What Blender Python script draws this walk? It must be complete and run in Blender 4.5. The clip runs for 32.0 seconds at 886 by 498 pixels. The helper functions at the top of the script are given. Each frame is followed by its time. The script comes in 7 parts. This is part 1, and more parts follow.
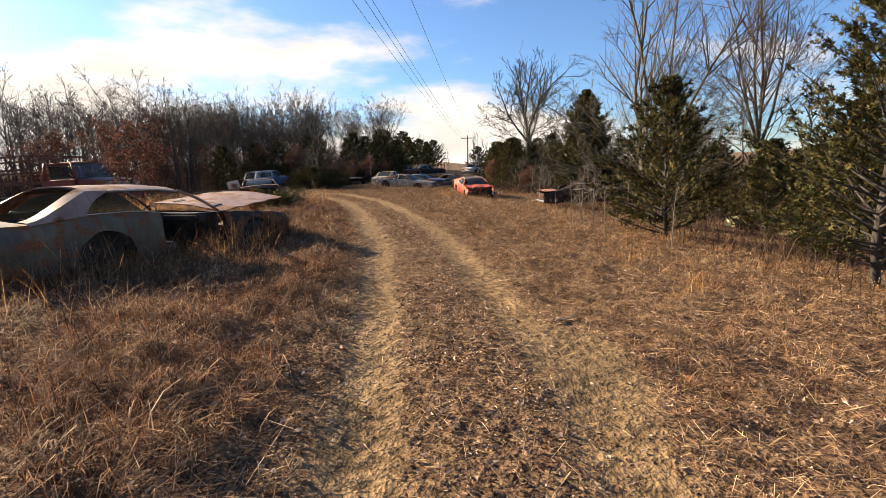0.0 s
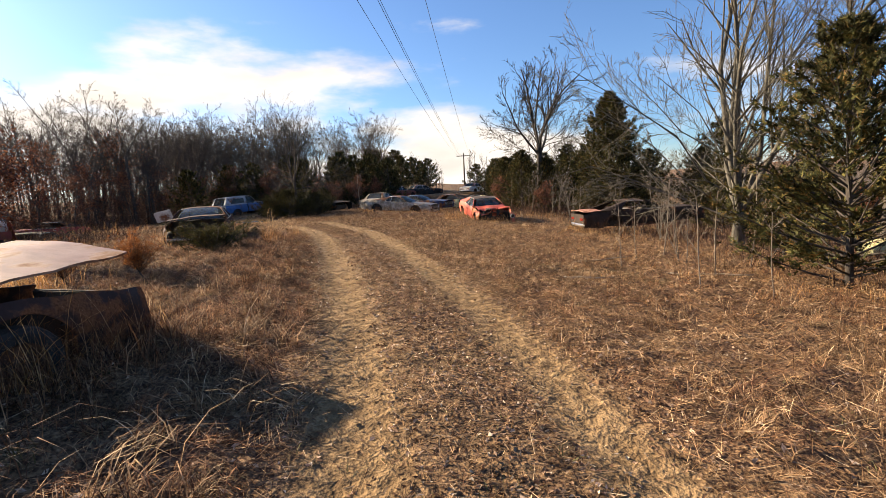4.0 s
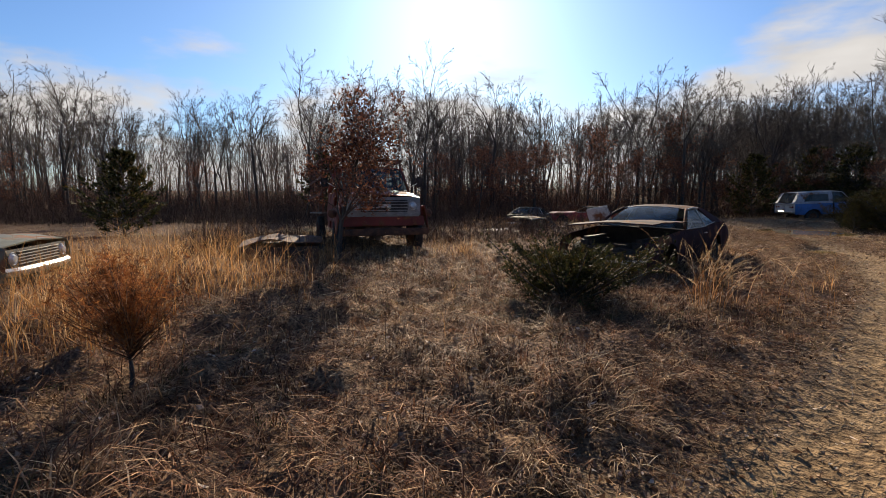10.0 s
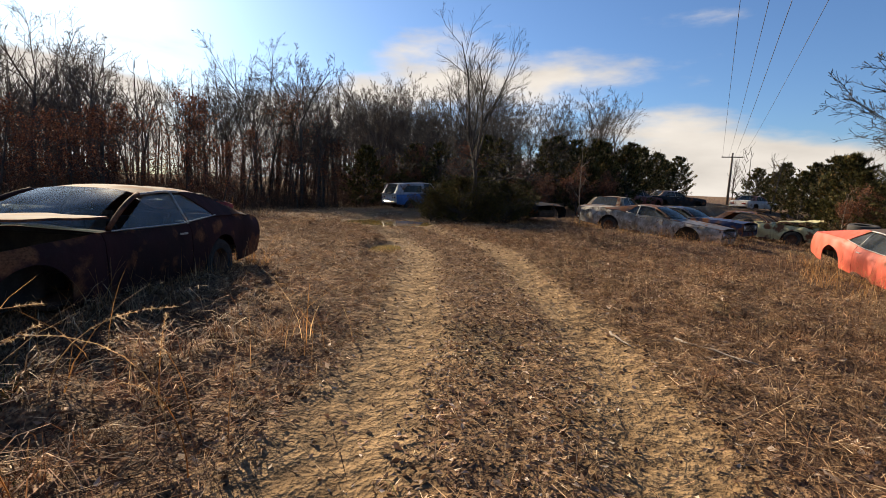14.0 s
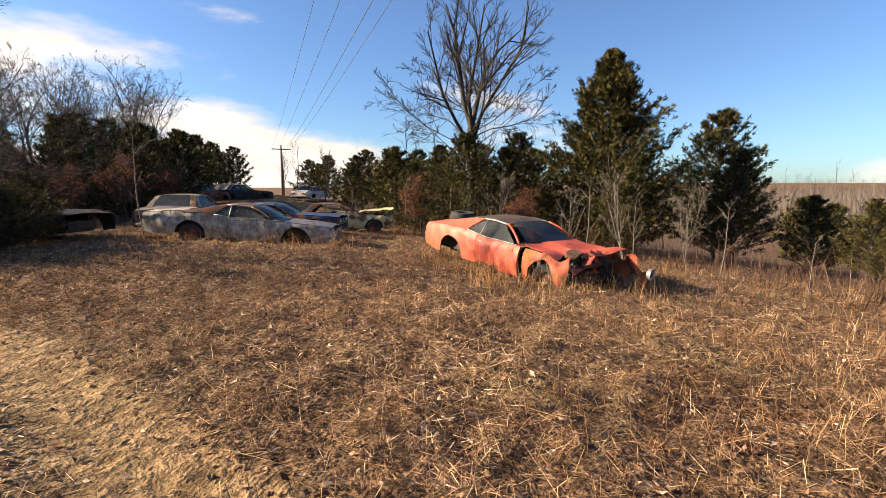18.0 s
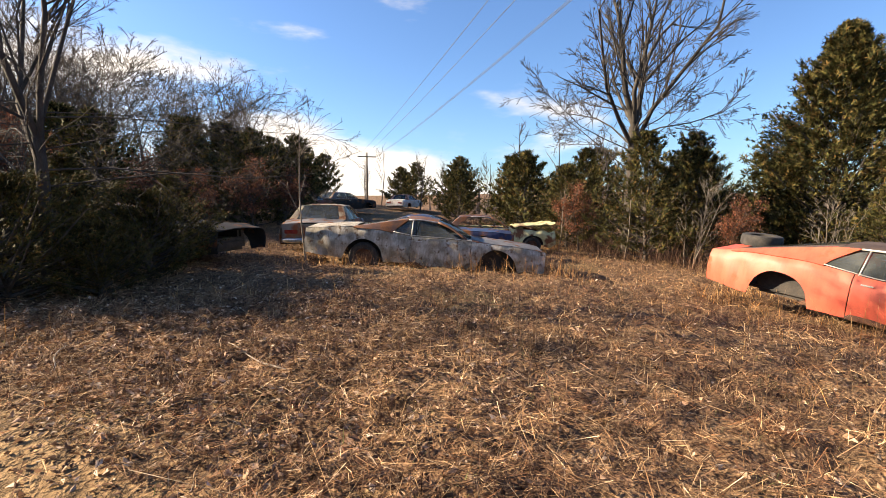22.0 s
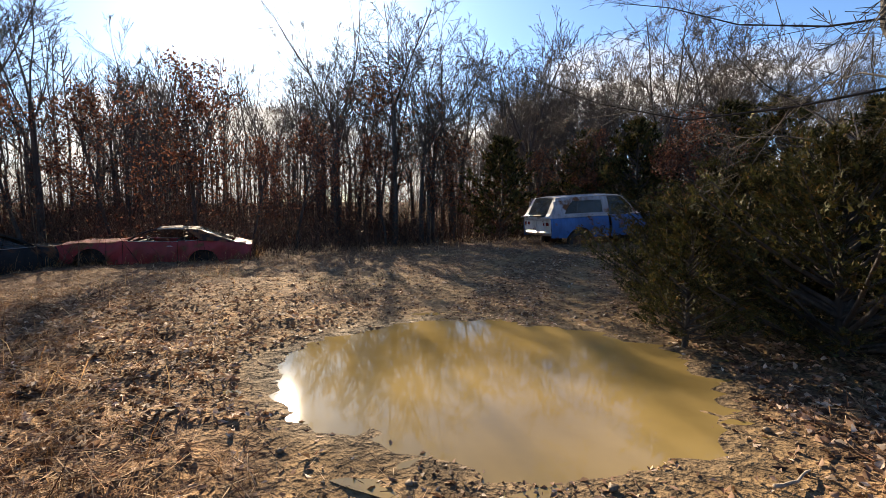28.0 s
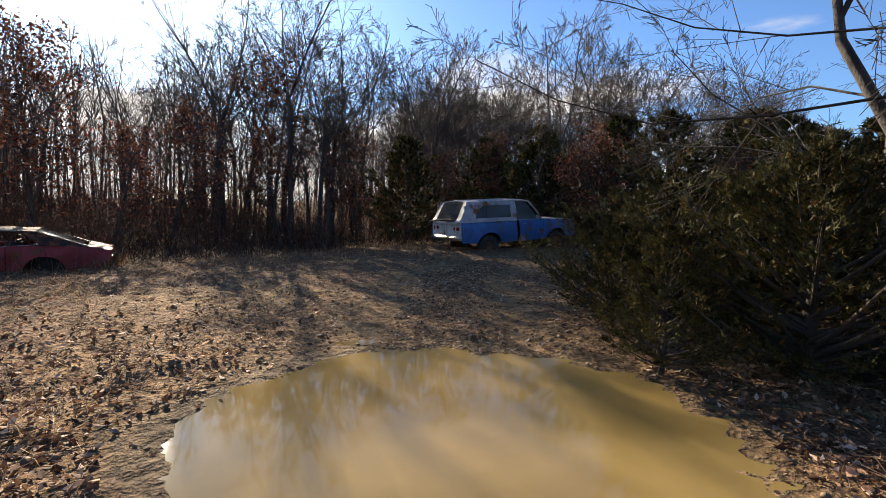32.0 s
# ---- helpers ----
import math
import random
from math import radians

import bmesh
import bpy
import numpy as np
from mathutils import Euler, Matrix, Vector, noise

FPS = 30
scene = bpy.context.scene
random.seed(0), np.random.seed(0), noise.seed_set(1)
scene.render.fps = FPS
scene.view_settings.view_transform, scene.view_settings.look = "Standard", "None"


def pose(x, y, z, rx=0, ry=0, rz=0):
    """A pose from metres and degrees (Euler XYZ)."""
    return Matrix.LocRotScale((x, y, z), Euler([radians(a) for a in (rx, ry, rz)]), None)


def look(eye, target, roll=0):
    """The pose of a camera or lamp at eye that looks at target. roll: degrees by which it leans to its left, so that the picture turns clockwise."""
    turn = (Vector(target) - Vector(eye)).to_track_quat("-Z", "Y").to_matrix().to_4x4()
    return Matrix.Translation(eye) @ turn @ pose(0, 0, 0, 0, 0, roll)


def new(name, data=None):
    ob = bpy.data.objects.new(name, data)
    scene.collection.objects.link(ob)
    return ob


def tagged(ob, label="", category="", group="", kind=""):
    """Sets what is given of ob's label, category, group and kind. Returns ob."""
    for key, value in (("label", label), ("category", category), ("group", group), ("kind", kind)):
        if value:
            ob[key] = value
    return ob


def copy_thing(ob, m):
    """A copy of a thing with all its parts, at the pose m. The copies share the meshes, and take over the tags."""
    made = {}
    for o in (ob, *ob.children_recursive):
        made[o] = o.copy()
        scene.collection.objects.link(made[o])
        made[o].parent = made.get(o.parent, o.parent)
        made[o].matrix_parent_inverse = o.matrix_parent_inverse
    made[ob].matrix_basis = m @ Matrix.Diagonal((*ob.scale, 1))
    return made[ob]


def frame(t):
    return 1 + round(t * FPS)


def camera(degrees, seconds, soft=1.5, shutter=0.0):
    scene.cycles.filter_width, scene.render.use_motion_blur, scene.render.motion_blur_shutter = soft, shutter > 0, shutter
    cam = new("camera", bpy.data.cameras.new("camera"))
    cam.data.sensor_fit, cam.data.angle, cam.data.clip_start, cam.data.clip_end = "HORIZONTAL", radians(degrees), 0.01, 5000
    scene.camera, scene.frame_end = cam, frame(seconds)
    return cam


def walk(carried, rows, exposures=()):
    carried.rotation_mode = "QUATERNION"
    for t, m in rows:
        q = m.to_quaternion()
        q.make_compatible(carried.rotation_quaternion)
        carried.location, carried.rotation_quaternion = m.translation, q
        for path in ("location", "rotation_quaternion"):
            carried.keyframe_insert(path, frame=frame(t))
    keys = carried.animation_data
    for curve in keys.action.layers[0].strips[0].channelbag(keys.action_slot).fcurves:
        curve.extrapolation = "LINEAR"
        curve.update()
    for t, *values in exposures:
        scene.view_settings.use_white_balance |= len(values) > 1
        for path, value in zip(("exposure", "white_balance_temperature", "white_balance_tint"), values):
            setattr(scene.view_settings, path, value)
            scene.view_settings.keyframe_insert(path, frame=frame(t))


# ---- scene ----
cam = camera(86.3, 32.0, 0.75)
# seconds, eye x, y, z, heading to the left of +y, tilt, lean
PATH = [
    (0, -0.00, 0.00, 1.62, -0.00, -9.81, -1.44),
    (0.5, -0.12, 0.80, 1.59, 0.12, -9.56, -1.63),
    (1, -0.19, 1.58, 1.59, -0.15, -9.56, -1.54),
    (1.5, -0.28, 2.37, 1.57, -1.05, -9.12, -1.58),
    (2, -0.21, 3.20, 1.51, -1.72, -8.60, -2.13),
    (2.5, -0.29, 4.05, 1.51, -1.29, -7.72, -2.60),
    (3, -0.37, 4.71, 1.53, -0.81, -7.57, -2.75),
    (3.5, -0.51, 5.49, 1.52, -0.86, -7.49, -3.06),
    (5.5, -0.89, 7.93, 1.49, -1.43, -6.84, -2.53),
    (6, -0.95, 8.66, 1.46, -1.96, -6.60, -2.43),
    (6.5, -1.08, 9.37, 1.45, -2.40, -6.41, -2.14),
    (7, -1.12, 10.13, 1.44, -2.27, -6.49, -1.91),
    (7.5, -1.21, 10.86, 1.41, 0.75, -6.54, -1.72),
    (8, -1.28, 11.62, 1.45, 6.43, -6.76, -1.01),
    (8.5, -1.48, 12.36, 1.48, 21.19, -6.91, -0.53),
    (9, -1.61, 13.06, 1.53, 41.83, -6.84, -0.27),
    (9.5, -1.75, 13.75, 1.55, 56.99, -6.76, 0.04),
    (10, -1.81, 14.49, 1.55, 63.74, -6.93, 0.34),
    (10.5, -1.98, 15.20, 1.52, 71.35, -7.47, 0.56),
    (11, -2.05, 15.86, 1.53, 75.92, -7.85, 1.10),
    (11.5, -2.14, 16.49, 1.57, 76.76, -8.09, 1.19),
    (12, -2.14, 17.26, 1.61, 76.17, -8.37, 0.90),
    (12.5, -2.18, 18.05, 1.61, 76.63, -8.39, 0.67),
    (13, -2.14, 18.80, 1.58, 73.71, -8.40, 0.86),
    (13.5, -2.44, 19.16, 1.53, 62.39, -8.74, 1.46),
    (14, -2.88, 19.54, 1.42, 24.04, -7.27, 2.40),
    (14.5, -2.93, 20.05, 1.38, -15.16, -7.38, 2.37),
    (16.5, -3.83, 21.59, 1.53, -25.96, -7.47, 0.07),
    (17, -4.00, 22.31, 1.53, -26.21, -7.45, -0.08),
    (17.5, -4.03, 23.11, 1.50, -26.48, -7.38, -0.13),
    (18, -4.15, 23.88, 1.51, -26.76, -7.06, -0.04),
    (18.5, -4.24, 24.55, 1.52, -25.50, -6.67, -0.25),
    (19, -4.49, 25.28, 1.53, -24.41, -6.33, -0.58),
    (19.5, -4.75, 25.93, 1.55, -22.41, -5.97, -0.79),
    (20, -5.08, 26.61, 1.56, -22.00, -6.04, -0.87),
    (20.5, -5.40, 27.13, 1.53, -20.87, -6.20, -0.47),
    (21, -5.71, 27.71, 1.55, -20.86, -6.54, -0.14),
    (21.5, -6.10, 28.25, 1.55, -20.80, -6.26, 0.01),
    (22, -6.42, 28.71, 1.56, -20.08, -6.03, 0.32),
    (22.5, -6.74, 29.23, 1.54, -17.67, -5.86, 0.13),
    (23, -7.10, 29.78, 1.47, -11.59, -5.88, -0.10),
    (23.5, -7.50, 30.38, 1.39, -3.83, -6.27, 0.16),
    (24, -7.83, 30.71, 1.33, 4.02, -6.05, -0.25),
    (24.5, -8.12, 31.08, 1.28, 9.37, -5.65, -0.61),
    (26.5, -8.57, 31.39, 1.38, 26.48, -5.61, -0.78),
    (27, -8.87, 31.55, 1.37, 31.75, -5.79, -0.82),
    (27.5, -9.27, 31.71, 1.35, 37.44, -5.54, -0.37),
    (28, -9.65, 31.83, 1.34, 43.73, -5.29, 0.34),
    (28.5, -9.99, 31.95, 1.35, 52.98, -5.66, 1.22),
    (29, -10.35, 32.01, 1.31, 63.14, -6.13, 2.15),
    (29.5, -10.49, 32.02, 1.33, 64.45, -5.96, 2.03),
    (30, -10.55, 32.04, 1.33, 59.43, -6.00, 2.19),
    (30.5, -10.53, 32.11, 1.34, 44.72, -5.76, 1.98),
    (31, -10.57, 32.19, 1.39, 33.55, -4.93, 1.67),
    (31.5, -10.57, 32.20, 1.39, 32.13, -4.93, 1.52),
    (32, -10.58, 32.21, 1.38, 30.60, -4.93, 1.50),
]


def stand(x, y, z, yaw, tilt, lean):
    return pose(x, y, z) @ pose(0, 0, 0, 0, 0, yaw) @ pose(0, 0, 0, 90 + tilt, 0, 0) @ pose(0, 0, 0, 0, 0, lean)


walk(cam, [(r[0], stand(*r[1:])) for r in PATH],
     exposures=[(0, 1.70, 7800, 13), (8, 1.68, 7800, 13), (9.0, 1.28, 7400, 12), (9.5, 1.0, 7100, 12), (13.2, 1.0, 7000, 12), (14.2, 1.25, 7700, 12), (17, 1.68, 7900, 13), (20, 1.74, 7900, 13), (22, 1.95, 7900, 13), (24, 1.95, 7900, 13), (26.5, 1.82, 7800, 12), (30, 1.64, 7500, 12), (32, 1.62, 7300, 12)])

# ---- light ----
SUN_LEFT, SUN_UP = 62.5, 23.2      # degrees left of +y, degrees above the horizon
sun = new("sun", bpy.data.lights.new("sun", "SUN"))
sun.data.energy, sun.data.angle, sun.data.color = 5.0, radians(0.55), (1.0, 0.89, 0.73)
sun_dir = Vector((-math.sin(radians(SUN_LEFT)) * math.cos(radians(SUN_UP)), math.cos(radians(SUN_LEFT)) * math.cos(radians(SUN_UP)), math.sin(radians(SUN_UP))))
sun.matrix_world = look((0, 0, 30), Vector((0, 0, 30)) - sun_dir)
tagged(sun, kind="structure")


def links(nt, *pairs):
    for a, b in pairs:
        nt.links.new(a, b)


world = bpy.data.worlds.new("sky")
scene.world = world
world.use_nodes = True
nt = world.node_tree
nt.nodes.clear()
sky = nt.nodes.new("ShaderNodeTexSky")
sky.sky_type, sky.sun_disc = "NISHITA", False
sky.sun_elevation, sky.sun_rotation = radians(SUN_UP), radians(-SUN_LEFT)
sky.air_density, sky.dust_density, sky.ozone_density = 1.0, 0.6, 2.4
co = nt.nodes.new("ShaderNodeTexCoord")
mp = nt.nodes.new("ShaderNodeMapping")
mp.inputs["Scale"].default_value = (1.0, 1.0, 3.2)
mp.inputs["Location"].default_value = (0.35, 0.1, 0.02)
n1 = nt.nodes.new("ShaderNodeTexNoise")
n1.inputs["Scale"].default_value, n1.inputs["Detail"].default_value, n1.inputs["Roughness"].default_value = 2.3, 8, 0.52
sep = nt.nodes.new("ShaderNodeSeparateXYZ")
low = nt.nodes.new("ShaderNodeMapRange")     # more cloud low down
for k, v in zip(("From Min", "From Max", "To Min", "To Max"), (0.03, 0.42, 0.22, -0.14)):
    low.inputs[k].default_value = v
add = nt.nodes.new("ShaderNodeMath")
ramp = nt.nodes.new("ShaderNodeMapRange")
for k, v in zip(("From Min", "From Max", "To Min", "To Max"), (0.52, 0.68, 0.0, 1.0)):
    ramp.inputs[k].default_value = v
ramp.interpolation_type = "SMOOTHSTEP"
n2 = nt.nodes.new("ShaderNodeTexNoise")
n2.inputs["Scale"].default_value, n2.inputs["Detail"].default_value = 5.0, 6
shade = nt.nodes.new("ShaderNodeMapRange")
for k, v in zip(("From Min", "From Max", "To Min", "To Max"), (0.3, 0.75, 5.6, 7.8)):
    shade.inputs[k].default_value = v
tint = nt.nodes.new("ShaderNodeVectorMath")
tint.operation = "SCALE"
tint.inputs[0].default_value = (0.97, 0.98, 1.0)
blue = nt.nodes.new("ShaderNodeMix")
blue.data_type, blue.blend_type = "RGBA", "MULTIPLY"
blue.inputs["Factor"].default_value = 1.0
blue.inputs["B"].default_value = (0.63, 0.94, 1.36, 1)
mix = nt.nodes.new("ShaderNodeMix")
mix.data_type = "RGBA"
bg = nt.nodes.new("ShaderNodeBackground")
bg.inputs["Strength"].default_value = 0.052
out = nt.nodes.new("ShaderNodeOutputWorld")
thin = nt.nodes.new("ShaderNodeMapRange")     # fewer clouds in the east
for k, v in zip(("From Min", "From Max", "To Min", "To Max"), (0.1, 0.8, 0.0, -0.16)):
    thin.inputs[k].default_value = v
east = nt.nodes.new("ShaderNodeMath")
links(nt, (sep.outputs["X"], thin.inputs[0]), (thin.outputs[0], east.inputs[0]), (low.outputs[0], east.inputs[1]))
links(nt, (co.outputs["Generated"], mp.inputs[0]), (mp.outputs[0], n1.inputs["Vector"]), (mp.outputs[0], n2.inputs["Vector"]),
      (co.outputs["Generated"], sep.inputs[0]), (sep.outputs["Z"], low.inputs[0]), (n1.outputs[0], add.inputs[0]), (east.outputs[0], add.inputs[1]),
      (add.outputs[0], ramp.inputs[0]), (n2.outputs[0], shade.inputs[0]), (shade.outputs[0], tint.inputs["Scale"]), (sky.outputs[0], blue.inputs["A"]),
      (blue.outputs["Result"], mix.inputs["A"]), (tint.outputs[0], mix.inputs["B"]), (ramp.outputs[0], mix.inputs["Factor"]),
      (mix.outputs["Result"], bg.inputs[0]), (bg.outputs[0], out.inputs[0]))

# ---- materials ----
def material(name, rough=0.8, metal=0.0):
    m = bpy.data.materials.new(name)
    m.use_nodes = True
    b = m.node_tree.nodes["Principled BSDF"]
    b.inputs["Roughness"].default_value, b.inputs["Metallic"].default_value = rough, metal
    return m, m.node_tree, b


def noise_at(nt, scale, detail=5, coord="Object", stretch=None):
    c = nt.nodes.new("ShaderNodeTexCoord")
    n = nt.nodes.new("ShaderNodeTexNoise")
    n.inputs["Scale"].default_value, n.inputs["Detail"].default_value = scale, detail
    if stretch:
        mm = nt.nodes.new("ShaderNodeMapping")
        mm.inputs["Scale"].default_value = stretch
        links(nt, (c.outputs[coord], mm.inputs[0]), (mm.outputs[0], n.inputs["Vector"]))
    else:
        links(nt, (c.outputs[coord], n.inputs["Vector"]))
    return n.outputs["Fac"]


def ramped(nt, fac, stops):
    r = nt.nodes.new("ShaderNodeValToRGB")
    e = r.color_ramp.elements
    while len(e) < len(stops):
        e.new(0.5)
    for k, (p, c) in zip(e, stops):
        k.position, k.color = p, (*c, 1)
    links(nt, (fac, r.inputs[0]))
    return r.outputs[0]


def blend(nt, fac, a, b, kind="MIX"):
    x = nt.nodes.new("ShaderNodeMix")
    x.data_type, x.blend_type = "RGBA", kind
    for key, v in (("Factor", fac), ("A", a), ("B", b)):
        if isinstance(v, (tuple, float, int)):
            x.inputs[key].default_value = (*v, 1) if isinstance(v, tuple) else v
        else:
            links(nt, (v, x.inputs[key]))
    return x.outputs["Result"]


def ranged(nt, fac, a, b, lo=0.0, hi=1.0):
    r = nt.nodes.new("ShaderNodeMapRange")
    for k, v in zip(("From Min", "From Max", "To Min", "To Max"), (a, b, lo, hi)):
        r.inputs[k].default_value = v
    links(nt, (fac, r.inputs[0]))
    return r.outputs[0]


def bumped(nt, b, fac, strength=0.3, dist=0.02):
    k = nt.nodes.new("ShaderNodeBump")
    k.inputs["Strength"].default_value, k.inputs["Distance"].default_value = strength, dist
    links(nt, (fac, k.inputs["Height"]), (k.outputs[0], b.inputs["Normal"]))


def plain(name, colours, scale=6.0, rough=0.85, metal=0.0, bump=0.2, stretch=None, lo=0.35, hi=0.65, island=0.0):
    """A surface whose colour wanders between two or three colours at two scales."""
    m, nt, b = material(name, rough, metal)
    big = noise_at(nt, scale, 4, stretch=stretch)
    fine = noise_at(nt, scale * 7, 5, stretch=stretch)
    n = len(colours)
    c = ramped(nt, big, [(lo + (hi - lo) * i / max(n - 1, 1), k) for i, k in enumerate(colours)])
    c = blend(nt, ranged(nt, fine, 0.3, 0.75, 0.0, 0.55), c, tuple(k * 0.45 for k in colours[0]))
    if island:
        g = nt.nodes.new("ShaderNodeNewGeometry")
        c = blend(nt, 1.0, c, ramped(nt, g.outputs["Random Per Island"], [(0.0, (1 - island,) * 3), (1.0, (1 + island,) * 3)]), "MULTIPLY")
    links(nt, (c, b.inputs["Base Color"]))
    if bump:
        bumped(nt, b, fine, bump)
    return m


def leafy(name, stops, rough=0.7, through_light=0.25):
    """Leaves, needles and blades: each one takes its own colour."""
    m, nt, b = material(name, rough)
    b.inputs["Specular IOR Level"].default_value = 0.12
    g = nt.nodes.new("ShaderNodeNewGeometry")
    c = ramped(nt, g.outputs["Random Per Island"], stops)
    patch, spot = noise_at(nt, 0.9, 3), noise_at(nt, 6.0, 4)
    # spot darkens patches at random, in place of shaded gaps between the strands.
    c = blend(nt, 1.0, c, ramped(nt, spot, [(0.38, (0.34, 0.32, 0.30)), (0.60, (1.24, 1.22, 1.18))]), "MULTIPLY")
    c = blend(nt, 1.0, c, ramped(nt, patch, [(0.3, (0.72, 0.69, 0.66)), (0.7, (1.2, 1.18, 1.12))]), "MULTIPLY")
    links(nt, (c, b.inputs["Base Color"]))
    if through_light:
        t = nt.nodes.new("ShaderNodeBsdfTranslucent")
        mx = nt.nodes.new("ShaderNodeMixShader")
        mx.inputs[0].default_value = through_light
        o = nt.nodes["Material Output"]
        links(nt, (c, t.inputs["Color"]), (b.outputs[0], mx.inputs[1]), (t.outputs[0], mx.inputs[2]), (mx.outputs[0], o.inputs["Surface"]))
    return m


def paint(name, colour, second=None, rust=0.45, rough=0.5, rusty=(0.16, 0.065, 0.03), seed=0.0, grain=1.0):
    """Old car paint: faded patches, rust in blotches, fine dirt."""
    m, nt, b = material(name, rough)
    fade = noise_at(nt, (1.7 + seed) * grain, 6)
    blot = noise_at(nt, (3.1 + seed) * grain, 9)
    streak = noise_at(nt, (5.0 + seed) * grain, 6, stretch=(2.2, 1, 0.35))
    speck = noise_at(nt, 55, 3)
    b.inputs["Specular IOR Level"].default_value = 0.28 if max(colour) > 0.1 else 0.14
    second = second or tuple(k * 0.72 for k in colour)
    c = blend(nt, ranged(nt, fade, 0.38, 0.62), colour, second)
    c = blend(nt, ranged(nt, streak, 0.42, 0.75, 0.0, 0.5), c, tuple(k * 0.5 for k in second))
    r = ranged(nt, blot, 0.62 - rust * 0.4, 0.68 - rust * 0.4 + 0.05)
    c = blend(nt, r, c, ramped(nt, speck, [(0.3, tuple(k * 0.55 for k in rusty)), (0.7, tuple(k * 1.5 for k in rusty))]))
    c = blend(nt, ranged(nt, speck, 0.5, 0.8, 0.0, 0.3), c, (0.05, 0.04, 0.03))
    links(nt, (c, b.inputs["Base Color"]), (ranged(nt, r, 0, 1, rough, 0.95), b.inputs["Roughness"]))
    bumped(nt, b, blot, 0.25, 0.01)
    return m


def glassy(name, tint, rough=0.08, dirt=0.35):
    m, nt, b = material(name, rough)
    b.inputs["IOR"].default_value = 1.45
    tr = nt.nodes.new("ShaderNodeBsdfTransparent")
    tr.inputs[0].default_value = (*tint, 1)
    d = noise_at(nt, 2.5, 7)
    b.inputs["Base Color"].default_value = (0.16, 0.17, 0.165, 1)
    mx = nt.nodes.new("ShaderNodeMixShader")
    links(nt, (ranged(nt, d, 0.3, 0.75, 0.14, 0.14 + dirt), mx.inputs[0]), (tr.outputs[0], mx.inputs[1]), (b.outputs[0], mx.inputs[2]),
          (mx.outputs[0], nt.nodes["Material Output"].inputs["Surface"]))
    return m


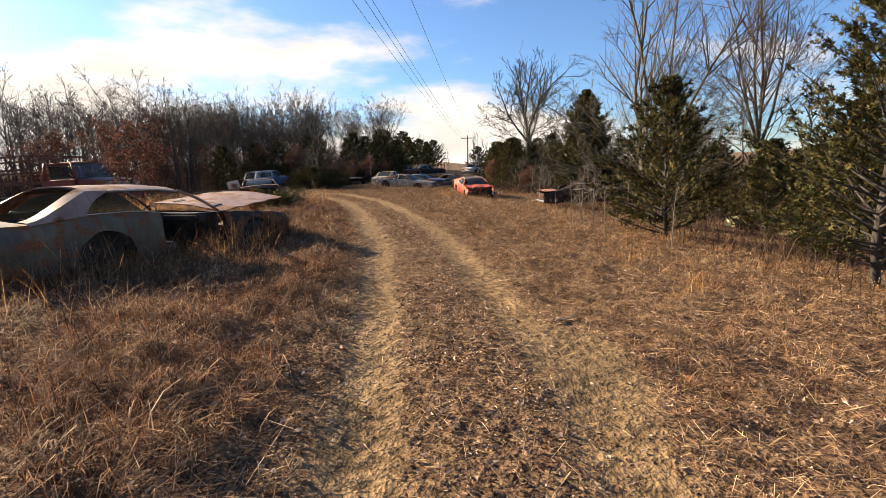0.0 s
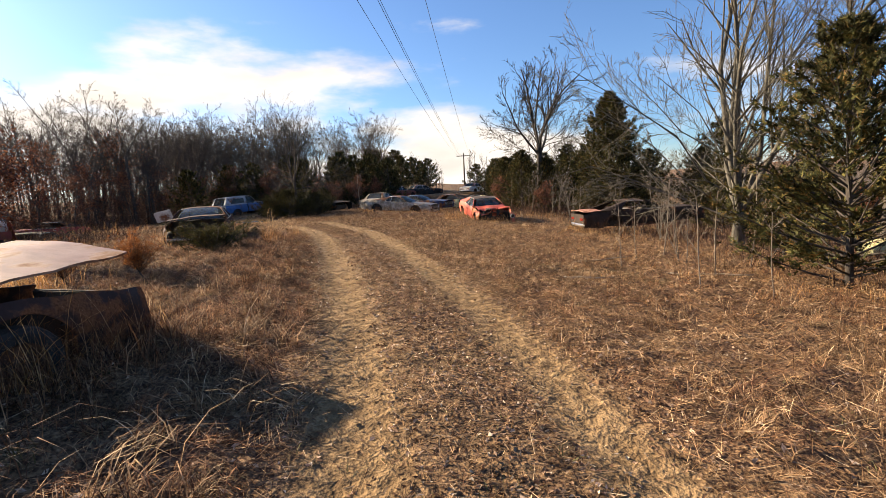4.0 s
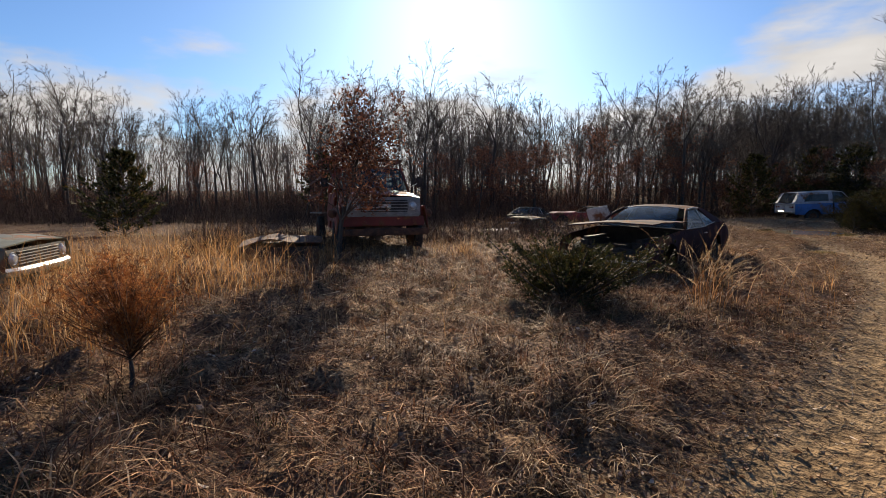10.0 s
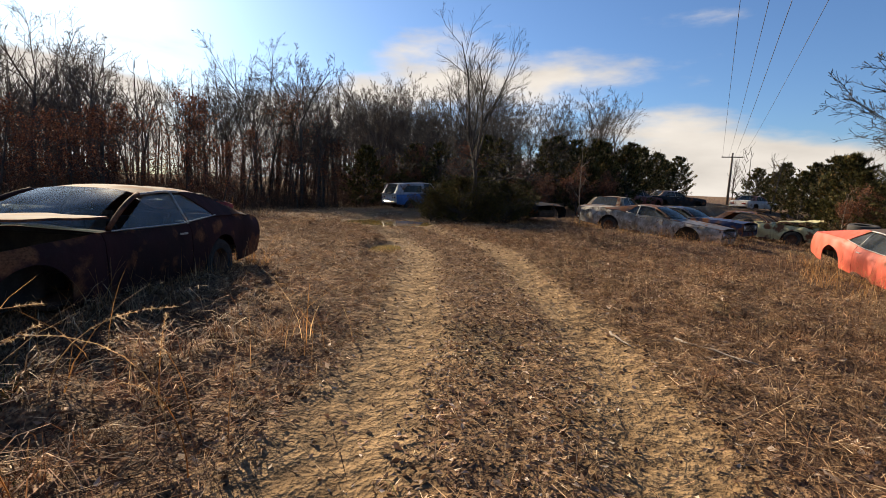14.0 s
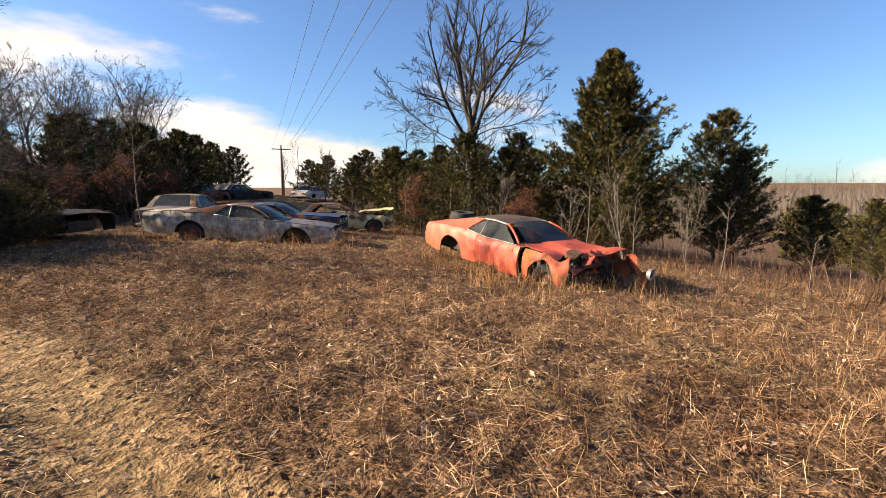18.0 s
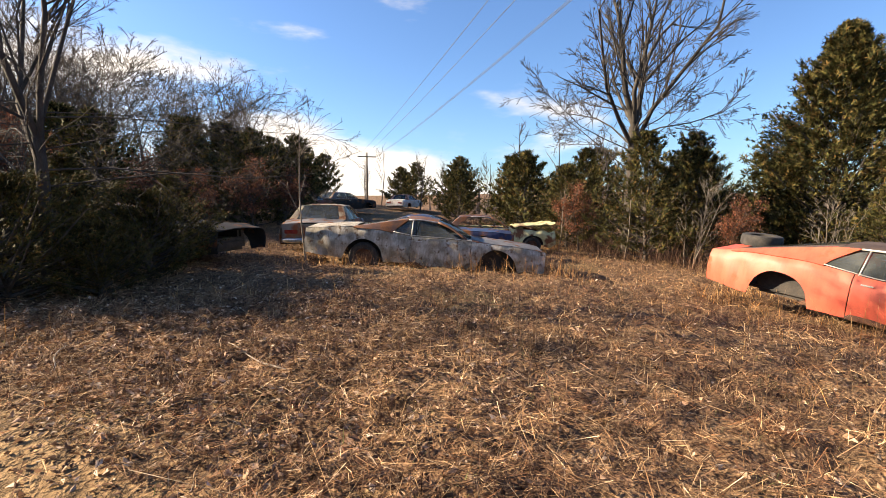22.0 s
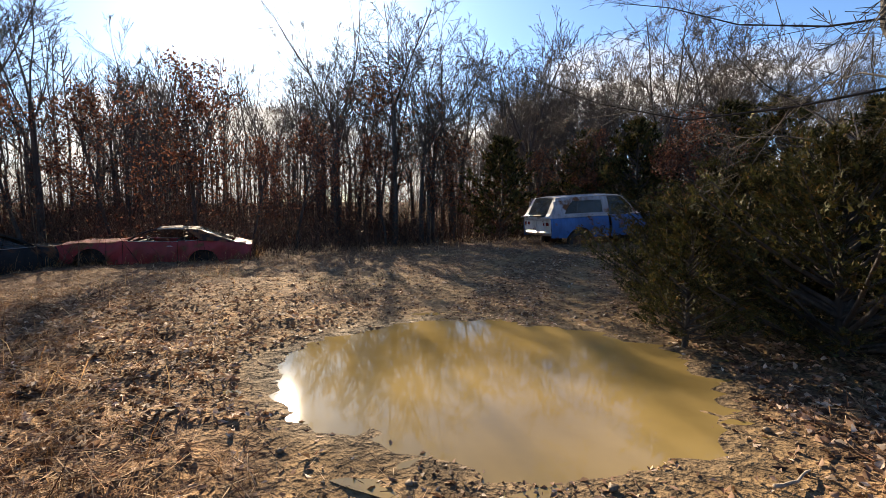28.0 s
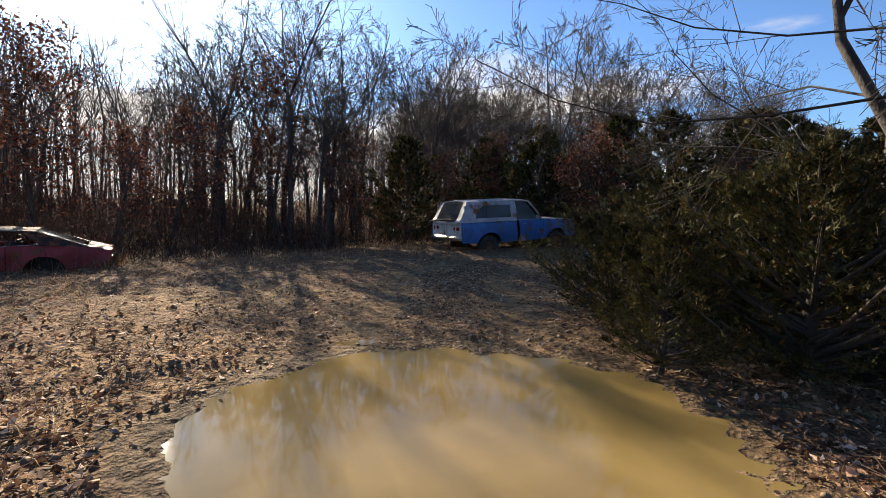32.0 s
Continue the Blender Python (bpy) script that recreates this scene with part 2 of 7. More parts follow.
M = dict(
    bark=plain("bark", [(0.036, 0.029, 0.024), (0.095, 0.078, 0.064)], 5, 0.95, bump=0.5, stretch=(1, 1, 0.25)),
    # Bark darkened in the colour, for the shade on a backlit oak.
    shaded_bark=plain("shaded_oak_bark", [(0.024, 0.020, 0.016), (0.072, 0.06, 0.05)], 6, 0.95, bump=0.5, stretch=(1, 1, 0.3)),
    pale_bark=plain("pale_bark", [(0.14, 0.112, 0.088), (0.29, 0.245, 0.195)], 6, 0.95, bump=0.4, stretch=(1, 1, 0.3)),
    lichen_bark=plain("lichen_grey_bark", [(0.062, 0.056, 0.043), (0.155, 0.14, 0.11)], 6, 0.95, bump=0.4, stretch=(1, 1, 0.35)),
    stem_bark=plain("pale_stem_bark", [(0.11, 0.09, 0.07), (0.22, 0.19, 0.155)], 6, 0.95, bump=0.3, stretch=(1, 1, 0.3)),
    twig=plain("twig", [(0.045, 0.034, 0.029), (0.11, 0.087, 0.073)], 3, 0.95, bump=0.0),
    brush=leafy("brush_twigs", [(0.0, (0.06, 0.036, 0.028)), (0.5, (0.11, 0.064, 0.048)), (1.0, (0.18, 0.115, 0.08))], 0.9, 0.0),
    cedar=leafy("cedar_needles", [(0.0, (0.024, 0.030, 0.013)), (0.5, (0.062, 0.066, 0.023)), (0.85, (0.115, 0.098, 0.034)), (1.0, (0.19, 0.11, 0.042))], 0.75, 0.12),
    red_leaf=leafy("red_oak_leaves", [(0.0, (0.105, 0.042, 0.029)), (0.5, (0.20, 0.08, 0.048)), (1.0, (0.30, 0.145, 0.085))], 0.7, 0.15),
    straw=leafy("dry_straw", [(0.0, (0.11, 0.06, 0.033)), (0.45, (0.34, 0.21, 0.118)), (0.8, (0.52, 0.355, 0.215)), (1.0, (0.70, 0.555, 0.39))], 0.75, 0.2),
    russet=leafy("russet_straw", [(0.0, (0.052, 0.025, 0.017)), (0.45, (0.175, 0.08, 0.043)), (0.8, (0.35, 0.18, 0.097)), (1.0, (0.54, 0.345, 0.21))], 0.75, 0.2),
    plume=leafy("seed_plumes", [(0.0, (0.40, 0.27, 0.16)), (1.0, (0.72, 0.58, 0.42))], 0.8, 0.4),
    rusty=leafy("rusty_twigs", [(0.0, (0.22, 0.075, 0.03)), (0.6, (0.36, 0.14, 0.05)), (1.0, (0.50, 0.24, 0.09))], 0.8, 0.25),
    tall=leafy("tall_dry_grass", [(0.0, (0.38, 0.18, 0.065)), (0.6, (0.56, 0.31, 0.13)), (1.0, (0.72, 0.52, 0.30))], 0.75, 0.35),
    fallen=leafy("fallen_leaves", [(0.0, (0.10, 0.055, 0.037)), (0.45, (0.24, 0.145, 0.097)), (0.8, (0.41, 0.28, 0.205)), (1.0, (0.66, 0.56, 0.47))], 0.7, 0.2),
    weed=leafy("brown_weeds", [(0.0, (0.09, 0.055, 0.04)), (0.6, (0.19, 0.11, 0.07)), (1.0, (0.30, 0.19, 0.11))], 0.85, 0.1),
    green=leafy("low_green_grass", [(0.0, (0.10, 0.11, 0.05)), (1.0, (0.26, 0.25, 0.12))], 0.75, 0.25),
    pebble=leafy("pebbles", [(0.0, (0.20, 0.15, 0.11)), (1.0, (0.45, 0.40, 0.33))], 0.85, 0.0),
    rubber=plain("perished_rubber", [(0.015, 0.015, 0.015), (0.05, 0.045, 0.04)], 9, 0.9),
    rust=plain("rusty_iron", [(0.06, 0.03, 0.02), (0.17, 0.075, 0.04)], 7, 0.9),
    dark=plain("dark_oily_metal", [(0.012, 0.011, 0.010), (0.05, 0.04, 0.032)], 6, 0.8),
    chrome=plain("pitted_chrome", [(0.42, 0.40, 0.37), (0.75, 0.73, 0.70)], 9, 0.32, 0.9, 0.05),
    trim=plain("dull_trim", [(0.38, 0.36, 0.33), (0.58, 0.56, 0.52)], 9, 0.5, 0.4, 0.05),
    seat=plain("torn_seat_vinyl", [(0.05, 0.04, 0.032), (0.13, 0.10, 0.08)], 5, 0.75),
    vinyl=plain("worn_vinyl_roof", [(0.05, 0.03, 0.025), (0.11, 0.07, 0.05)], 4, 0.85),
    lamp_red=plain("faded_red_lens", [(0.16, 0.015, 0.01), (0.26, 0.03, 0.02)], 9, 0.25),
    lens=plain("headlamp_glass", [(0.45, 0.46, 0.46), (0.7, 0.71, 0.7)], 9, 0.12, 0.3, 0.0),
    timber=plain("weathered_pole_timber", [(0.10, 0.08, 0.065), (0.20, 0.17, 0.14)], 4, 0.95, stretch=(1, 1, 0.1)),
    wire=plain("wire", [(0.06, 0.06, 0.065), (0.09, 0.09, 0.095)], 4, 0.6, bump=0.0),
    glass=glassy("dusty_car_glass", (0.50, 0.57, 0.58)),
    # Paler pane: reflections and backlight in the maroon car's windows put into it.
    pale_glass=glassy("pale_car_glass", (0.85, 0.92, 0.93), 0.1, 0.55),
    stick=plain("bleached_stick", [(0.22, 0.175, 0.13), (0.40, 0.34, 0.27)], 9, 0.9),
)

# ---- building helpers ----
RNG = np.random.default_rng(7)


def mesh_of(name, verts, faces, mat, smooth=False):
    me = bpy.data.meshes.new(name)
    me.from_pydata([tuple(v) for v in verts], [], [tuple(f) for f in faces])
    me.materials.append(mat)
    if smooth:
        me.polygons.foreach_set("use_smooth", [True] * len(me.polygons))
    me.update()
    return me


def big_mesh(name, verts, faces, mat, smooth=False):
    """A mesh from numpy arrays; all faces have the same number of corners."""
    verts, faces = np.asarray(verts, np.float32), np.asarray(faces, np.int32)
    me = bpy.data.meshes.new(name)
    n, k = faces.shape
    me.vertices.add(len(verts))
    me.vertices.foreach_set("co", verts.ravel())
    me.loops.add(n * k)
    me.loops.foreach_set("vertex_index", faces.ravel())
    me.polygons.add(n)
    me.polygons.foreach_set("loop_start", np.arange(0, n * k, k, dtype=np.int32))
    if smooth:
        me.polygons.foreach_set("use_smooth", np.ones(n, bool))
    me.materials.append(mat)
    me.update(calc_edges=True)
    return me


def part(name, me, parent, label=""):
    ob = new(name, me)
    ob.parent = parent
    if label:
        ob["label"] = label
    return ob


def thing(name, label, category, m=None, group="", kind=""):
    ob = new(name)
    ob.empty_display_size = 0.3
    if m is not None:
        ob.matrix_world = m
    return tagged(ob, label, category, group, kind)


def sheet(name, P, mat, th=0.012, smooth=True):
    """A panel with thickness over a grid of points."""
    P = np.asarray(P, float)
    n, m = P.shape[:2]
    a, b = np.gradient(P, axis=0), np.gradient(P, axis=1)
    N = np.cross(a, b)
    L = np.linalg.norm(N, axis=2, keepdims=True)
    N = N / np.where(L < 1e-9, 1, L)
    V = np.concatenate([P.reshape(-1, 3), (P - N * th).reshape(-1, 3)])
    I = np.arange(n * m).reshape(n, m)
    o = n * m
    F = [(I[i, j], I[i + 1, j], I[i + 1, j + 1], I[i, j + 1]) for i in range(n - 1) for j in range(m - 1)]
    F += [(o + I[i, j + 1], o + I[i + 1, j + 1], o + I[i + 1, j], o + I[i, j]) for i in range(n - 1) for j in range(m - 1)]
    ring = [I[i, 0] for i in range(n)] + [I[n - 1, j] for j in range(1, m)] + [I[i, m - 1] for i in range(n - 2, -1, -1)] + [I[0, j] for j in range(m - 2, 0, -1)]
    for p, q in zip(ring, ring[1:] + ring[:1]):
        F.append((q, p, o + p, o + q))
    me = mesh_of(name, V, F, mat, smooth)
    if smooth:
        me.set_sharp_from_angle(angle=radians(40))
    return me


def tubes(lines, sides=5):
    """Tapered tubes round polylines [(points, radii)]: vertices and quads."""
    V, F, o = [], [], 0
    ang = np.arange(sides) * 2 * np.pi / sides
    for P, R in lines:
        P = np.asarray(P, float)
        k = len(P)
        d = np.gradient(P, axis=0)
        d /= np.linalg.norm(d, axis=1)[:, None] + 1e-9
        ref = np.array([0.31, 0.22, 0.92]) if abs(d[0, 2]) < 0.8 else np.array([1.0, 0.1, 0.0])
        u = np.cross(d, ref)
        u /= np.linalg.norm(u, axis=1)[:, None] + 1e-9
        w = np.cross(d, u)
        R = np.asarray(R, float)
        ring = P[:, None] + R[:, None, None] * (np.cos(ang)[None, :, None] * u[:, None] + np.sin(ang)[None, :, None] * w[:, None])
        V.append(ring.reshape(-1, 3))
        i, j = np.meshgrid(np.arange(k - 1), np.arange(sides), indexing="ij")
        a = o + i * sides + j
        b = o + i * sides + (j + 1) % sides
        F.append(np.stack([a, b, b + sides, a + sides], -1).reshape(-1, 4))
        o += k * sides
    return np.concatenate(V), np.concatenate(F)


def tube(name, P, r, mat, sides=8):
    P = np.asarray(P, float)
    R = np.full(len(P), r) if np.isscalar(r) else np.asarray(r)
    P = np.concatenate([P[:1], P, P[-1:]])
    R = np.concatenate([[1e-4], R, [1e-4]])
    P[0] -= (P[2] - P[1]) * 1e-3
    P[-1] += (P[-2] - P[-3]) * 1e-3
    return big_mesh(name, *tubes([(P, R)], sides), mat, True)


def lathe(name, prof, mat, n=20, axis="y"):
    """A turned shape: prof is (radius, along)."""
    V, F = [], []
    for i in range(n):
        a = 2 * math.pi * i / n
        for r, h in prof:
            p = (r * math.cos(a), h, r * math.sin(a))
            V.append(p if axis == "y" else (h, p[0], p[2]) if axis == "x" else (p[0], p[2], h))
    k = len(prof)
    for i in range(n):
        for j in range(k - 1):
            a, b = i * k + j, ((i + 1) % n) * k + j
            F.append((a, b, b + 1, a + 1))
    me = mesh_of(name, V, F, mat, True)
    me.set_sharp_from_angle(angle=radians(35))
    return me


def block(name, sx, sy, sz, mat, at=(0, 0, 0), bevel=0.02, turn=(0, 0, 0)):
    bm = bmesh.new()
    bmesh.ops.create_cube(bm, size=1.0)
    bmesh.ops.scale(bm, vec=(sx, sy, sz), verts=bm.verts)
    if bevel:
        bmesh.ops.bevel(bm, geom=bm.edges[:], offset=min(bevel, min(sx, sy, sz) * 0.45), segments=2, affect="EDGES")
    bm.transform(pose(*at, *turn))
    me = bpy.data.meshes.new(name)
    bm.to_mesh(me)
    bm.free()
    me.materials.append(mat)
    return me


# ---- the ground's shape ----
ROAD = np.array([(1.2, -14), (0.9, -5), (0.45, 1), (0.2, 4.2), (-0.5, 10), (-1.1, 13.1), (-2.7, 19.5), (-4.2, 24), (-6.6, 28.8), (-9.6, 32.4), (-12.8, 36), (-15, 40), (-15.3, 43), (-13.6, 47)], float)


def road_side(x, y):
    """Distance from the track's centre line, signed."""
    best = np.full(np.shape(x), 1e9)
    sign = np.ones(np.shape(x))
    for a, b in zip(ROAD[:-1], ROAD[1:]):
        d = b - a
        L = np.hypot(*d)
        d = d / L
        s = np.clip((x - a[0]) * d[0] + (y - a[1]) * d[1], 0, L)
        ex, ey = x - a[0] - s * d[0], y - a[1] - s * d[1]
        e = np.hypot(ex, ey)
        m = e < best
        best = np.where(m, e, best)
        sign = np.where(m, np.sign(d[0] * ey - d[1] * ex), sign)
    return best * -sign


def soft(v, k=1.0):
    return np.where(v > 20 * k, v, k * np.log1p(np.exp(np.clip(v / k, -50, 20))))


def wave(x, y, s, k):
    return np.sin(x * s + 1.3 * k + 1.7 * np.sin(y * s * 0.7 + k)) * np.cos(y * s * 1.1 + 2.1 * k + 1.3 * np.sin(x * s * 0.9))


# middle x, y, half length, half width, turn, water level
PUDDLES = [(-11.86, 34.70, 1.66, 1.44, 0.30, 0.095), (-8.35, 28.6, 0.95, 0.38, 2.0, 0.02)]


def bowl(x, y, p):
    cx, cy, a, b, t, _ = p
    u = ((x - cx) * np.cos(t) + (y - cy) * np.sin(t)) / a
    v = (-(x - cx) * np.sin(t) + (y - cy) * np.cos(t)) / b
    r = (np.abs(u) ** 2.5 + np.abs(v) ** 2.5) ** 0.4 + 0.06 * wave(x, y, 2.4, 1.0) + 0.035 * wave(x, y, 6.1, 2.0)
    return r


# tyre ruts in the mud: from x, y to x, y, depth
RUTS = [(-12.2, 33.4, -11.7, 31.9, 0.06), (-11.95, 33.2, -11.2, 32.0, 0.05), (-13.5, 34.3, -12.6, 32.7, 0.07), (-10.5, 33.6, -9.6, 33.0, 0.045), (-10.2, 33.8, -9.4, 33.2, 0.045), (-11.1, 33.55, -10.7, 33.1, 0.045)]


def gz(x, y):
    x, y = np.asarray(x, float), np.asarray(y, float)
    z = np.interp(x, [-40, -23, -17, -12, -9, -5.5, -2, 2.5, 6, 9], [-0.4, -0.3, 0.09, 0.13, 0.10, 0.14, 0.02, -0.36, -0.58, -0.72]) - 0.13 * soft(x - 9, 2.0) + 0.13 * soft(x - 60, 6) + 0.022 * soft(x - 230, 20)
    z = z + 0.055 * soft(y - 50, 4) - 0.10 * soft(y - 80, 3)  + 0.06 * soft(y - 140, 9) 
    z = z + 0.025 * wave(x, y, 0.9, 0.3) + 0.012 * wave(x, y, 2.7, 1.9)
    d = road_side(x, y)
    off = np.clip((np.abs(d) - 1.2) / 0.8, 0.15, 1)
    z = z + off * (0.034 * wave(x, y, 3.1, 0.5) + 0.032 * wave(x + 0.3 * y, y, 6.3, 1.5) + 0.026 * wave(x, y + 0.5 * x, 9.7, 2.2))
    rough = np.clip((-d - 1.5) / 0.8, 0, 1) * np.clip((26 - y) / 3, 0, 1) * np.clip((x + 14) / 3, 0, 1)
    z = z + rough * (0.10 * np.clip(wave(x, y, 4.3, 0.6), 0, 1) + 0.06 * np.clip(wave(x, y, 7.9, 1.4), 0, 1) + 0.05)
    for c in (-0.86, 0.86):
        z = z - 0.05 * np.exp(-((d - c) / 0.3) ** 2)
    z = z - 0.02 * np.exp(-(d / 1.6) ** 4)
    yd = np.exp(-(np.hypot(x + 12.6, y - 35.2) / 3.6) ** 4)
    z = z + yd * 0.016 * wave(x, y, 5.3, 0.2)
    z = z - 0.035 * np.exp(-(np.hypot((x - 1.42) / 0.30, (y - 4.3) / 0.9)) ** 4)
    for x0, y0, x1, y1, dep in RUTS:
        L = math.hypot(x1 - x0, y1 - y0)
        ux, uy = (x1 - x0) / L, (y1 - y0) / L
        e = (x - x0) * ux + (y - y0) * uy
        q = ((x - x0) * -uy + (y - y0) * ux) + 0.03 * np.sin(e * 5 + x0)
        z = z + dep * (0.55 * np.exp(-((np.abs(q) - 0.17) / 0.07) ** 2) - np.exp(-(q / 0.12) ** 4)) * np.clip(np.minimum(e + 0.15, L - e) / 0.3, 0, 1)
    for p in PUDDLES:
        r = bowl(x, y, p)
        k = np.clip((1.5 - r) / 0.4, 0, 1)
        z = z * (1 - k) + (p[5] + 0.03 * np.clip(r - 1.0, 0, 0.5) + 0.010 * wave(x, y, 11.0, 0.8)) * k - 0.16 * np.clip(1.0 - r, 0, 0.5)
    return z


def on_ground(x, y, turn=0.0, dz=0.0, pitch=0.0, lean=0.0):
    return pose(x, y, float(gz(x, y)) + dz, 0, 0, turn) @ pose(0, 0, 0, lean, pitch, 0)

# ---- ground ----
def ground_material():
    m, nt, b = material("field_ground", 0.95)
    b.inputs["Specular IOR Level"].default_value = 0.12
    track = nt.nodes.new("ShaderNodeAttribute")
    track.attribute_name = "track"
    mud = nt.nodes.new("ShaderNodeAttribute")
    mud.attribute_name = "mud"
    big, mid, fine = noise_at(nt, 0.35, 4), noise_at(nt, 2.2, 6), noise_at(nt, 38, 6)
    vf = noise_at(nt, 90, 3)
    straw = ramped(nt, fine, [(0.30, (0.045, 0.027, 0.017)), (0.45, (0.13, 0.078, 0.045)), (0.58, (0.25, 0.158, 0.092)), (0.74, (0.42, 0.29, 0.18))])
    duff = ramped(nt, fine, [(0.3, (0.04, 0.024, 0.017)), (0.5, (0.13, 0.072, 0.045)), (0.74, (0.28, 0.17, 0.11))])
    c = blend(nt, ranged(nt, mid, 0.40, 0.62), straw, duff)
    grn = blend(nt, ranged(nt, fine, 0.3, 0.7), (0.10, 0.10, 0.045), (0.24, 0.22, 0.11))
    c = blend(nt, ranged(nt, big, 0.56, 0.72, 0.0, 0.45), c, grn)
    soil = blend(nt, ranged(nt, mid, 0.35, 0.65), (0.22, 0.14, 0.07), (0.33, 0.22, 0.115))
    soil = blend(nt, ranged(nt, vf, 0.35, 0.7, 0.0, 0.6), soil, (0.14, 0.095, 0.055))
    f = nt.nodes.new("ShaderNodeMath")
    f.operation = "MULTIPLY_ADD"
    links(nt, (ranged(nt, fine, 0.35, 0.65, -0.4, 0.4), f.inputs[0]), (track.outputs["Fac"], f.inputs[2]))
    f.inputs[1].default_value = 1.0
    f.use_clamp = True
    c = blend(nt, f.outputs[0], c, soil)
    wet = blend(nt, ranged(nt, fine, 0.3, 0.7), (0.07, 0.048, 0.027), (0.19, 0.13, 0.072))
    c = blend(nt, mud.outputs["Fac"], c, wet)
    links(nt, (c, b.inputs["Base Color"]), (ranged(nt, mud.outputs["Fac"], 0.5, 1.0, 0.95, 0.8), b.inputs["Roughness"]))
    lump = noise_at(nt, 9, 6)
    # The bump's hollows are darkened in the colour, as shaded gaps between tufts.
    c2 = blend(nt, 1.0, c, ramped(nt, lump, [(0.40, (0.62, 0.60, 0.58)), (0.58, (1.18, 1.16, 1.13))]), "MULTIPLY")
    links(nt, (c2, b.inputs["Base Color"]))
    hsum = nt.nodes.new("ShaderNodeMath")
    hsum.operation = "MULTIPLY_ADD"
    hsum.inputs[1].default_value = 3.0
    links(nt, (lump, hsum.inputs[0]), (fine, hsum.inputs[2]))
    bumped(nt, b, hsum.outputs[0], 0.8, 0.045)
    return m


def axis_steps(lo, hi, fine_lo, fine_hi, step):
    a = np.arange(fine_lo, fine_hi + 1e-6, step)
    up, v, s = [], fine_hi, step
    while v < hi:
        s *= 1.22
        v += s
        up.append(v)
    dn, v, s = [], fine_lo, step
    while v > lo:
        s *= 1.22
        v -= s
        dn.append(v)
    return np.concatenate([dn[::-1], a, up])


xs, ys = axis_steps(-900, 900, -15, 7, 0.12), axis_steps(-300, 1200, -2, 42, 0.12)
GX, GY = np.meshgrid(xs, ys, indexing="ij")
GZ = gz(GX, GY)
nx, ny = GX.shape
ii, jj = np.meshgrid(np.arange(nx - 1), np.arange(ny - 1), indexing="ij")
a0 = ii * ny + jj
ground_me = big_mesh("ground", np.stack([GX, GY, GZ], -1).reshape(-1, 3), np.stack([a0, a0 + ny, a0 + ny + 1, a0 + 1], -1).reshape(-1, 4), ground_material(), True)
D = road_side(GX, GY)
jag = 0.25 * wave(GX, GY, 1.3, 0.7) + 0.15 * wave(GX, GY, 3.9, 2.7)
TR = np.clip(1.15 * np.exp(-((np.abs(D) - 0.86) / (0.32 + 0.10 * np.clip((GY - 8) / 6, 0, 1))) ** 2) * 0.92 + 0.25 * np.exp(-(D / 1.9) ** 4) + jag * 0.5 - 0.05, 0, 1) * (np.abs(D) < 3.2)
bare = np.exp(-(np.hypot((GX - 1.42 + 0.1 * jag) / 0.42, (GY - 4.3) / 1.2)) ** 4)
TR = np.maximum(TR, bare)
R1, R2 = bowl(GX, GY, PUDDLES[0]), bowl(GX, GY, PUDDLES[1])
yard = np.exp(-(np.hypot(GX + 13.5, GY - 37) / 5.2) ** 4)
TR = np.clip(np.maximum(TR, yard * (0.55 + jag)), 0, 1)
hill = np.exp(-((GX - 2.5 - 0.03 * (GY - 60)) / 3.2) ** 4) * (GY > 44)
TR = np.maximum(TR, hill * 0.5)
MU = np.clip(np.maximum(1.32 - R1, 1.25 - R2) * 3.0, 0, 1)
MU = np.maximum(MU, 0.7 * bare)
for key, val in (("track", TR), ("mud", MU)):
    at = ground_me.attributes.new(key, "FLOAT", "POINT")
    at.data.foreach_set("value", val.astype(np.float32).ravel())
ground = new("ground", ground_me)
tagged(ground, "dry grass field with a two-rut dirt track", "ground", kind="structure")


def water(name, p, label):
    m, nt, b = material(name + "_surface", 0.04)
    c = ramped(nt, noise_at(nt, 0.9, 5), [(0.35, (0.15, 0.105, 0.036)), (0.65, (0.235, 0.168, 0.066))])
    links(nt, (c, b.inputs["Base Color"]))
    b.inputs["IOR"].default_value = 1.33
    bumped(nt, b, noise_at(nt, 3.0, 2), 0.04, 0.01)
    cx, cy, a, bb, t, z = p
    z -= 0.006
    V, F = [(cx, cy, z)], []
    for i in range(64):
        q = 2 * math.pi * i / 64
        u, v = 1.25 * a * math.cos(q), 1.25 * bb * math.sin(q)
        V.append((cx + u * math.cos(t) - v * math.sin(t), cy + u * math.sin(t) + v * math.cos(t), z))
    F = [(0, 1 + i, 1 + (i + 1) % 64) for i in range(64)]
    return tagged(new(name, mesh_of(name, V, F, m)), label, "puddle", kind="structure")


water("water_puddle", PUDDLES[0], "muddy brown puddle mirroring the trees")
water("water_small_puddle", PUDDLES[1], "small muddy puddle in the wheel rut")

# ---- trees ----
def unit(v):
    return v / (np.linalg.norm(v) + 1e-9)


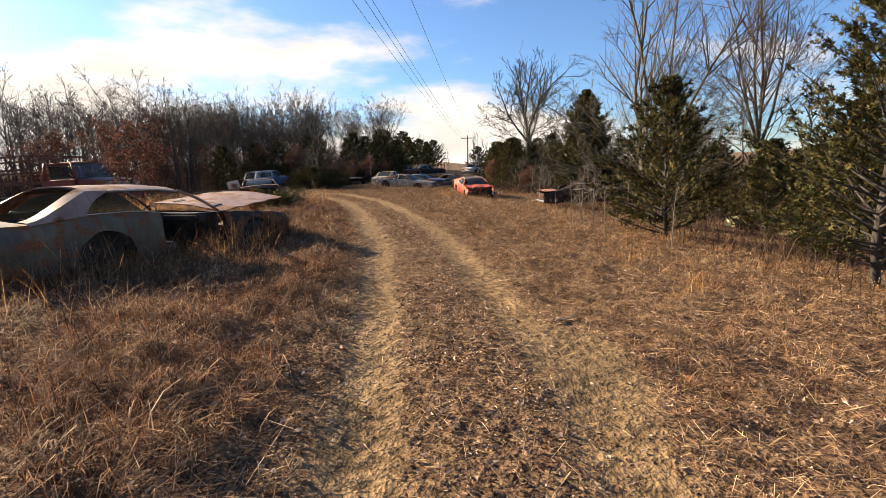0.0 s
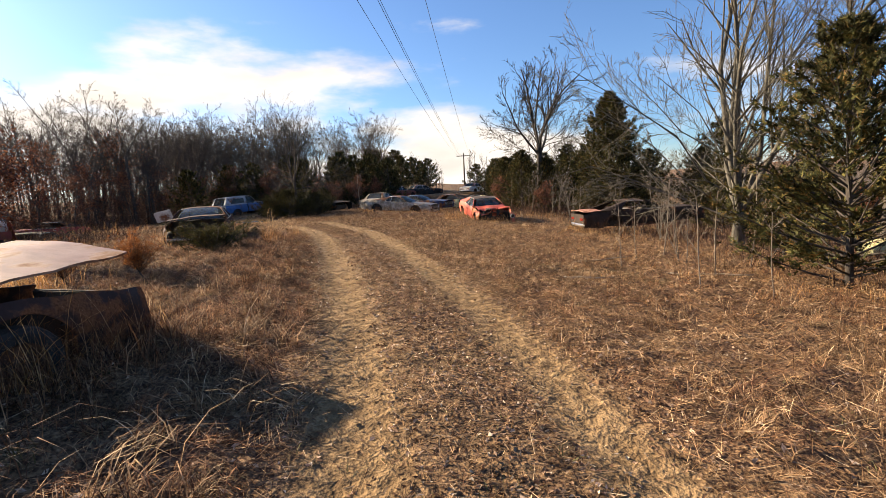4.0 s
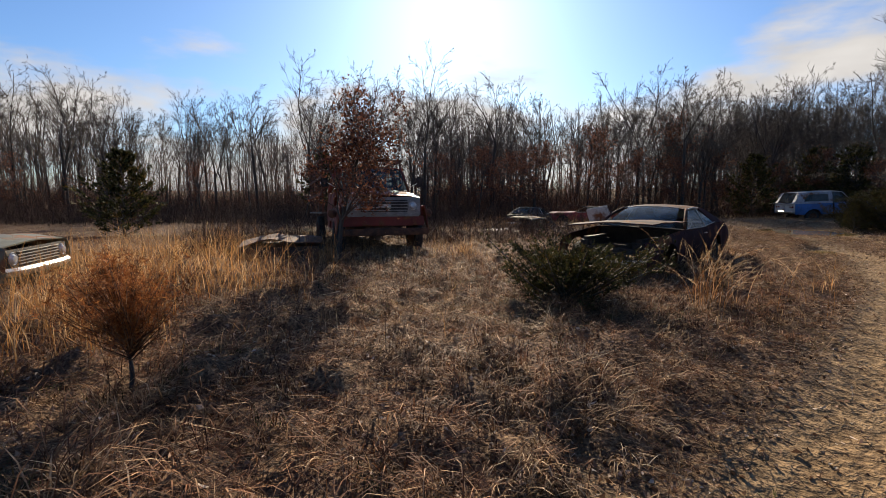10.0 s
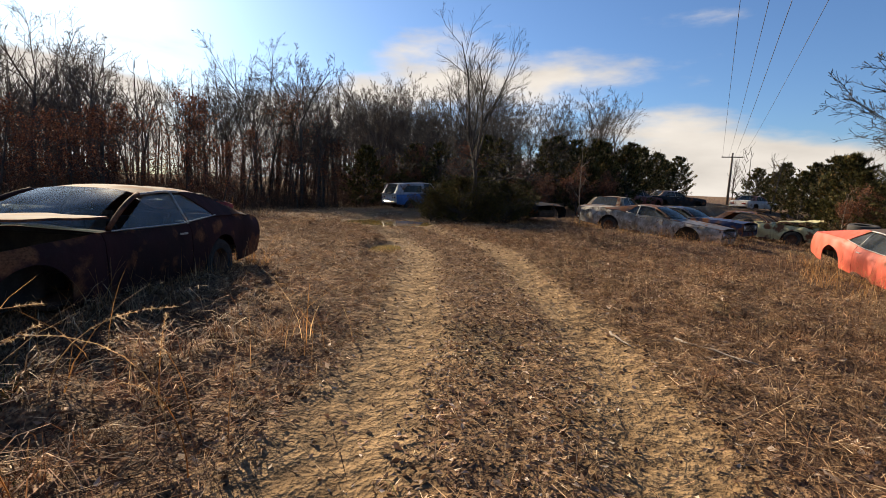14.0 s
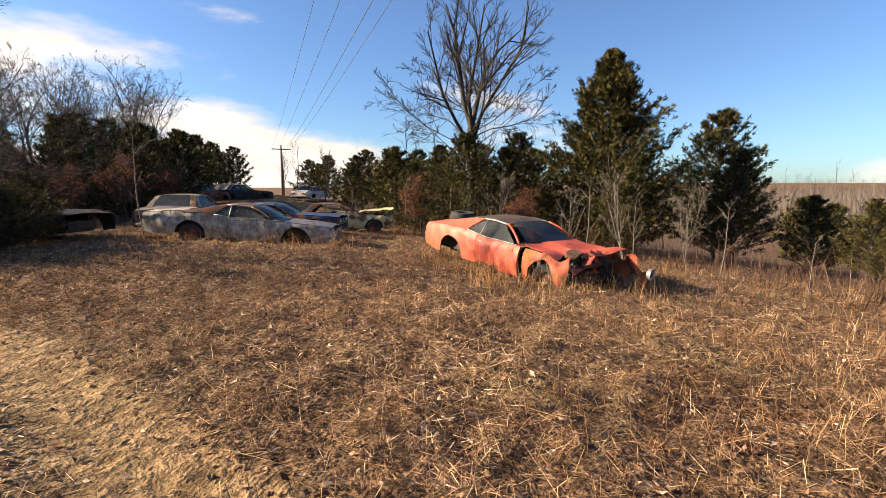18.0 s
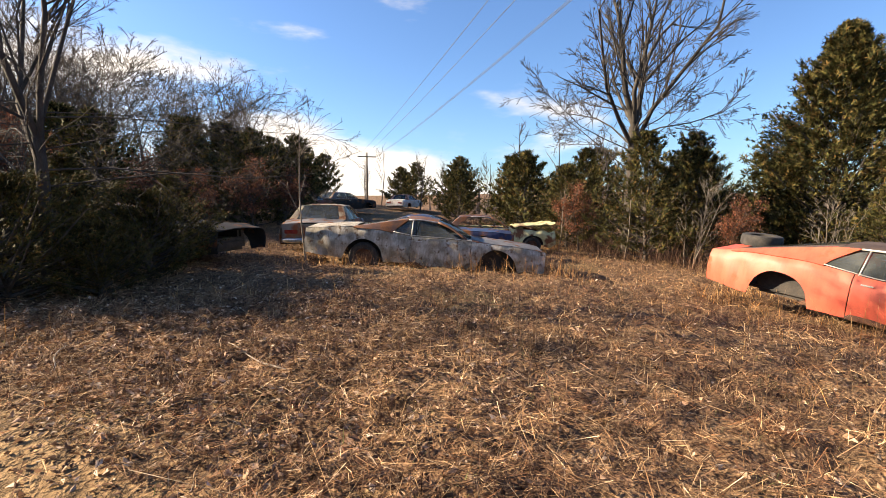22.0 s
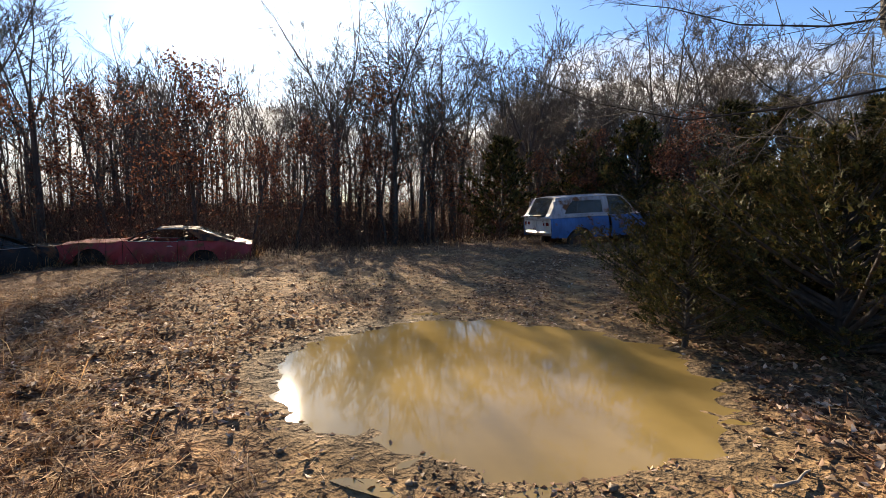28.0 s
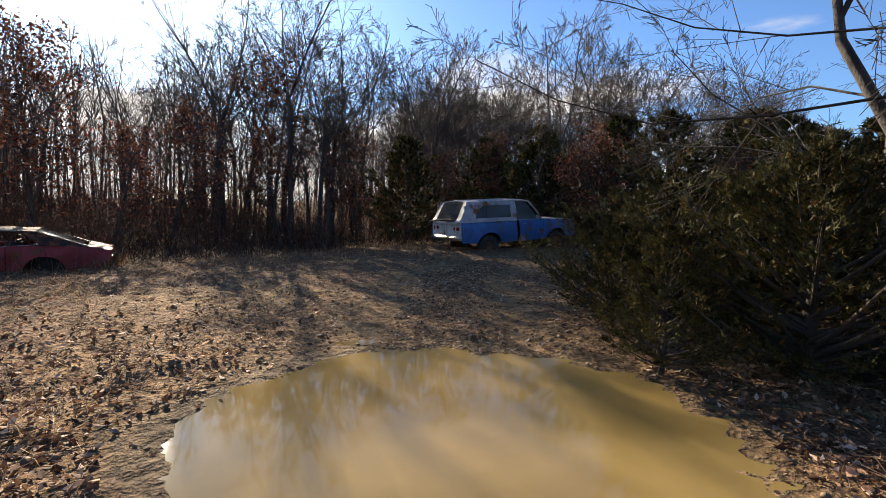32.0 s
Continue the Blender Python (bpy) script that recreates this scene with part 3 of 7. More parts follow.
def grow(rng, start, way, length, radius, level, out, wander=0.18, lift=0.06, keep=0.62, kids=(5, 5, 4), angle=(0.5, 0.95)):
    """Grows one limb and its side limbs into out[level]."""
    n = 6 if level == 0 else 4 if level == 1 else 3
    P, d = [np.array(start, float)], unit(np.array(way, float))
    for i in range(n):
        d = unit(d + rng.normal(0, wander, 3) * (0.45 if level == 0 else 1) + np.array([0, 0, lift]))
        P.append(P[-1] + d * length / n)
    P = np.array(P)
    R = radius * np.linspace(1, 0.42 if level == 0 else 0.3, n + 1)
    out[min(level, 3)].append((P, R))
    if level >= len(kids):
        return
    for k in range(kids[level]):
        f = rng.uniform(0.32 if level == 0 else 0.22, 1.0)
        i = min(int(f * n), n - 1)
        s = P[i] + (P[i + 1] - P[i]) * (f * n - i)
        ax = unit(P[i + 1] - P[i])
        side = unit(np.cross(ax, rng.normal(0, 1, 3)))
        a = rng.uniform(*angle)
        w = ax * math.cos(a) + side * math.sin(a)
        grow(rng, s, w, length * keep * rng.uniform(0.6, 1.1) * (1.15 - 0.5 * f), radius * (1 - 0.6 * f) * rng.uniform(0.45, 0.7), level + 1, out, wander, lift, keep, kids, angle)


def bare_tree(name, label, seed, h, r, kids=(9, 6, 5), keep=0.5, angle=(0.35, 0.8), lift=0.08, wander=0.13, stems=1, leaves=0, bark="bark", leaf_size=0.09, twig=0.0055):
    rng = np.random.default_rng(seed)
    out = [[], [], [], []]
    for s in range(stems):
        lean = rng.normal(0, 0.10 if stems > 1 else 0.03, 2)
        st = (rng.normal(0, 0.12) * (stems > 1), rng.normal(0, 0.12) * (stems > 1), -0.1)
        grow(rng, st, (lean[0], lean[1], 1), h * (1 if s == 0 else rng.uniform(0.7, 1)), r * (1 if s == 0 else 0.8), 0, out, wander, lift, keep, kids, angle)
    return dress(name, label, out, rng, leaves, bark, leaf_size, twig)


def dress(name, label, out, rng, leaves=0, bark="bark", leaf_size=0.09, twig=0.0055):
    t = thing(name, label, "tree")
    part("trunk", big_mesh(name + "_trunk", *tubes(out[0], 8), M[bark], True), t)
    fine = [(P[[0, len(P) // 2, -1]], np.maximum(R[[0, len(R) // 2, -1]], twig)) for P, R in out[2]] + [(P[[0, -1]], np.maximum(R[[0, -1]], twig * 0.9)) for P, R in out[3]]
    v1, f1 = tubes(out[1], 5) if out[1] else (np.zeros((0, 3)), np.zeros((0, 4), int))
    if fine:
        v2, f2 = tubes(fine, 3)
        v1, f1 = np.concatenate([v1, v2]), np.concatenate([f1, f2 + len(v1)])
    tagged(part("crown", big_mesh(name + "_crown", v1, f1, M["twig" if bark == "bark" else bark], True), t), kind="stuff")
    if leaves:
        ends = np.array([P[rng.integers(1, len(P))] for P, R in (out[2] + out[3] if out[2] else out[1])])
        c = ends[rng.integers(0, len(ends), leaves)] + rng.normal(0, 0.06 + leaf_size, (leaves, 3))
        tagged(part("foliage", flakes("foliage", c, leaf_size, rng, M["red_leaf"]), t, "dead reddish brown leaves still hanging"), kind="stuff")
    return t


def flakes(name, c, size, rng, mat, flat=0.0, fold=0.35):
    """Small folded leaves, four corners each, at the points c."""
    n = len(c)
    a = rng.normal(0, 1, (n, 3))
    a[:, 2] *= 1 - flat
    a /= np.linalg.norm(a, axis=1)[:, None]
    b = rng.normal(0, 1, (n, 3))
    b[:, 2] *= 1 - flat
    b -= a * (a * b).sum(1)[:, None]
    b /= np.linalg.norm(b, axis=1)[:, None]
    k = np.cross(a, b)
    s = size * rng.uniform(0.55, 1.35, (n, 1))
    V = np.stack([c - a * s, c + b * s * 0.55 + k * s * fold, c + a * s, c - b * s * 0.55 + k * s * fold], 1).reshape(-1, 3)
    i = np.arange(n)[:, None] * 4
    F = np.concatenate([i + np.array([[0, 1, 2]]), i + np.array([[0, 2, 3]])])
    return big_mesh(name, V, F, mat)


def cedar(name, label, seed, h, r, branches=110, bottom=0.06, twigs=8, per=6, ragged=0.3, size=0.10, fat=0.17):
    """A tapered trunk, uneven limbs, side twigs on each limb and feathery sprigs along the twigs."""
    rng = np.random.default_rng(seed)
    t = thing(name, label, "tree")
    P = np.stack([np.cumsum(rng.normal(0, 0.03, 8)), np.cumsum(rng.normal(0, 0.03, 8)), np.linspace(-0.1, h * 0.97, 8)], 1)
    limbs, pts, dirs = [], [], []
    for k in range(branches):
        f = (k + rng.uniform(0, 1)) / branches
        z = h * (bottom + (0.96 - bottom) * f)
        reach = r * (1 - f) ** 0.8 * (0.6 + 0.4 * min(1, f * 5)) * min(1.4, math.exp(rng.normal(0, ragged))) + 0.10
        a = k * 2.39996 + rng.normal(0, 0.35)
        up = rng.uniform(0.05, 0.4) + 0.9 * f
        d = unit(np.array([math.cos(a), math.sin(a), up]))
        s = np.array([P[int(f * 7), 0], P[int(f * 7), 1], z - 0.12 * reach])
        spine = lambda q: s + d * reach * q + np.array([0, 0, 0.16 * reach]) * q * q
        limbs.append((np.array([spine(q) for q in (0, 0.35, 0.7, 1)]), np.array([0.016, 0.012, 0.008, 0.004]) * (0.6 + reach * 0.6)))
        m = max(4, int(twigs * (0.45 + reach / r)))
        for q in rng.uniform(0.22, 1.0, m) ** 0.8:
            o = spine(q)
            side = np.cross(d, (0, 0, 1)) * rng.choice((-1, 1)) * rng.uniform(0.25, 1.0)
            w = unit(d * 0.9 + side + np.array([0, 0, rng.uniform(-0.15, 0.5)]))
            L = (reach * 0.32 * (1.15 - 0.6 * q) + 0.5 * size) * rng.uniform(0.5, 1.2)
            e = np.append(rng.uniform(0.1, 1.0, per - 1), 1.0)[:, None]
            pts.append(o + w * L * e + rng.normal(0, 0.10 * L + 0.01, (per, 3)))
            dirs.append(w + rng.normal(0, 0.38, (per, 3)) + np.array([0, 0, 0.12]))
    limbs.insert(0, (P, np.linspace(0.026 * h ** 0.7 + 0.015, 0.012, 8)))
    part("trunk", big_mesh(name + "_trunk", *tubes(limbs, 4), M["bark"], True), t)
    c, d = np.concatenate(pts), np.concatenate(dirs)
    tagged(part("crown", sprigs("crown", c, d, rng, M["cedar"], size, size * fat), t), kind="stuff")
    return t


def sprigs(name, c, d, rng, mat, length, width):
    """Feathery sprigs: a long pointed blade with two side blades each."""
    n = len(c)
    d = d / np.linalg.norm(d, axis=1)[:, None]
    s = np.cross(d, rng.normal(0, 1, (n, 3)))
    s /= np.linalg.norm(s, axis=1)[:, None]
    L = length * rng.uniform(0.6, 1.5, (n, 1))
    w = width * rng.uniform(0.7, 1.4, (n, 1))
    V = np.stack([c - s * w, c + s * w, c + d * L,
                  c + d * L * 0.2, c + d * L * 0.36, c + (d * 0.75 + s * 0.66) * L * 0.95,
                  c + d * L * 0.38, c + d * L * 0.53, c + (d * 0.75 - s * 0.66) * L * 0.9], 1).reshape(-1, 3)
    i = np.arange(n)[:, None] * 9
    F = np.concatenate([i + np.array([[k, k + 1, k + 2]]) for k in (0, 3, 6)])
    return big_mesh(name, V, F, mat)


def place(ob, x, y, turn=0.0, scale=1.0, dz=0.0):
    c = copy_thing(ob, pose(x, y, float(gz(x, y)) + dz, 0, 0, turn))
    c.scale = (scale,) * 3
    return c


def move(ob, x, y, turn=0.0, dz=0.0):
    ob.matrix_world = pose(x, y, float(gz(x, y)) + dz, 0, 0, turn)
    return ob


def spreading_oak(name, label, seed, fork, reach, r, bark="shaded_bark", twig=0.0055, leaders=6, open_=(0.2, 0.75), sides=13, droop=(0.1, 0.55), fullness=(0, 9, 7, 4)):
    """A short trunk that splits into leaders, with long sweeping side limbs."""
    rng = np.random.default_rng(seed)
    out = [[], [], [], []]
    T = np.array([(0.05 * math.sin(q * 3), 0.04 * math.cos(q * 2), -0.3 + (fork + 0.3) * q) for q in np.linspace(0, 1, 7)])
    out[0].append((T, np.linspace(r * 1.25, r * 0.85, 7)))
    for k in range(leaders):
        a, e = k * 6.283 / leaders + rng.normal(0, 0.25), rng.uniform(*open_)
        grow(rng, T[-1 - k % 2], (math.cos(a) * e, math.sin(a) * e, 1), reach * rng.uniform(0.75, 1.05), r * rng.uniform(0.42, 0.62), 1, out, 0.13, 0.05, 0.5, fullness, (0.35, 0.8))
    for k in range(sides):
        a = k * 2.4 + rng.normal(0, 0.2)
        z = fork * rng.uniform(0.6, 1.0) + rng.uniform(0, 0.25 * reach) * (k % 2 == 0)
        grow(rng, (0, 0, z), (math.cos(a), math.sin(a), rng.uniform(*droop)), reach * rng.uniform(0.5, 0.85), r * rng.uniform(0.10, 0.2), 1, out, 0.2, 0.03, 0.45, fullness, (0.4, 0.85))
    return dress(name, label, out, rng, bark=bark, twig=twig)


def forest_tree(name, label, seed, h, r, leaders=3, twig=0.006):
    """A slim straight trunk that divides high up into rising leaders with a fine twiggy crown."""
    rng = np.random.default_rng(seed)
    out = [[], [], [], []]
    fork = h * rng.uniform(0.32, 0.55)
    lean = rng.normal(0, 0.05, 2)
    T = np.array([(lean[0] * fork * q * q + 0.05 * math.sin(q * 4 + seed), lean[1] * fork * q * q, -0.3 + (fork + 0.3) * q) for q in np.linspace(0, 1, 7)])
    out[0].append((T, np.linspace(r * 1.2, r * 0.75, 7)))
    for k in range(leaders):
        a, e = k * 6.283 / leaders + rng.normal(0, 0.4), rng.uniform(0.2, 0.58)
        grow(rng, T[-1 - (k % 2)], (math.cos(a) * e, math.sin(a) * e, 1), (h - fork) * rng.uniform(0.8, 1.05), r * rng.uniform(0.34, 0.5), 1, out, 0.12, 0.05, 0.46, (0, 10, 6, 4), (0.45, 0.95))
    for k in range(5):
        a = rng.uniform(0, 6.283)
        z = fork * rng.uniform(0.45, 1.0)
        grow(rng, T[min(6, int(z / fork * 6))], (math.cos(a), math.sin(a), rng.uniform(0.5, 1.2)), h * rng.uniform(0.14, 0.3), r * rng.uniform(0.12, 0.22), 2, out, 0.14, 0.07, 0.5, (0, 0, 6, 3), (0.35, 0.8))
    return dress(name, label, out, rng, twig=twig)


# single trees along the walk
move(spreading_oak("oak_tree", "large bare spreading oak rising from a cedar thicket", 11, 2.3, 4.8, 0.088, twig=0.0028, leaders=4, open_=(0.15, 0.5), sides=16, droop=(0.15, 0.5), fullness=(0, 10, 8, 5)), -9.5, 37.1, 40)
move(spreading_oak("oak_tree", "wide bare tree forking low into sweeping grey limbs", 17, 1.1, 9.2, 0.19, "lichen_bark", 0.005, 6, (0.18, 0.5), 15, (0.35, 0.8), (0, 10, 6, 4)), 9.2, 21.2, 70)
move(spreading_oak("oak_tree", "tall bare tree behind cedars at the field edge", 13, 3.4, 7.8, 0.17, "bark", 0.006, 5, (0.12, 0.4), 10, (0.6, 1.1), (0, 10, 6, 4)), 13.6, 20.6, 80)
move(spreading_oak("oak_tree", "tall bare oak with a broad open crown", 14, 5.4, 7.4, 0.25, "shaded_bark", 0.010, 6, (0.3, 0.8), 11, (0.25, 0.7)), 8.2, 45.2, 0)
move(bare_tree("tree", "pale-barked tree with a few tan leaves on the slope", 15, 5.2, 0.09, (14, 8, 5), 0.45, (0.6, 1.2), 0.04, 0.14, leaves=700, bark="stem_bark", leaf_size=0.05, twig=0.004), 15.6, 27.5, 0)

cedar_big = move(cedar("cedar_tree", "tall conical dark green cedar with browning tips", 21, 8.7, 3.3, 300, 0.03, 14, 8, 0.17, 0.18), 11.8, 39.4)
cedar_mid = move(cedar("cedar_tree", "broad dark green cedar at the field edge", 22, 4.9, 1.9, 130, 0.06, 9, 7, 0.32, 0.14), 7.0, 14.6)
cedar_far = move(cedar("cedar_tree", "dark green cedar beside the hill road", 25, 4.5, 1.9, 85, 0.03, 7, 5, 0.34, 0.23, 0.2), 6.2, 50.5)
cedar_low = move(cedar("cedar_tree", "bushy olive green cedar at the field edge", 23, 3.0, 1.4, 100, 0.08, 10, 8, 0.42, 0.09), 11.0, 15.9)
cedar_thick = move(cedar("cedar_tree", "low dark cedar thicket round the oak", 24, 1.7, 1.4, 110, 0.03, 13, 10, 0.5, 0.055), -9.95, 36.9)
cedar_near = move(cedar("cedar_tree", "tall ragged olive cedar close beside the track", 26, 6.6, 2.1, 170, 0.07, 11, 8, 0.36, 0.12), 8.4, 8.8)
for x, y, s, src in ((12.6, 14.0, 1.15, cedar_low), (12.5, 11.5, 1.1, cedar_mid), (11.8, 16.8, 0.7, cedar_mid), (9.9, 11.2, 0.8, cedar_mid), (4.9, 4.5, 0.30, cedar_low), (8.6, 18.4, 0.75, cedar_low),
                     (6.2, 42.0, 0.95, cedar_mid), (10.2, 43.6, 1.1, cedar_mid), (8.0, 41.6, 0.85, cedar_mid), (7.4, 47.5, 0.95, cedar_mid), (20.2, 39.8, 1.6, cedar_mid), (16.5, 36.5, 1.0, cedar_mid), (9.4, 36.6, 0.6, cedar_mid), (5.2, 45.4, 0.7, cedar_mid),
                     (7.3, 54, 1.0, cedar_far), (6.2, 60, 0.8, cedar_far), (8.3, 66, 1.0, cedar_far), (5.6, 74, 0.85, cedar_far), (12.4, 27.2, 0.72, cedar_mid), (14.5, 24.6, 0.8, cedar_mid), (17.0, 32.0, 0.6, cedar_mid), (19.5, 29.0, 0.55, cedar_mid), (22.5, 33.5, 0.7, cedar_far), (26.0, 38.0, 0.9, cedar_far), (30.0, 35.0, 1.0, cedar_far), (24.0, 28.5, 0.7, cedar_far), (34.0, 42.0, 1.1, cedar_far), (29.0, 30.0, 0.8, cedar_far), (15.0, 30.6, 0.6, cedar_low), (38.0, 36.0, 1.1, cedar_far), (44.0, 45.0, 1.2, cedar_far),
                     (-11.1, 38.5, 0.95, cedar_thick), (-11.6, 37.8, 0.68, cedar_thick), (-10.95, 36.3, 0.40, cedar_low), (-8.4, 38.2, 0.85, cedar_thick), (-10.2, 39.8, 1.05, cedar_thick), (-8.8, 36.9, 0.6, cedar_thick), (-9.7, 38.6, 0.70, cedar_low), (-8.3, 39.6, 0.62, cedar_low),
                     (-7.2, 49.5, 0.85, cedar_far), (-9.6, 51, 1.0, cedar_far), (-5.2, 55, 0.95, cedar_far), (-12.4, 49.4, 0.95, cedar_far), (-14.5, 53, 1.1, cedar_far), (-7.5, 60, 1.1, cedar_far), (-4.6, 66, 1.05, cedar_far), (-10.5, 58, 1.15, cedar_far), (-3.4, 73, 1.0, cedar_far), (-19.5, 51.5, 1.0, cedar_far), (-6.0, 52.0, 0.8, cedar_far), (-8.6, 55.0, 1.05, cedar_far), (-24.6, 11.4, 0.75, cedar_far), (-36, 22, 1.0, cedar_far), (18.5, 24, 0.9, cedar_far), (-17.0, 50.0, 0.95, cedar_far), (-21.8, 48.2, 0.95, cedar_far), (-1.2, 78, 1.0, cedar_far), (-2.6, 84, 1.0, cedar_far), (-6.2, 79, 1.3, cedar_far), (-9, 72, 1.3, cedar_far), (-9.5, 86, 1.5, cedar_far), (9.0, 80, 1.1, cedar_far), (11, 72, 1.2, cedar_far), (12.2, 61, 1.2, cedar_far), (11.2, 54, 1.0, cedar_far), (15, 49, 1.2, cedar_far), (9.4, 87, 1.0, cedar_far), (16, 57, 1.4, cedar_far), (17, 45, 1.2, cedar_far)):
    place(src, x, y, (x * 77 + y * 31) % 360, s)

red_oak = move(bare_tree("oak_sapling", "young oak with rusty red dead leaves", 31, 2.6, 0.05, (18, 6, 4), 0.55, (0.6, 1.1), 0.03, 0.15, leaves=4200, leaf_size=0.036), -11.05, 16.75)
red_oak_2 = move(bare_tree("oak_sapling", "oak sapling holding rusty red dead leaves", 32, 4.0, 0.055, (16, 7, 4), 0.48, (0.6, 1.2), 0.03, 0.15, leaves=3000, leaf_size=0.042), -26.2, 33.2)
for x, y, s in ((-26.4, 37.5, 1.3), (-25.5, 40.6, 1.0), (-27.5, 35.4, 1.1), (-24.0, 43.6, 0.9), (-28.5, 30.2, 1.0), (-23.3, 46.8, 1.0), (-25.6, 44.5, 1.6), (-29.5, 27.5, 0.9), (-32, 24, 0.8), (-21.2, 49.4, 0.8), (-26.0, 31.3, 0.9), (-25.2, 38.8, 0.8), (-33, 20, 0.8), (-36, 14, 0.8), (-35, 4, 0.9), (-18.6, 51.0, 0.9)):
    place(red_oak_2, x, y, (x * 57 + y * 13) % 360, s)
for x, y, s in ((-7.0, 46.8, 0.8), (-8.3, 46.3, 0.7), (-5.9, 48.2, 0.75), (-10.2, 47.6, 0.9), (7.2, 39.6, 0.7), (16.3, 29.2, 0.8), (17.6, 26.4, 0.8), (5.1, 44.5, 0.8), (15.0, 24.2, 0.7), (-14.2, 48.8, 1.2)):
    place(red_oak, x, y, (x * 57 + y * 13) % 360, s)

sapling = move(bare_tree("sapling", "clump of pale bare saplings behind the wrecked car", 41, 2.7, 0.02, (9, 5), 0.42, (0.4, 0.9), 0.08, 0.12, stems=4, bark="stem_bark"), 7.6, 34.4)
thin = move(bare_tree("sapling", "thin bare sapling standing in the grass", 42, 3.0, 0.022, (8, 4), 0.3, (0.6, 1.1), 0.05, 0.10, bark="pale_bark"), -5.7, 39.6)
for x, y, s in ((3.9, 14.1, 0.55), (4.7, 13.4, 0.5), (5.0, 15.5, 0.6), (3.4, 16.3, 0.5), (4.3, 17.6, 0.5), (5.4, 18.5, 0.7), (6.4, 16.5, 0.7), (4.2, 44.5, 0.8), (5.2, 42.0, 0.9), (6.6, 35.2, 0.8), (7.0, 31.0, 0.6), (5.9, 12.0, 0.6), (3.0, 25.6, 0.3), (6.4, 28.8, 0.4)):
    place(thin, x, y, (x * 91 + y * 17) % 360, s)
for x, y, s in ((6.4, 40.3, 1.0), (7.4, 37.0, 0.8), (10.5, 34.5, 0.9), (5.2, 17.2, 0.6), (7.2, 22.4, 0.8)):
    place(sapling, x, y, (x * 91 + y * 17) % 360, s)

# ---- the wood ----
EDGE = np.array([(-46, -30), (-43, -8), (-41, 8), (-38, 17), (-33, 24.5), (-28, 30.5), (-26, 36), (-24.5, 42), (-22, 48), (-16.5, 54), (-12, 60), (-8, 70), (-6, 82)], float)


def along(f):
    s = np.concatenate([[0], np.cumsum(np.hypot(*np.diff(EDGE, axis=0).T))])
    q = f * s[-1]
    x, y = np.interp(q, s, EDGE[:, 0]), np.interp(q, s, EDGE[:, 1])
    x2, y2 = np.interp(q + 0.5, s, EDGE[:, 0]), np.interp(q + 0.5, s, EDGE[:, 1])
    d = np.stack([x2 - x, y2 - y], -1)
    d = d / (np.linalg.norm(d, axis=-1, keepdims=True) + 1e-6)
    return x, y, -d[..., 1], d[..., 0]


kinds = [forest_tree("wood_tree", "tall slender bare tree at the edge of the wood", 50 + k, 8.6 + 0.7 * (k % 3), 0.085 + 0.012 * (k % 3), 2 + k % 3, 0.0075) for k in range(6)]
wr = np.random.default_rng(5)
N_WOOD = 300
fr = np.where(np.arange(N_WOOD) < 220, (np.arange(N_WOOD) + wr.uniform(0, 1, N_WOOD)) / 220, wr.uniform(0.63, 0.82, N_WOOD))
ex, ey, nxn, nyn = along(np.clip(fr, 0, 0.995))
dep = 0.6 + 15 * wr.uniform(0, 1, N_WOOD) ** 1.4
for i in range(N_WOOD):
    x, y = ex[i] + nxn[i] * dep[i] + wr.normal(0, 0.5), ey[i] + nyn[i] * dep[i] + wr.normal(0, 0.5)
    src = kinds[i % 6]
    if i >= 6 and 0.545 < fr[i] < 0.625 and wr.uniform() < 0.55:
        continue
    if i < 6:
        move(src, x, y, wr.uniform(0, 360))
    else:
        place(src, x, y, wr.uniform(0, 360), wr.uniform(0.6, 1.12))


def far_woods(name, label, X, Y, H, seed):
    rng = np.random.default_rng(seed)
    lines = []
    for x, y, h in zip(X, Y, H):
        b = np.array([x, y, float(gz(x, y)) - 0.3])
        lines.append((np.array([b, b + (rng.normal(0, .3), rng.normal(0, .3), h * 0.55), b + (rng.normal(0, .5), rng.normal(0, .5), h)]), np.array([0.09, 0.055, 0.015])))
        for k in range(9):
            f = rng.uniform(0.35, 0.95)
            a = rng.uniform(0, 6.28)
            s = b + np.array([0, 0, h * f])
            L = h * 0.3 * (1.1 - f) + 0.6
            e = s + np.array([math.cos(a) * 0.5, math.sin(a) * 0.5, 0.85]) * L
            lines.append((np.array([s, (s + e) / 2 + rng.normal(0, .12, 3), e]), np.array([0.035, 0.022, 0.012])))
            for q in range(2):
                m = s + (e - s) * rng.uniform(0.3, 0.9)
                lines.append((np.array([m, m + rng.normal(0, 0.35, 3) + (0, 0, 0.45)]), np.array([0.014, 0.007])))
    return tagged(new(name, big_mesh(name, *tubes(lines, 3), M["twig"])), label, "trees", kind="stuff")


NB = 900
q = wr.uniform(0, 0.995, NB)
bx, by, bnx, bny = along(q)
bd = 13 + 45 * wr.uniform(0, 1, NB)
far_woods("deep_wood", "dense bare winter wood behind the front trees", bx + bnx * bd, by + bny * bd, wr.uniform(8.5, 11.5, NB), 61)
rx = np.concatenate([wr.uniform(14, 40, 40), wr.uniform(6, 30, 60), wr.uniform(-30, 2, 50)])
ry = np.concatenate([wr.uniform(-5, 32, 40), wr.uniform(48, 100, 60), wr.uniform(84, 120, 50)])
far_woods("slope_wood", "bare trees on the slope and along the ridge", rx, ry, np.concatenate([wr.uniform(5, 8, 40), wr.uniform(4, 8, 60), wr.uniform(5, 8, 50)]), 62)
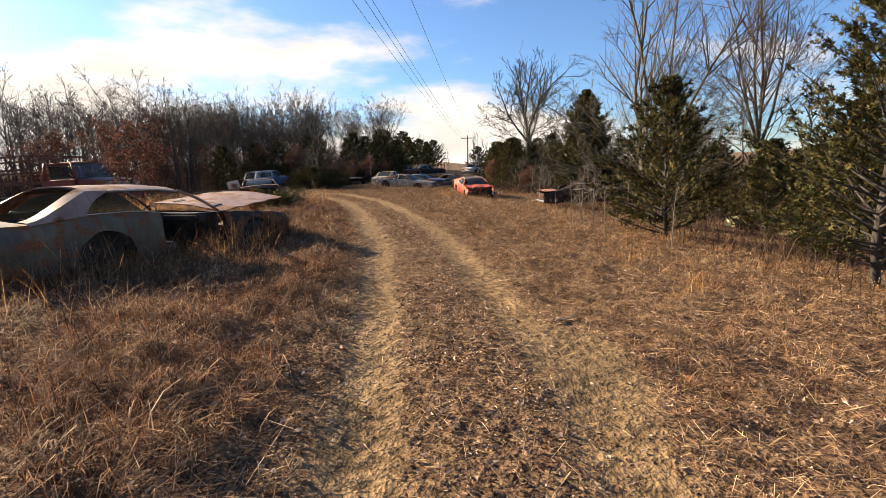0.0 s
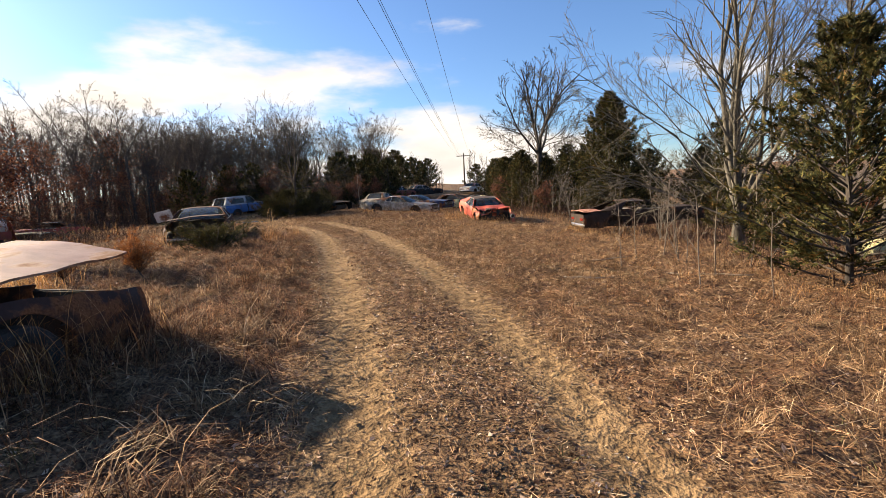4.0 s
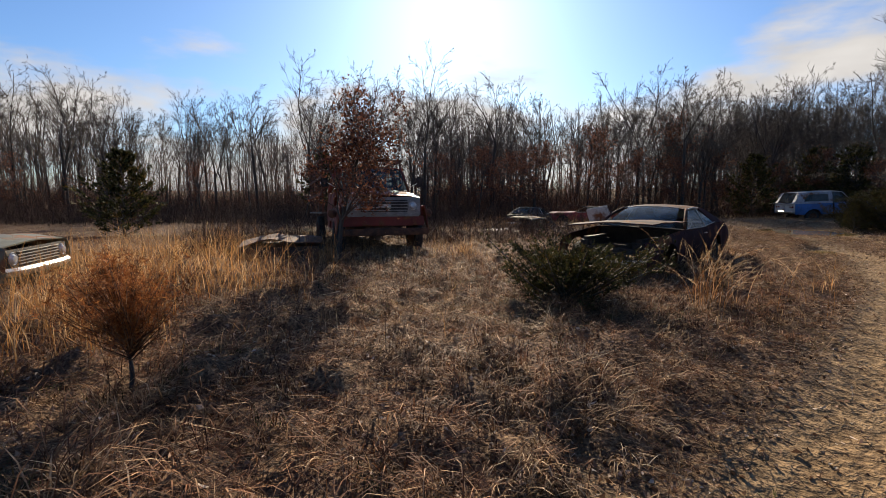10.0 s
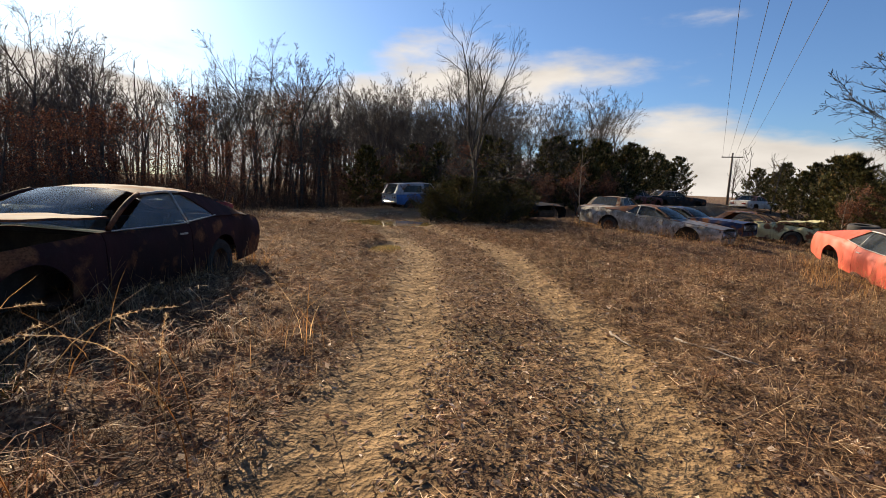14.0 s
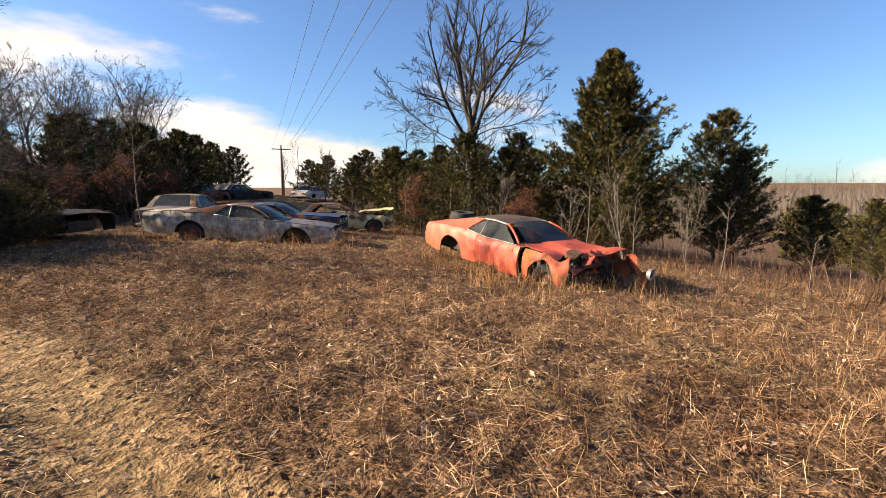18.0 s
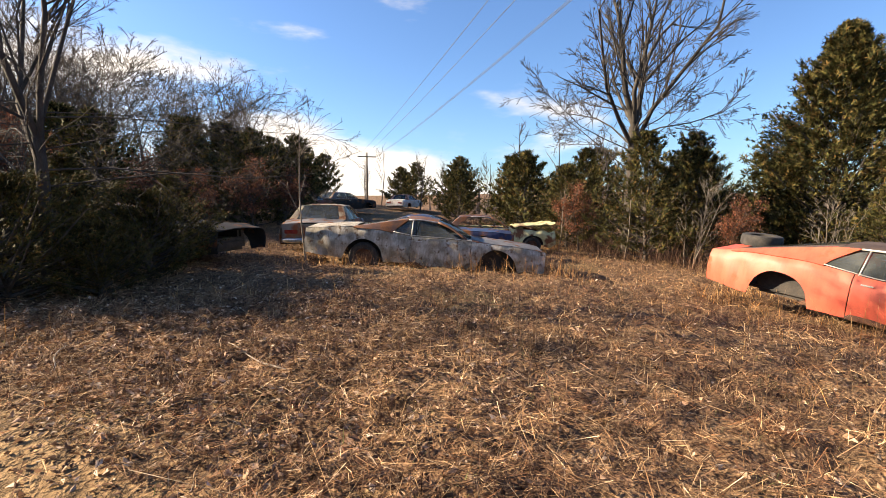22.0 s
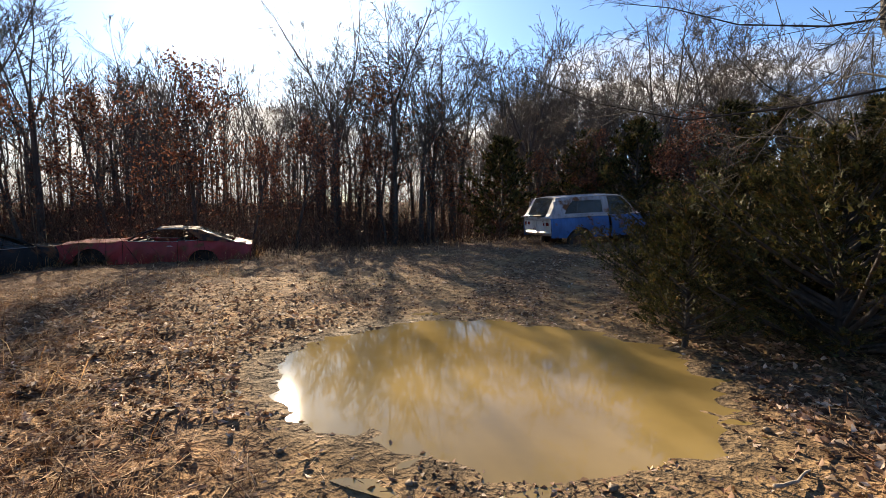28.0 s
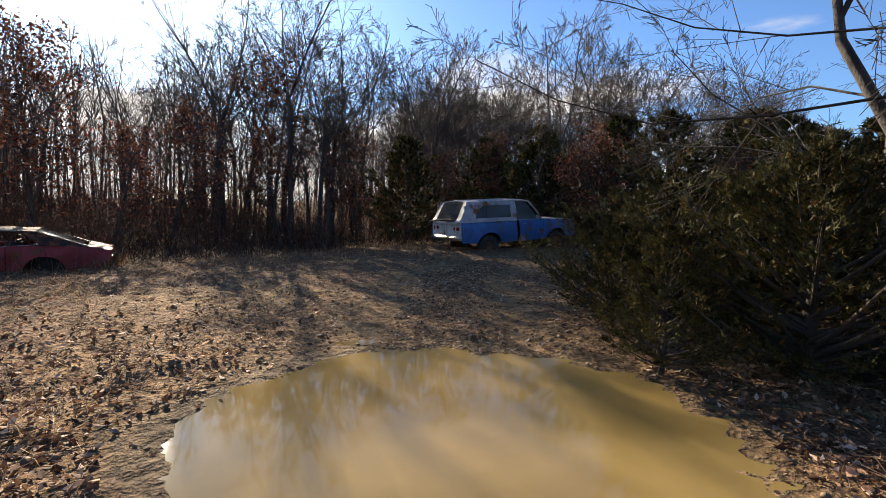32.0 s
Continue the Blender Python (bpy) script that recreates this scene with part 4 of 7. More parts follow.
hx, hy = wr.uniform(120, 420, 620), wr.uniform(-80, 330, 620)
far_woods("distant_wooded_hill", "hazy wooded hillside across the valley", hx, hy, wr.uniform(9, 15, 620), 63)


def brush(name, label, x, y, h, per, mat, seed, spread=0.5, width=0.006, lean=0.55):
    """Upright arching stems in clumps, as one mass."""
    rng = np.random.default_rng(seed)
    n = len(x) * per
    bx = np.repeat(x, per) + rng.normal(0, spread, n)
    by = np.repeat(y, per) + rng.normal(0, spread, n)
    hh = np.repeat(h, per) * rng.uniform(0.45, 1.15, n)
    return blades(name, label, bx, by, hh, lean, width, mat, rng, 3)


def blades(name, label, x, y, h, lean, width, mat, rng, levels=4, category="grass"):
    n = len(x)
    a = rng.uniform(0, 2 * np.pi, n)
    l = np.abs(rng.normal(lean, lean * 0.6, n))
    base = np.stack([x, y, gz(x, y) - 0.01], -1)
    f = np.linspace(0, 1, levels)
    dirx, diry = np.cos(a), np.sin(a)
    px = base[:, 0, None] + (dirx * l * h)[:, None] * f ** 1.7
    py = base[:, 1, None] + (diry * l * h)[:, None] * f ** 1.7
    pz = base[:, 2, None] + (h / np.sqrt(1 + l * l))[:, None] * (f - 0.25 * np.clip(l, 0, 2)[:, None] * f ** 3)
    w = width * rng.uniform(0.6, 1.4, n)[:, None] * (1 - 0.85 * f)
    b = rng.uniform(0, 2 * np.pi, n)
    sx, sy = np.cos(b)[:, None] * w, np.sin(b)[:, None] * w
    V = np.stack([np.stack([px - sx, py - sy, pz], -1), np.stack([px + sx, py + sy, pz], -1)], 2).reshape(-1, 3)
    o = np.arange(n)[:, None] * (levels * 2)
    F = np.concatenate([o + np.array([[2 * k, 2 * k + 1, 2 * k + 3, 2 * k + 2]]) for k in range(levels - 1)])
    return tagged(new(name, big_mesh(name, V, F, mat)), label, category, kind="stuff")


hx, hy = wr.uniform(95, 420, 4200), wr.uniform(-90, 330, 4200)
brush("distant_woods", "hazy bare woods on the slope across the valley", hx, hy, wr.uniform(6, 12, 4200), 10, plain("far_winter_woods", [(0.10, 0.08, 0.07), (0.17, 0.138, 0.115)], 0.05, 0.95, bump=0.0), 76, 2.6, 0.09, 0.35)
nb = 2600
q = wr.uniform(0, 0.99, nb)
bx, by, bnx, bny = along(q)
bd = wr.uniform(-1.2, 9, nb)
brush("brush_thicket", "dense reddish brown brush along the edge of the wood", bx + bnx * bd, by + bny * bd, 0.8 + wr.gamma(2.1, 0.72, nb).clip(0, 3.3), 22, M["brush"], 71, 0.8, 0.009, 0.75)
nb = 750
brush("field_edge_brush", "brown brush and brambles under the cedars", np.concatenate([wr.uniform(6.5, 14, 300), wr.uniform(4.8, 13, 450)]), np.concatenate([wr.uniform(3, 34, 300), wr.uniform(35, 60, 450)]), wr.uniform(0.5, 1.6, nb), 16, M["brush"], 72, 0.5, 0.006)
nb = 1300
bx, by, bnx, bny = along(wr.uniform(0.02, 0.99, nb))
bd = wr.uniform(8, 42, nb)
brush("undergrowth", "dim brown undergrowth deep in the wood", bx + bnx * bd, by + bny * bd, wr.uniform(1.6, 5.6, nb), 24, M["brush"], 73, 1.4, 0.018, 0.6)
lx, ly, lnx, lny = along(wr.uniform(0.2, 0.95, 36000))
ld = wr.uniform(-1.4, 8, 36000)
lz = wr.gamma(2.0, 0.80, 36000)
P3 = np.stack([lx + lnx * ld, ly + lny * ld, gz(lx, ly) + np.clip(lz, 0.1, 5)], -1)
tagged(new("hanging_dead_leaves", flakes("hanging_dead_leaves", P3, 0.05, wr, M["red_leaf"])), "rusty dead leaves hanging in the brush", "leaves", kind="stuff")

bx, by, bnx, bny = along(wr.uniform(0.20, 0.53, 1100))
bd = wr.uniform(-7, 1.5, 1100)
bx2, by2, bnx2, bny2 = along(wr.uniform(0.50, 0.78, 800))
bd2 = wr.uniform(1, 14, 800)
bx, by, bnx, bny, bd = np.append(bx, bx2), np.append(by, by2), np.append(bnx, bnx2), np.append(bny, bny2), np.append(bd, bd2)
brush("edge_bushes", "dark reddish bushes in front of the wood", bx + bnx * bd, by + bny * bd, np.append(wr.uniform(0.6, 2.1, 1100), wr.uniform(0.8, 3.0, 800)), 20, M["brush"], 77, 0.7, 0.008, 0.9)
bx, by = np.concatenate([wr.uniform(-17, -12.6, 70), wr.uniform(-19, -13, 50), wr.uniform(-18, -12.3, 90)]), np.concatenate([wr.uniform(19.6, 24.6, 70), wr.uniform(24, 29, 50), wr.uniform(14.2, 17.0, 90)])
brush("dark_brush", "dark tangled brush behind the truck and the wrecks", bx, by, wr.uniform(0.5, 1.35, 210), 22, M["brush"], 74, 0.4, 0.007, 0.8)
bx, by = wr.uniform(5.6, 10.5, 60), wr.uniform(23.4, 25.4, 60)
brush("dark_brush", "thin brown brush before the salmon car", bx, by, wr.uniform(0.3, 0.8, 60), 12, M["brush"], 75, 0.3, 0.005, 0.8)

# ---- cars ----
def curve(pts, u):
    """A smoothed line through (u, value) points."""
    p = np.array(pts, float)
    d = np.linspace(p[0, 0], p[-1, 0], 241)
    v = np.interp(d, p[:, 0], p[:, 1])
    k = np.hanning(17)
    v = np.convolve(np.pad(v, 8, mode="edge"), k / k.sum(), "valid")
    return np.interp(u, d, v)


MUSCLE = dict(L=4.88, wb=2.74, over=0.86, rock=0.27, r=0.32, arch=0.40, half=[(0, 0.80), (0.4, 0.88), (1.6, 0.91), (3.6, 0.92), (4.5, 0.88), (4.88, 0.80)],
              top=[(0, 0.74), (0.5, 0.82), (1.7, 0.90), (2.8, 0.90), (3.5, 0.97), (4.2, 0.96), (4.88, 0.86)], cowl=1.72, roof0=2.38, roof1=3.42, deck=4.25, H=1.33, rw=0.62, door=(1.62, 2.92), win=(1.95, 3.48), post=2.92)
COUPE = dict(L=5.15, wb=2.92, over=0.98, rock=0.27, r=0.33, arch=0.43, half=[(0, 0.84), (0.5, 0.93), (1.8, 0.95), (2.9, 0.93), (3.8, 0.97), (4.7, 0.93), (5.15, 0.84)],
             top=[(0, 0.76), (0.5, 0.83), (1.9, 0.90), (2.8, 0.89), (3.55, 0.99), (4.4, 0.97), (5.15, 0.86)], cowl=1.88, roof0=2.55, roof1=3.3, deck=4.25, H=1.33, rw=0.64, door=(1.78, 3.1), win=(2.1, 3.55), post=3.1)
LONG = dict(COUPE, L=5.40, over=1.10, half=[(0, 0.84), (0.6, 0.93), (2.0, 0.95), (3.1, 0.93), (4.0, 0.97), (4.9, 0.93), (5.40, 0.84)],
            top=[(0, 0.76), (0.6, 0.83), (2.1, 0.90), (3.0, 0.89), (3.75, 0.99), (4.6, 0.97), (5.40, 0.86)], cowl=1.8, roof0=2.45, roof1=3.15, deck=4.15, H=1.30, door=(1.7, 3.0), win=(2.05, 3.4), post=3.0)
TAN = dict(LONG, L=5.75, over=1.2, wb=3.12, rock=0.14, cowl=2.15, roof0=2.85, roof1=4.4, deck=5.1, door=(2.05, 3.38), win=(2.4, 4.55), post=3.38, H=1.38, rw=0.66, crown=0.08)
FASTBACK = dict(COUPE, cowl=1.72, roof0=2.3, roof1=3.3, deck=4.6, door=(1.67, 3.0), win=(1.97, 3.37), post=2.95, H=1.31, rw=0.62)
SEDAN = dict(L=4.95, wb=2.8, over=0.9, rock=0.28, r=0.32, arch=0.40, half=[(0, 0.82), (0.4, 0.9), (1.8, 0.93), (3.6, 0.93), (4.95, 0.82)],
             top=[(0, 0.78), (0.5, 0.86), (1.75, 0.93), (3.6, 0.95), (4.4, 0.95), (4.95, 0.87)], cowl=1.75, roof0=2.35, roof1=3.5, deck=3.95, H=1.40, rw=0.63, door=(1.65, 2.7), win=(1.95, 3.6), post=2.7)
TRUCKLET = dict(L=4.5, wb=2.64, over=0.84, rock=0.50, r=0.37, arch=0.47, half=[(0, 0.93), (0.3, 0.98), (4.3, 0.99), (4.5, 0.96)],
                top=[(0, 1.02), (0.3, 1.10), (1.45, 1.15), (4.5, 1.15)], cowl=1.45, roof0=1.92, roof1=4.15, deck=4.46, H=1.82, rw=0.78, door=(1.4, 2.45), win=(1.55, 4.0), post=2.45)


def wheel(parent, x, y, z, r, tyre=True, rim_mat="rust", lean=0.0):
    w = new("wheel")
    w.parent = parent
    w.matrix_local = pose(x, y, z, 0, 0, lean)
    if tyre:
        part("tyre", lathe("tyre", [(r * 0.60, -0.085), (r * 0.82, -0.105), (r * 0.95, -0.09), (r, -0.05), (r, 0.05), (r * 0.95, 0.09), (r * 0.82, 0.105), (r * 0.60, 0.085)], M["rubber"], 22), w)
    part("rim", lathe("rim", [(0.001, 0.03), (r * 0.2, 0.035), (r * 0.24, 0.005), (r * 0.5, -0.01), (r * 0.56, 0.05), (r * 0.62, 0.085), (r * 0.62, -0.085), (0.001, -0.06)] if y > 0 else
                      [(0.001, -0.03), (r * 0.2, -0.035), (r * 0.24, -0.005), (r * 0.5, 0.01), (r * 0.56, -0.05), (r * 0.62, -0.085), (r * 0.62, 0.085), (0.001, 0.06)], M[rim_mat], 18), w)
    return w


def car(name, label, at, shape, body, roof=None, door=None, hood=None, fender=None, lid=None, seed=1, missing=(), hood_up=None, hood_shift=0.0, lid_up=0.0, door_open=0.0,
        wheels="rrrr", dent=0.012, crumple=0.0, glass=True, bumpers=True, tail=None, category="car", head="round", rim="rust", pillar=None, pane="glass", fender_gap=0.0):
    c = shape
    rng = np.random.default_rng(seed)
    t = thing(name, label, category, at)
    L, xo = c["L"], c["L"] / 2
    roof, door, fender, lid = roof or body, door or body, fender or body, lid or body
    hood = hood or fender
    pillar = pillar or (body if roof == "vinyl" else roof)
    axf, axr = c["over"], c["over"] + c["wb"]
    ph = rng.uniform(0, 9)

    def bend(P, amount=None):
        P = np.array(P, float)
        k = dent if amount is None else amount
        q = k * (np.sin(P[..., 0] * 5.1 + ph) * np.cos(P[..., 2] * 7.3 + ph * 2) + 0.6 * np.sin(P[..., 0] * 13 + P[..., 2] * 9 + ph))
        P[..., 1] += q
        P[..., 2] += q * 0.5
        if crumple:
            f = np.clip((P[..., 0] - (xo - 1.25)) / 1.25, 0, 1) ** 1.3 * crumple
            P[..., 0] -= f * 0.10 * (1 + np.sin(P[..., 1] * 7 + ph))
            P[..., 2] += f * 0.16 * np.sin(P[..., 0] * 11 + P[..., 1] * 6 + ph)
            P[..., 1] += f * 0.14 * np.sin(P[..., 0] * 9 + P[..., 2] * 8 + ph)
        return P

    def low(u):
        z = np.full_like(u, c["rock"]) + 0.06 * np.clip((u - axr - 0.4) / 0.8, 0, 1) + 0.05 * np.clip((0.5 - u) / 0.5, 0, 1)
        for a in (axf, axr):
            q = c["arch"] ** 2 - (u - a) ** 2
            z = np.where(q > 0, np.maximum(z, c["r"] - 0.02 + np.sqrt(np.maximum(q, 0))), z)
        return z

    def flank(u0, u1, s, n=None):
        u = np.linspace(u0, u1, n or max(6, int((u1 - u0) / 0.055)))
        top, lo, w = curve(c["top"], u), low(u), curve(c["half"], u)
        f = np.linspace(0, 1, 8)
        Z = top[:, None] + (lo - top)[:, None] * f
        h = np.clip((Z - c["rock"]) / (top[:, None] - c["rock"]), 0, 1)
        Y = w[:, None] * (0.93 + 0.07 * np.sin(np.pi * np.clip(h * 0.85 + 0.1, 0, 1)) - 0.035 * np.clip(h - 0.86, 0, 1) / 0.14)
        P = np.stack([np.broadcast_to(xo - u[:, None], Z.shape), s * Y, Z], -1)
        return bend(P if s < 0 else P[:, ::-1])

    d0, d1 = c["door"]
    for s, tag in ((1, "l"), (-1, "r")):
        if "fender_" + tag not in missing:
            part("fender", sheet("fender", flank((0.34 if s < 0 else -0.38) if crumple > 0.9 else 0.06, d0 - 0.012 - (fender_gap if s < 0 else 0), s), M_PAINT[fender]), t)
        if "door_" + tag not in missing:
            D = flank(d0, d1 - 0.006, s)
            me = sheet("door", D, M_PAINT[door], 0.05)
            ob = part("door", me, t, "open car door" if door_open and s < 0 else "")
            if door_open and s < 0:
                k = pose(xo - d0, s * 0.92, 0)
                ob.matrix_local = k @ pose(0, 0, 0, 0, 0, -door_open * s) @ k.inverted()
            hz = float(curve(c["top"], d1 - 0.2)) - 0.11
            part("door_handle", block("door_handle", 0.15, 0.025, 0.022, M["trim"], (xo - d1 + 0.18, s * float(curve(c["half"], d1)) * 0.995, hz), 0.008), ob)
        part("quarter_panel", sheet("quarter_panel", flank(d1 + 0.006, L - 0.05, s), M_PAINT[body]), t)
        part("sill", block("sill", d1 - d0 + 0.3, 0.09, 0.10, M["rust"], (xo - (d0 + d1) / 2, s * float(curve(c["half"], d0)) * 0.90, c["rock"] + 0.03), 0.02), t)
    # hood, cowl, rear deck
    def deck(u0, u1, n=14, m=9, inset=0.985, crown=0.03):
        u = np.linspace(u0, u1, n)
        z, w = curve(c["top"], u), curve(c["half"], u) * 0.925 * inset
        v = np.linspace(-1, 1, m)
        return np.stack([np.broadcast_to(xo - u[:, None], (n, m)), w[:, None] * v[::-1], z[:, None] + crown * (1 - v ** 2) + 0.004 + 0.012 * (np.abs(v) < 0.3)], -1)

    if "hood" not in missing:
        H = bend(deck(0.12, c["cowl"] - 0.12))
        ob = part("hood", sheet("hood", H, M_PAINT[hood], 0.02), t, "sprung hood standing open" if hood_up else "")
        if hood_up:
            ang, lift, back, side, *roll = hood_up
            k = pose(xo - c["cowl"] + 0.1, 0, 0.9)
            ob.matrix_local = pose(back, side, lift) @ k @ pose(0, 0, 0, roll[0] if roll else 0, -ang, 0) @ k.inverted()
    part("cowl", sheet("cowl", deck(c["cowl"] - 0.13, c["cowl"] + 0.06, 4, 7, 1.0, 0.02), M_PAINT[fender]), t)
    if "lid" not in missing and c["deck"] < L - 0.25:
        ob = part("trunk_lid", sheet("trunk_lid", bend(deck(c["deck"] + 0.12, L - 0.07, 8)), M_PAINT[lid], 0.02), t, "raised trunk lid" if lid_up else "")
        if lid_up:
            k = pose(xo - c["deck"] - 0.12, 0, 0.95)
            ob.matrix_local = k @ pose(0, 0, 0, 0, lid_up, 0) @ k.inverted()
    # roof, pillars and glass
    bz = lambda u: float(curve(c["top"], u))
    bw = lambda u: float(curve(c["half"], u)) * 0.925
    r0, r1, dk = c["roof0"], c["roof1"], c["deck"]
    EDGE_Z = [(r0, c["H"] - 0.085), (r0 + 0.4, c["H"] - 0.05), (r1, c["H"] - 0.075), (dk, bz(dk) + 0.03), (dk + 0.15, bz(dk + 0.15) + 0.012)]
    ez = lambda u: float(curve(EDGE_Z, max(u, r0)))

    def ew(u):
        h = min(1.0, max(0.0, (ez(u) - bz(dk)) / (c["H"] - 0.075 - bz(dk))))
        return c["rw"] * h + bw(u) * 0.95 * (1 - h)

    v = np.linspace(-1, 1, 11)

    def top(u0, u1, n, v):
        P = []
        for u in np.linspace(u0, u1, n):
            k = c.get("crown", 0.05) * min(1, max(0.3, (ez(u) - bz(dk)) / 0.3))
            P.append([(xo - u, ew(u) * q, ez(u) + k * (1 - abs(q) ** 3)) for q in v[::-1]])
        return np.array(P)

    R = top(r0, r1, 10, v)
    if "roof" not in missing:
        part("roof", sheet("roof", bend(R, dent * 0.5), M_PAINT[roof], 0.025), t)
        part("headliner", sheet("headliner", top(r0 + 0.03, r1 - 0.02, 5, v * 0.95) - np.array([0, 0, 0.04]), M["seat"], 0.008), t)
    if "rear_window" not in missing and glass:
        part("rear_window", sheet("rear_window", top(r1 + 0.02, dk + 0.02, 8, v * 0.76), M[pane], 0.006), t)
    base = np.stack([xo - c["cowl"] + 0.13 * (1 - v ** 2), bw(c["cowl"]) * 0.97 * v[::-1], np.full(11, bz(c["cowl"]) + 0.02)], -1)
    k = np.linspace(0, 1, 8)[:, None, None]
    W1 = base[None] * (1 - k) + R[0][None] * k
    W1[..., 2] += 0.04 * np.sin(np.pi * k[..., 0])
    if "windshield" not in missing and glass:
        part("windshield", sheet("windshield", W1[:, 1:-1], M[pane], 0.006), t)
    w0, w1 = c["win"]
    slant = min(0.5, 0.75 * (w1 - c["post"]))
    back = lambda q: w1 - slant * q ** 1.6
    front = lambda q: c["cowl"] + 0.10 + (r0 - c["cowl"]) * q

    def side(u_from, u_to, s, n, gap, q1=1.0, out=1.0):
        P = []
        for f in np.linspace(0, 1, n):
            row = []
            for q in np.linspace(0, q1, 7):
                u = u_from(q) + (u_to(q) - u_from(q)) * f
                zb, zt = bz(u) - 0.012, ez(u) - gap
                row.append((xo - u, s * (bw(u) * out + (ew(u) - bw(u) * out) * q), zb + max(zt - zb, 0.01) * q))
            P.append(row if s > 0 else row[::-1])
        return np.array(P)

    for s, j in ((1, 0), (-1, -1)):
        part("windshield_pillar", tube("windshield_pillar", W1[:, j], 0.026, M_PAINT[pillar]), t)
        part("roof_pillar", sheet("roof_pillar", bend(side(back, lambda q: dk + 0.13, s, 12, 0.0, 1.0, 1.02), dent * 0.4), M_PAINT[pillar]), t)
        part("rear_window_frame", sheet("rear_window_frame", top(r1 - 0.01, dk + 0.12, 9, np.linspace(0.75, 1.0, 4) if s > 0 else np.linspace(-1.0, -0.75, 4)), M_PAINT[roof]), t)
        part("roof_rail", tube("roof_rail", [(xo - u, s * (ew(u) + 0.004), ez(u) - 0.008) for u in np.linspace(r0, w1 - slant, 7)], 0.016, M["trim"]), t)
        if glass and "side_" + ("l" if s > 0 else "r") not in missing:
            part("side_window", sheet("side_window", side(front, lambda q: c["post"] - 0.02, s, 8, 0.03, 0.97), M[pane], 0.006), t)
            if w1 - slant - c["post"] > 0.05:
                part("quarter_window", sheet("quarter_window", side(lambda q: c["post"] + 0.03, lambda q: back(q) - 0.015, s, 6, 0.03, 0.97), M[pane], 0.006), t)
            part("window_post", tube("window_post", [(xo - c["post"], s * bw(c["post"]), bz(c["post"]) - 0.02), (xo - c["post"], s * ew(c["post"]), ez(c["post"]) - 0.01)], 0.014, M["trim"]), t)
        part("belt_trim", tube("belt_trim", [(xo - q, s * (bw(q) + 0.012), bz(q) + 0.006) for q in np.linspace(c["cowl"], w1, 9)], 0.008, M["trim"], 5), t)
        for a in (axf, axr):
            hw = float(curve(c["half"], a))
            part("wheel_well", block("wheel_well", c["arch"] * 2 + 0.08, 0.22, bz(a) - c["rock"] - 0.10, M["dark"], (xo - a, s * (hw - 0.40), (bz(a) + c["rock"]) / 2 - 0.03), 0.06), t)
    # inside and underneath
    part("floor_pan", block("floor_pan", c["wb"] - 0.5, 1.5, 0.06, M["rust"], (xo - (axf + axr) / 2, 0, c["rock"] + 0.02), 0.02), t)
    part("firewall", block("firewall", 0.05, 1.55, bz(c["cowl"]) - c["rock"] - 0.05, M["dark"], (xo - c["cowl"] + 0.06, 0, (bz(c["cowl"]) + c["rock"]) / 2), 0.02), t)
    part("dashboard", block("dashboard", 0.26, 1.42, 0.18, M["dark"], (xo - c["cowl"] - 0.22, 0, bz(c["cowl"]) - 0.10), 0.05), t)
    part("steering_wheel", lathe("steering_wheel", [(0.17, -0.012), (0.195, -0.012), (0.20, 0.0), (0.195, 0.012), (0.17, 0.012), (0.165, 0), (0.17, -0.012)], M["rubber"], 18, "x"), t).matrix_local = pose(xo - c["cowl"] - 0.45, 0.36, bz(c["cowl"]) - 0.04, 0, 25, 0)
    for y in (-0.36, 0.36):
        part("front_seat", block("front_seat", 0.5, 0.55, 0.18, M["seat"], (xo - c["door"][1] + 0.28, y, c["rock"] + 0.18), 0.06), t)
        part("seat_back", block("seat_back", 0.16, 0.55, 0.52, M["seat"], (xo - c["door"][1] + 0.02, y, c["rock"] + 0.48), 0.06, (0, -14, 0)), t)
    part("rear_seat", block("rear_seat", 0.55, 1.2, 0.34, M["seat"], (xo - c["win"][1] - 0.05, 0, c["rock"] + 0.25), 0.08), t)
    part("trunk_floor", block("trunk_floor", L - axr - 0.1, 1.4, 0.05, M["dark"], (xo - (axr + L) / 2 - 0.02, 0, c["rock"] + 0.10), 0.02), t)
    part("engine_bay", block("engine_bay", axf + 0.4, 1.05, 0.30, M["dark"], (xo - axf - 0.1, 0, 0.45), 0.08), t)
    # ends
    fz, fw = bz(0.1), float(curve(c["half"], 0.06)) * 0.93
    if "grille" not in missing:
        part("grille", block("grille", 0.05, fw * 2 - 0.05, fz - c["rock"] - 0.24, M["dark"], (xo - 0.10, 0, (fz + c["rock"]) / 2 + 0.08), 0.015), t)
        for k in range(5):
            part("grille_bar", block("grille_bar", 0.02, fw * 1.3, 0.012, M["trim"], (xo - 0.065, 0, c["rock"] + 0.26 + k * (fz - c["rock"] - 0.34) / 4), 0.004), t)
        for s in (-1, 1):
            for k in ((0.80,) if head == "round" else (0.62, 0.84)):
                part("headlight", lathe("headlight", [(0.001, 0.035), (0.05, 0.028), (0.078, 0.0), (0.088, 0.012), (0.095, 0.0), (0.09, -0.05)], M["lens"], 18, "x"), t).matrix_local = pose(xo - 0.07, s * fw * k, c["rock"] + 0.5 * (fz - c["rock"]) + 0.09)
        part("front_valance", block("front_valance", 0.04, fw * 2, 0.16, M_PAINT[fender], (xo - 0.09, 0, c["rock"] + 0.10), 0.015), t)
    rw_, rzz = float(curve(c["half"], L - 0.05)) * 0.93, bz(L - 0.05)
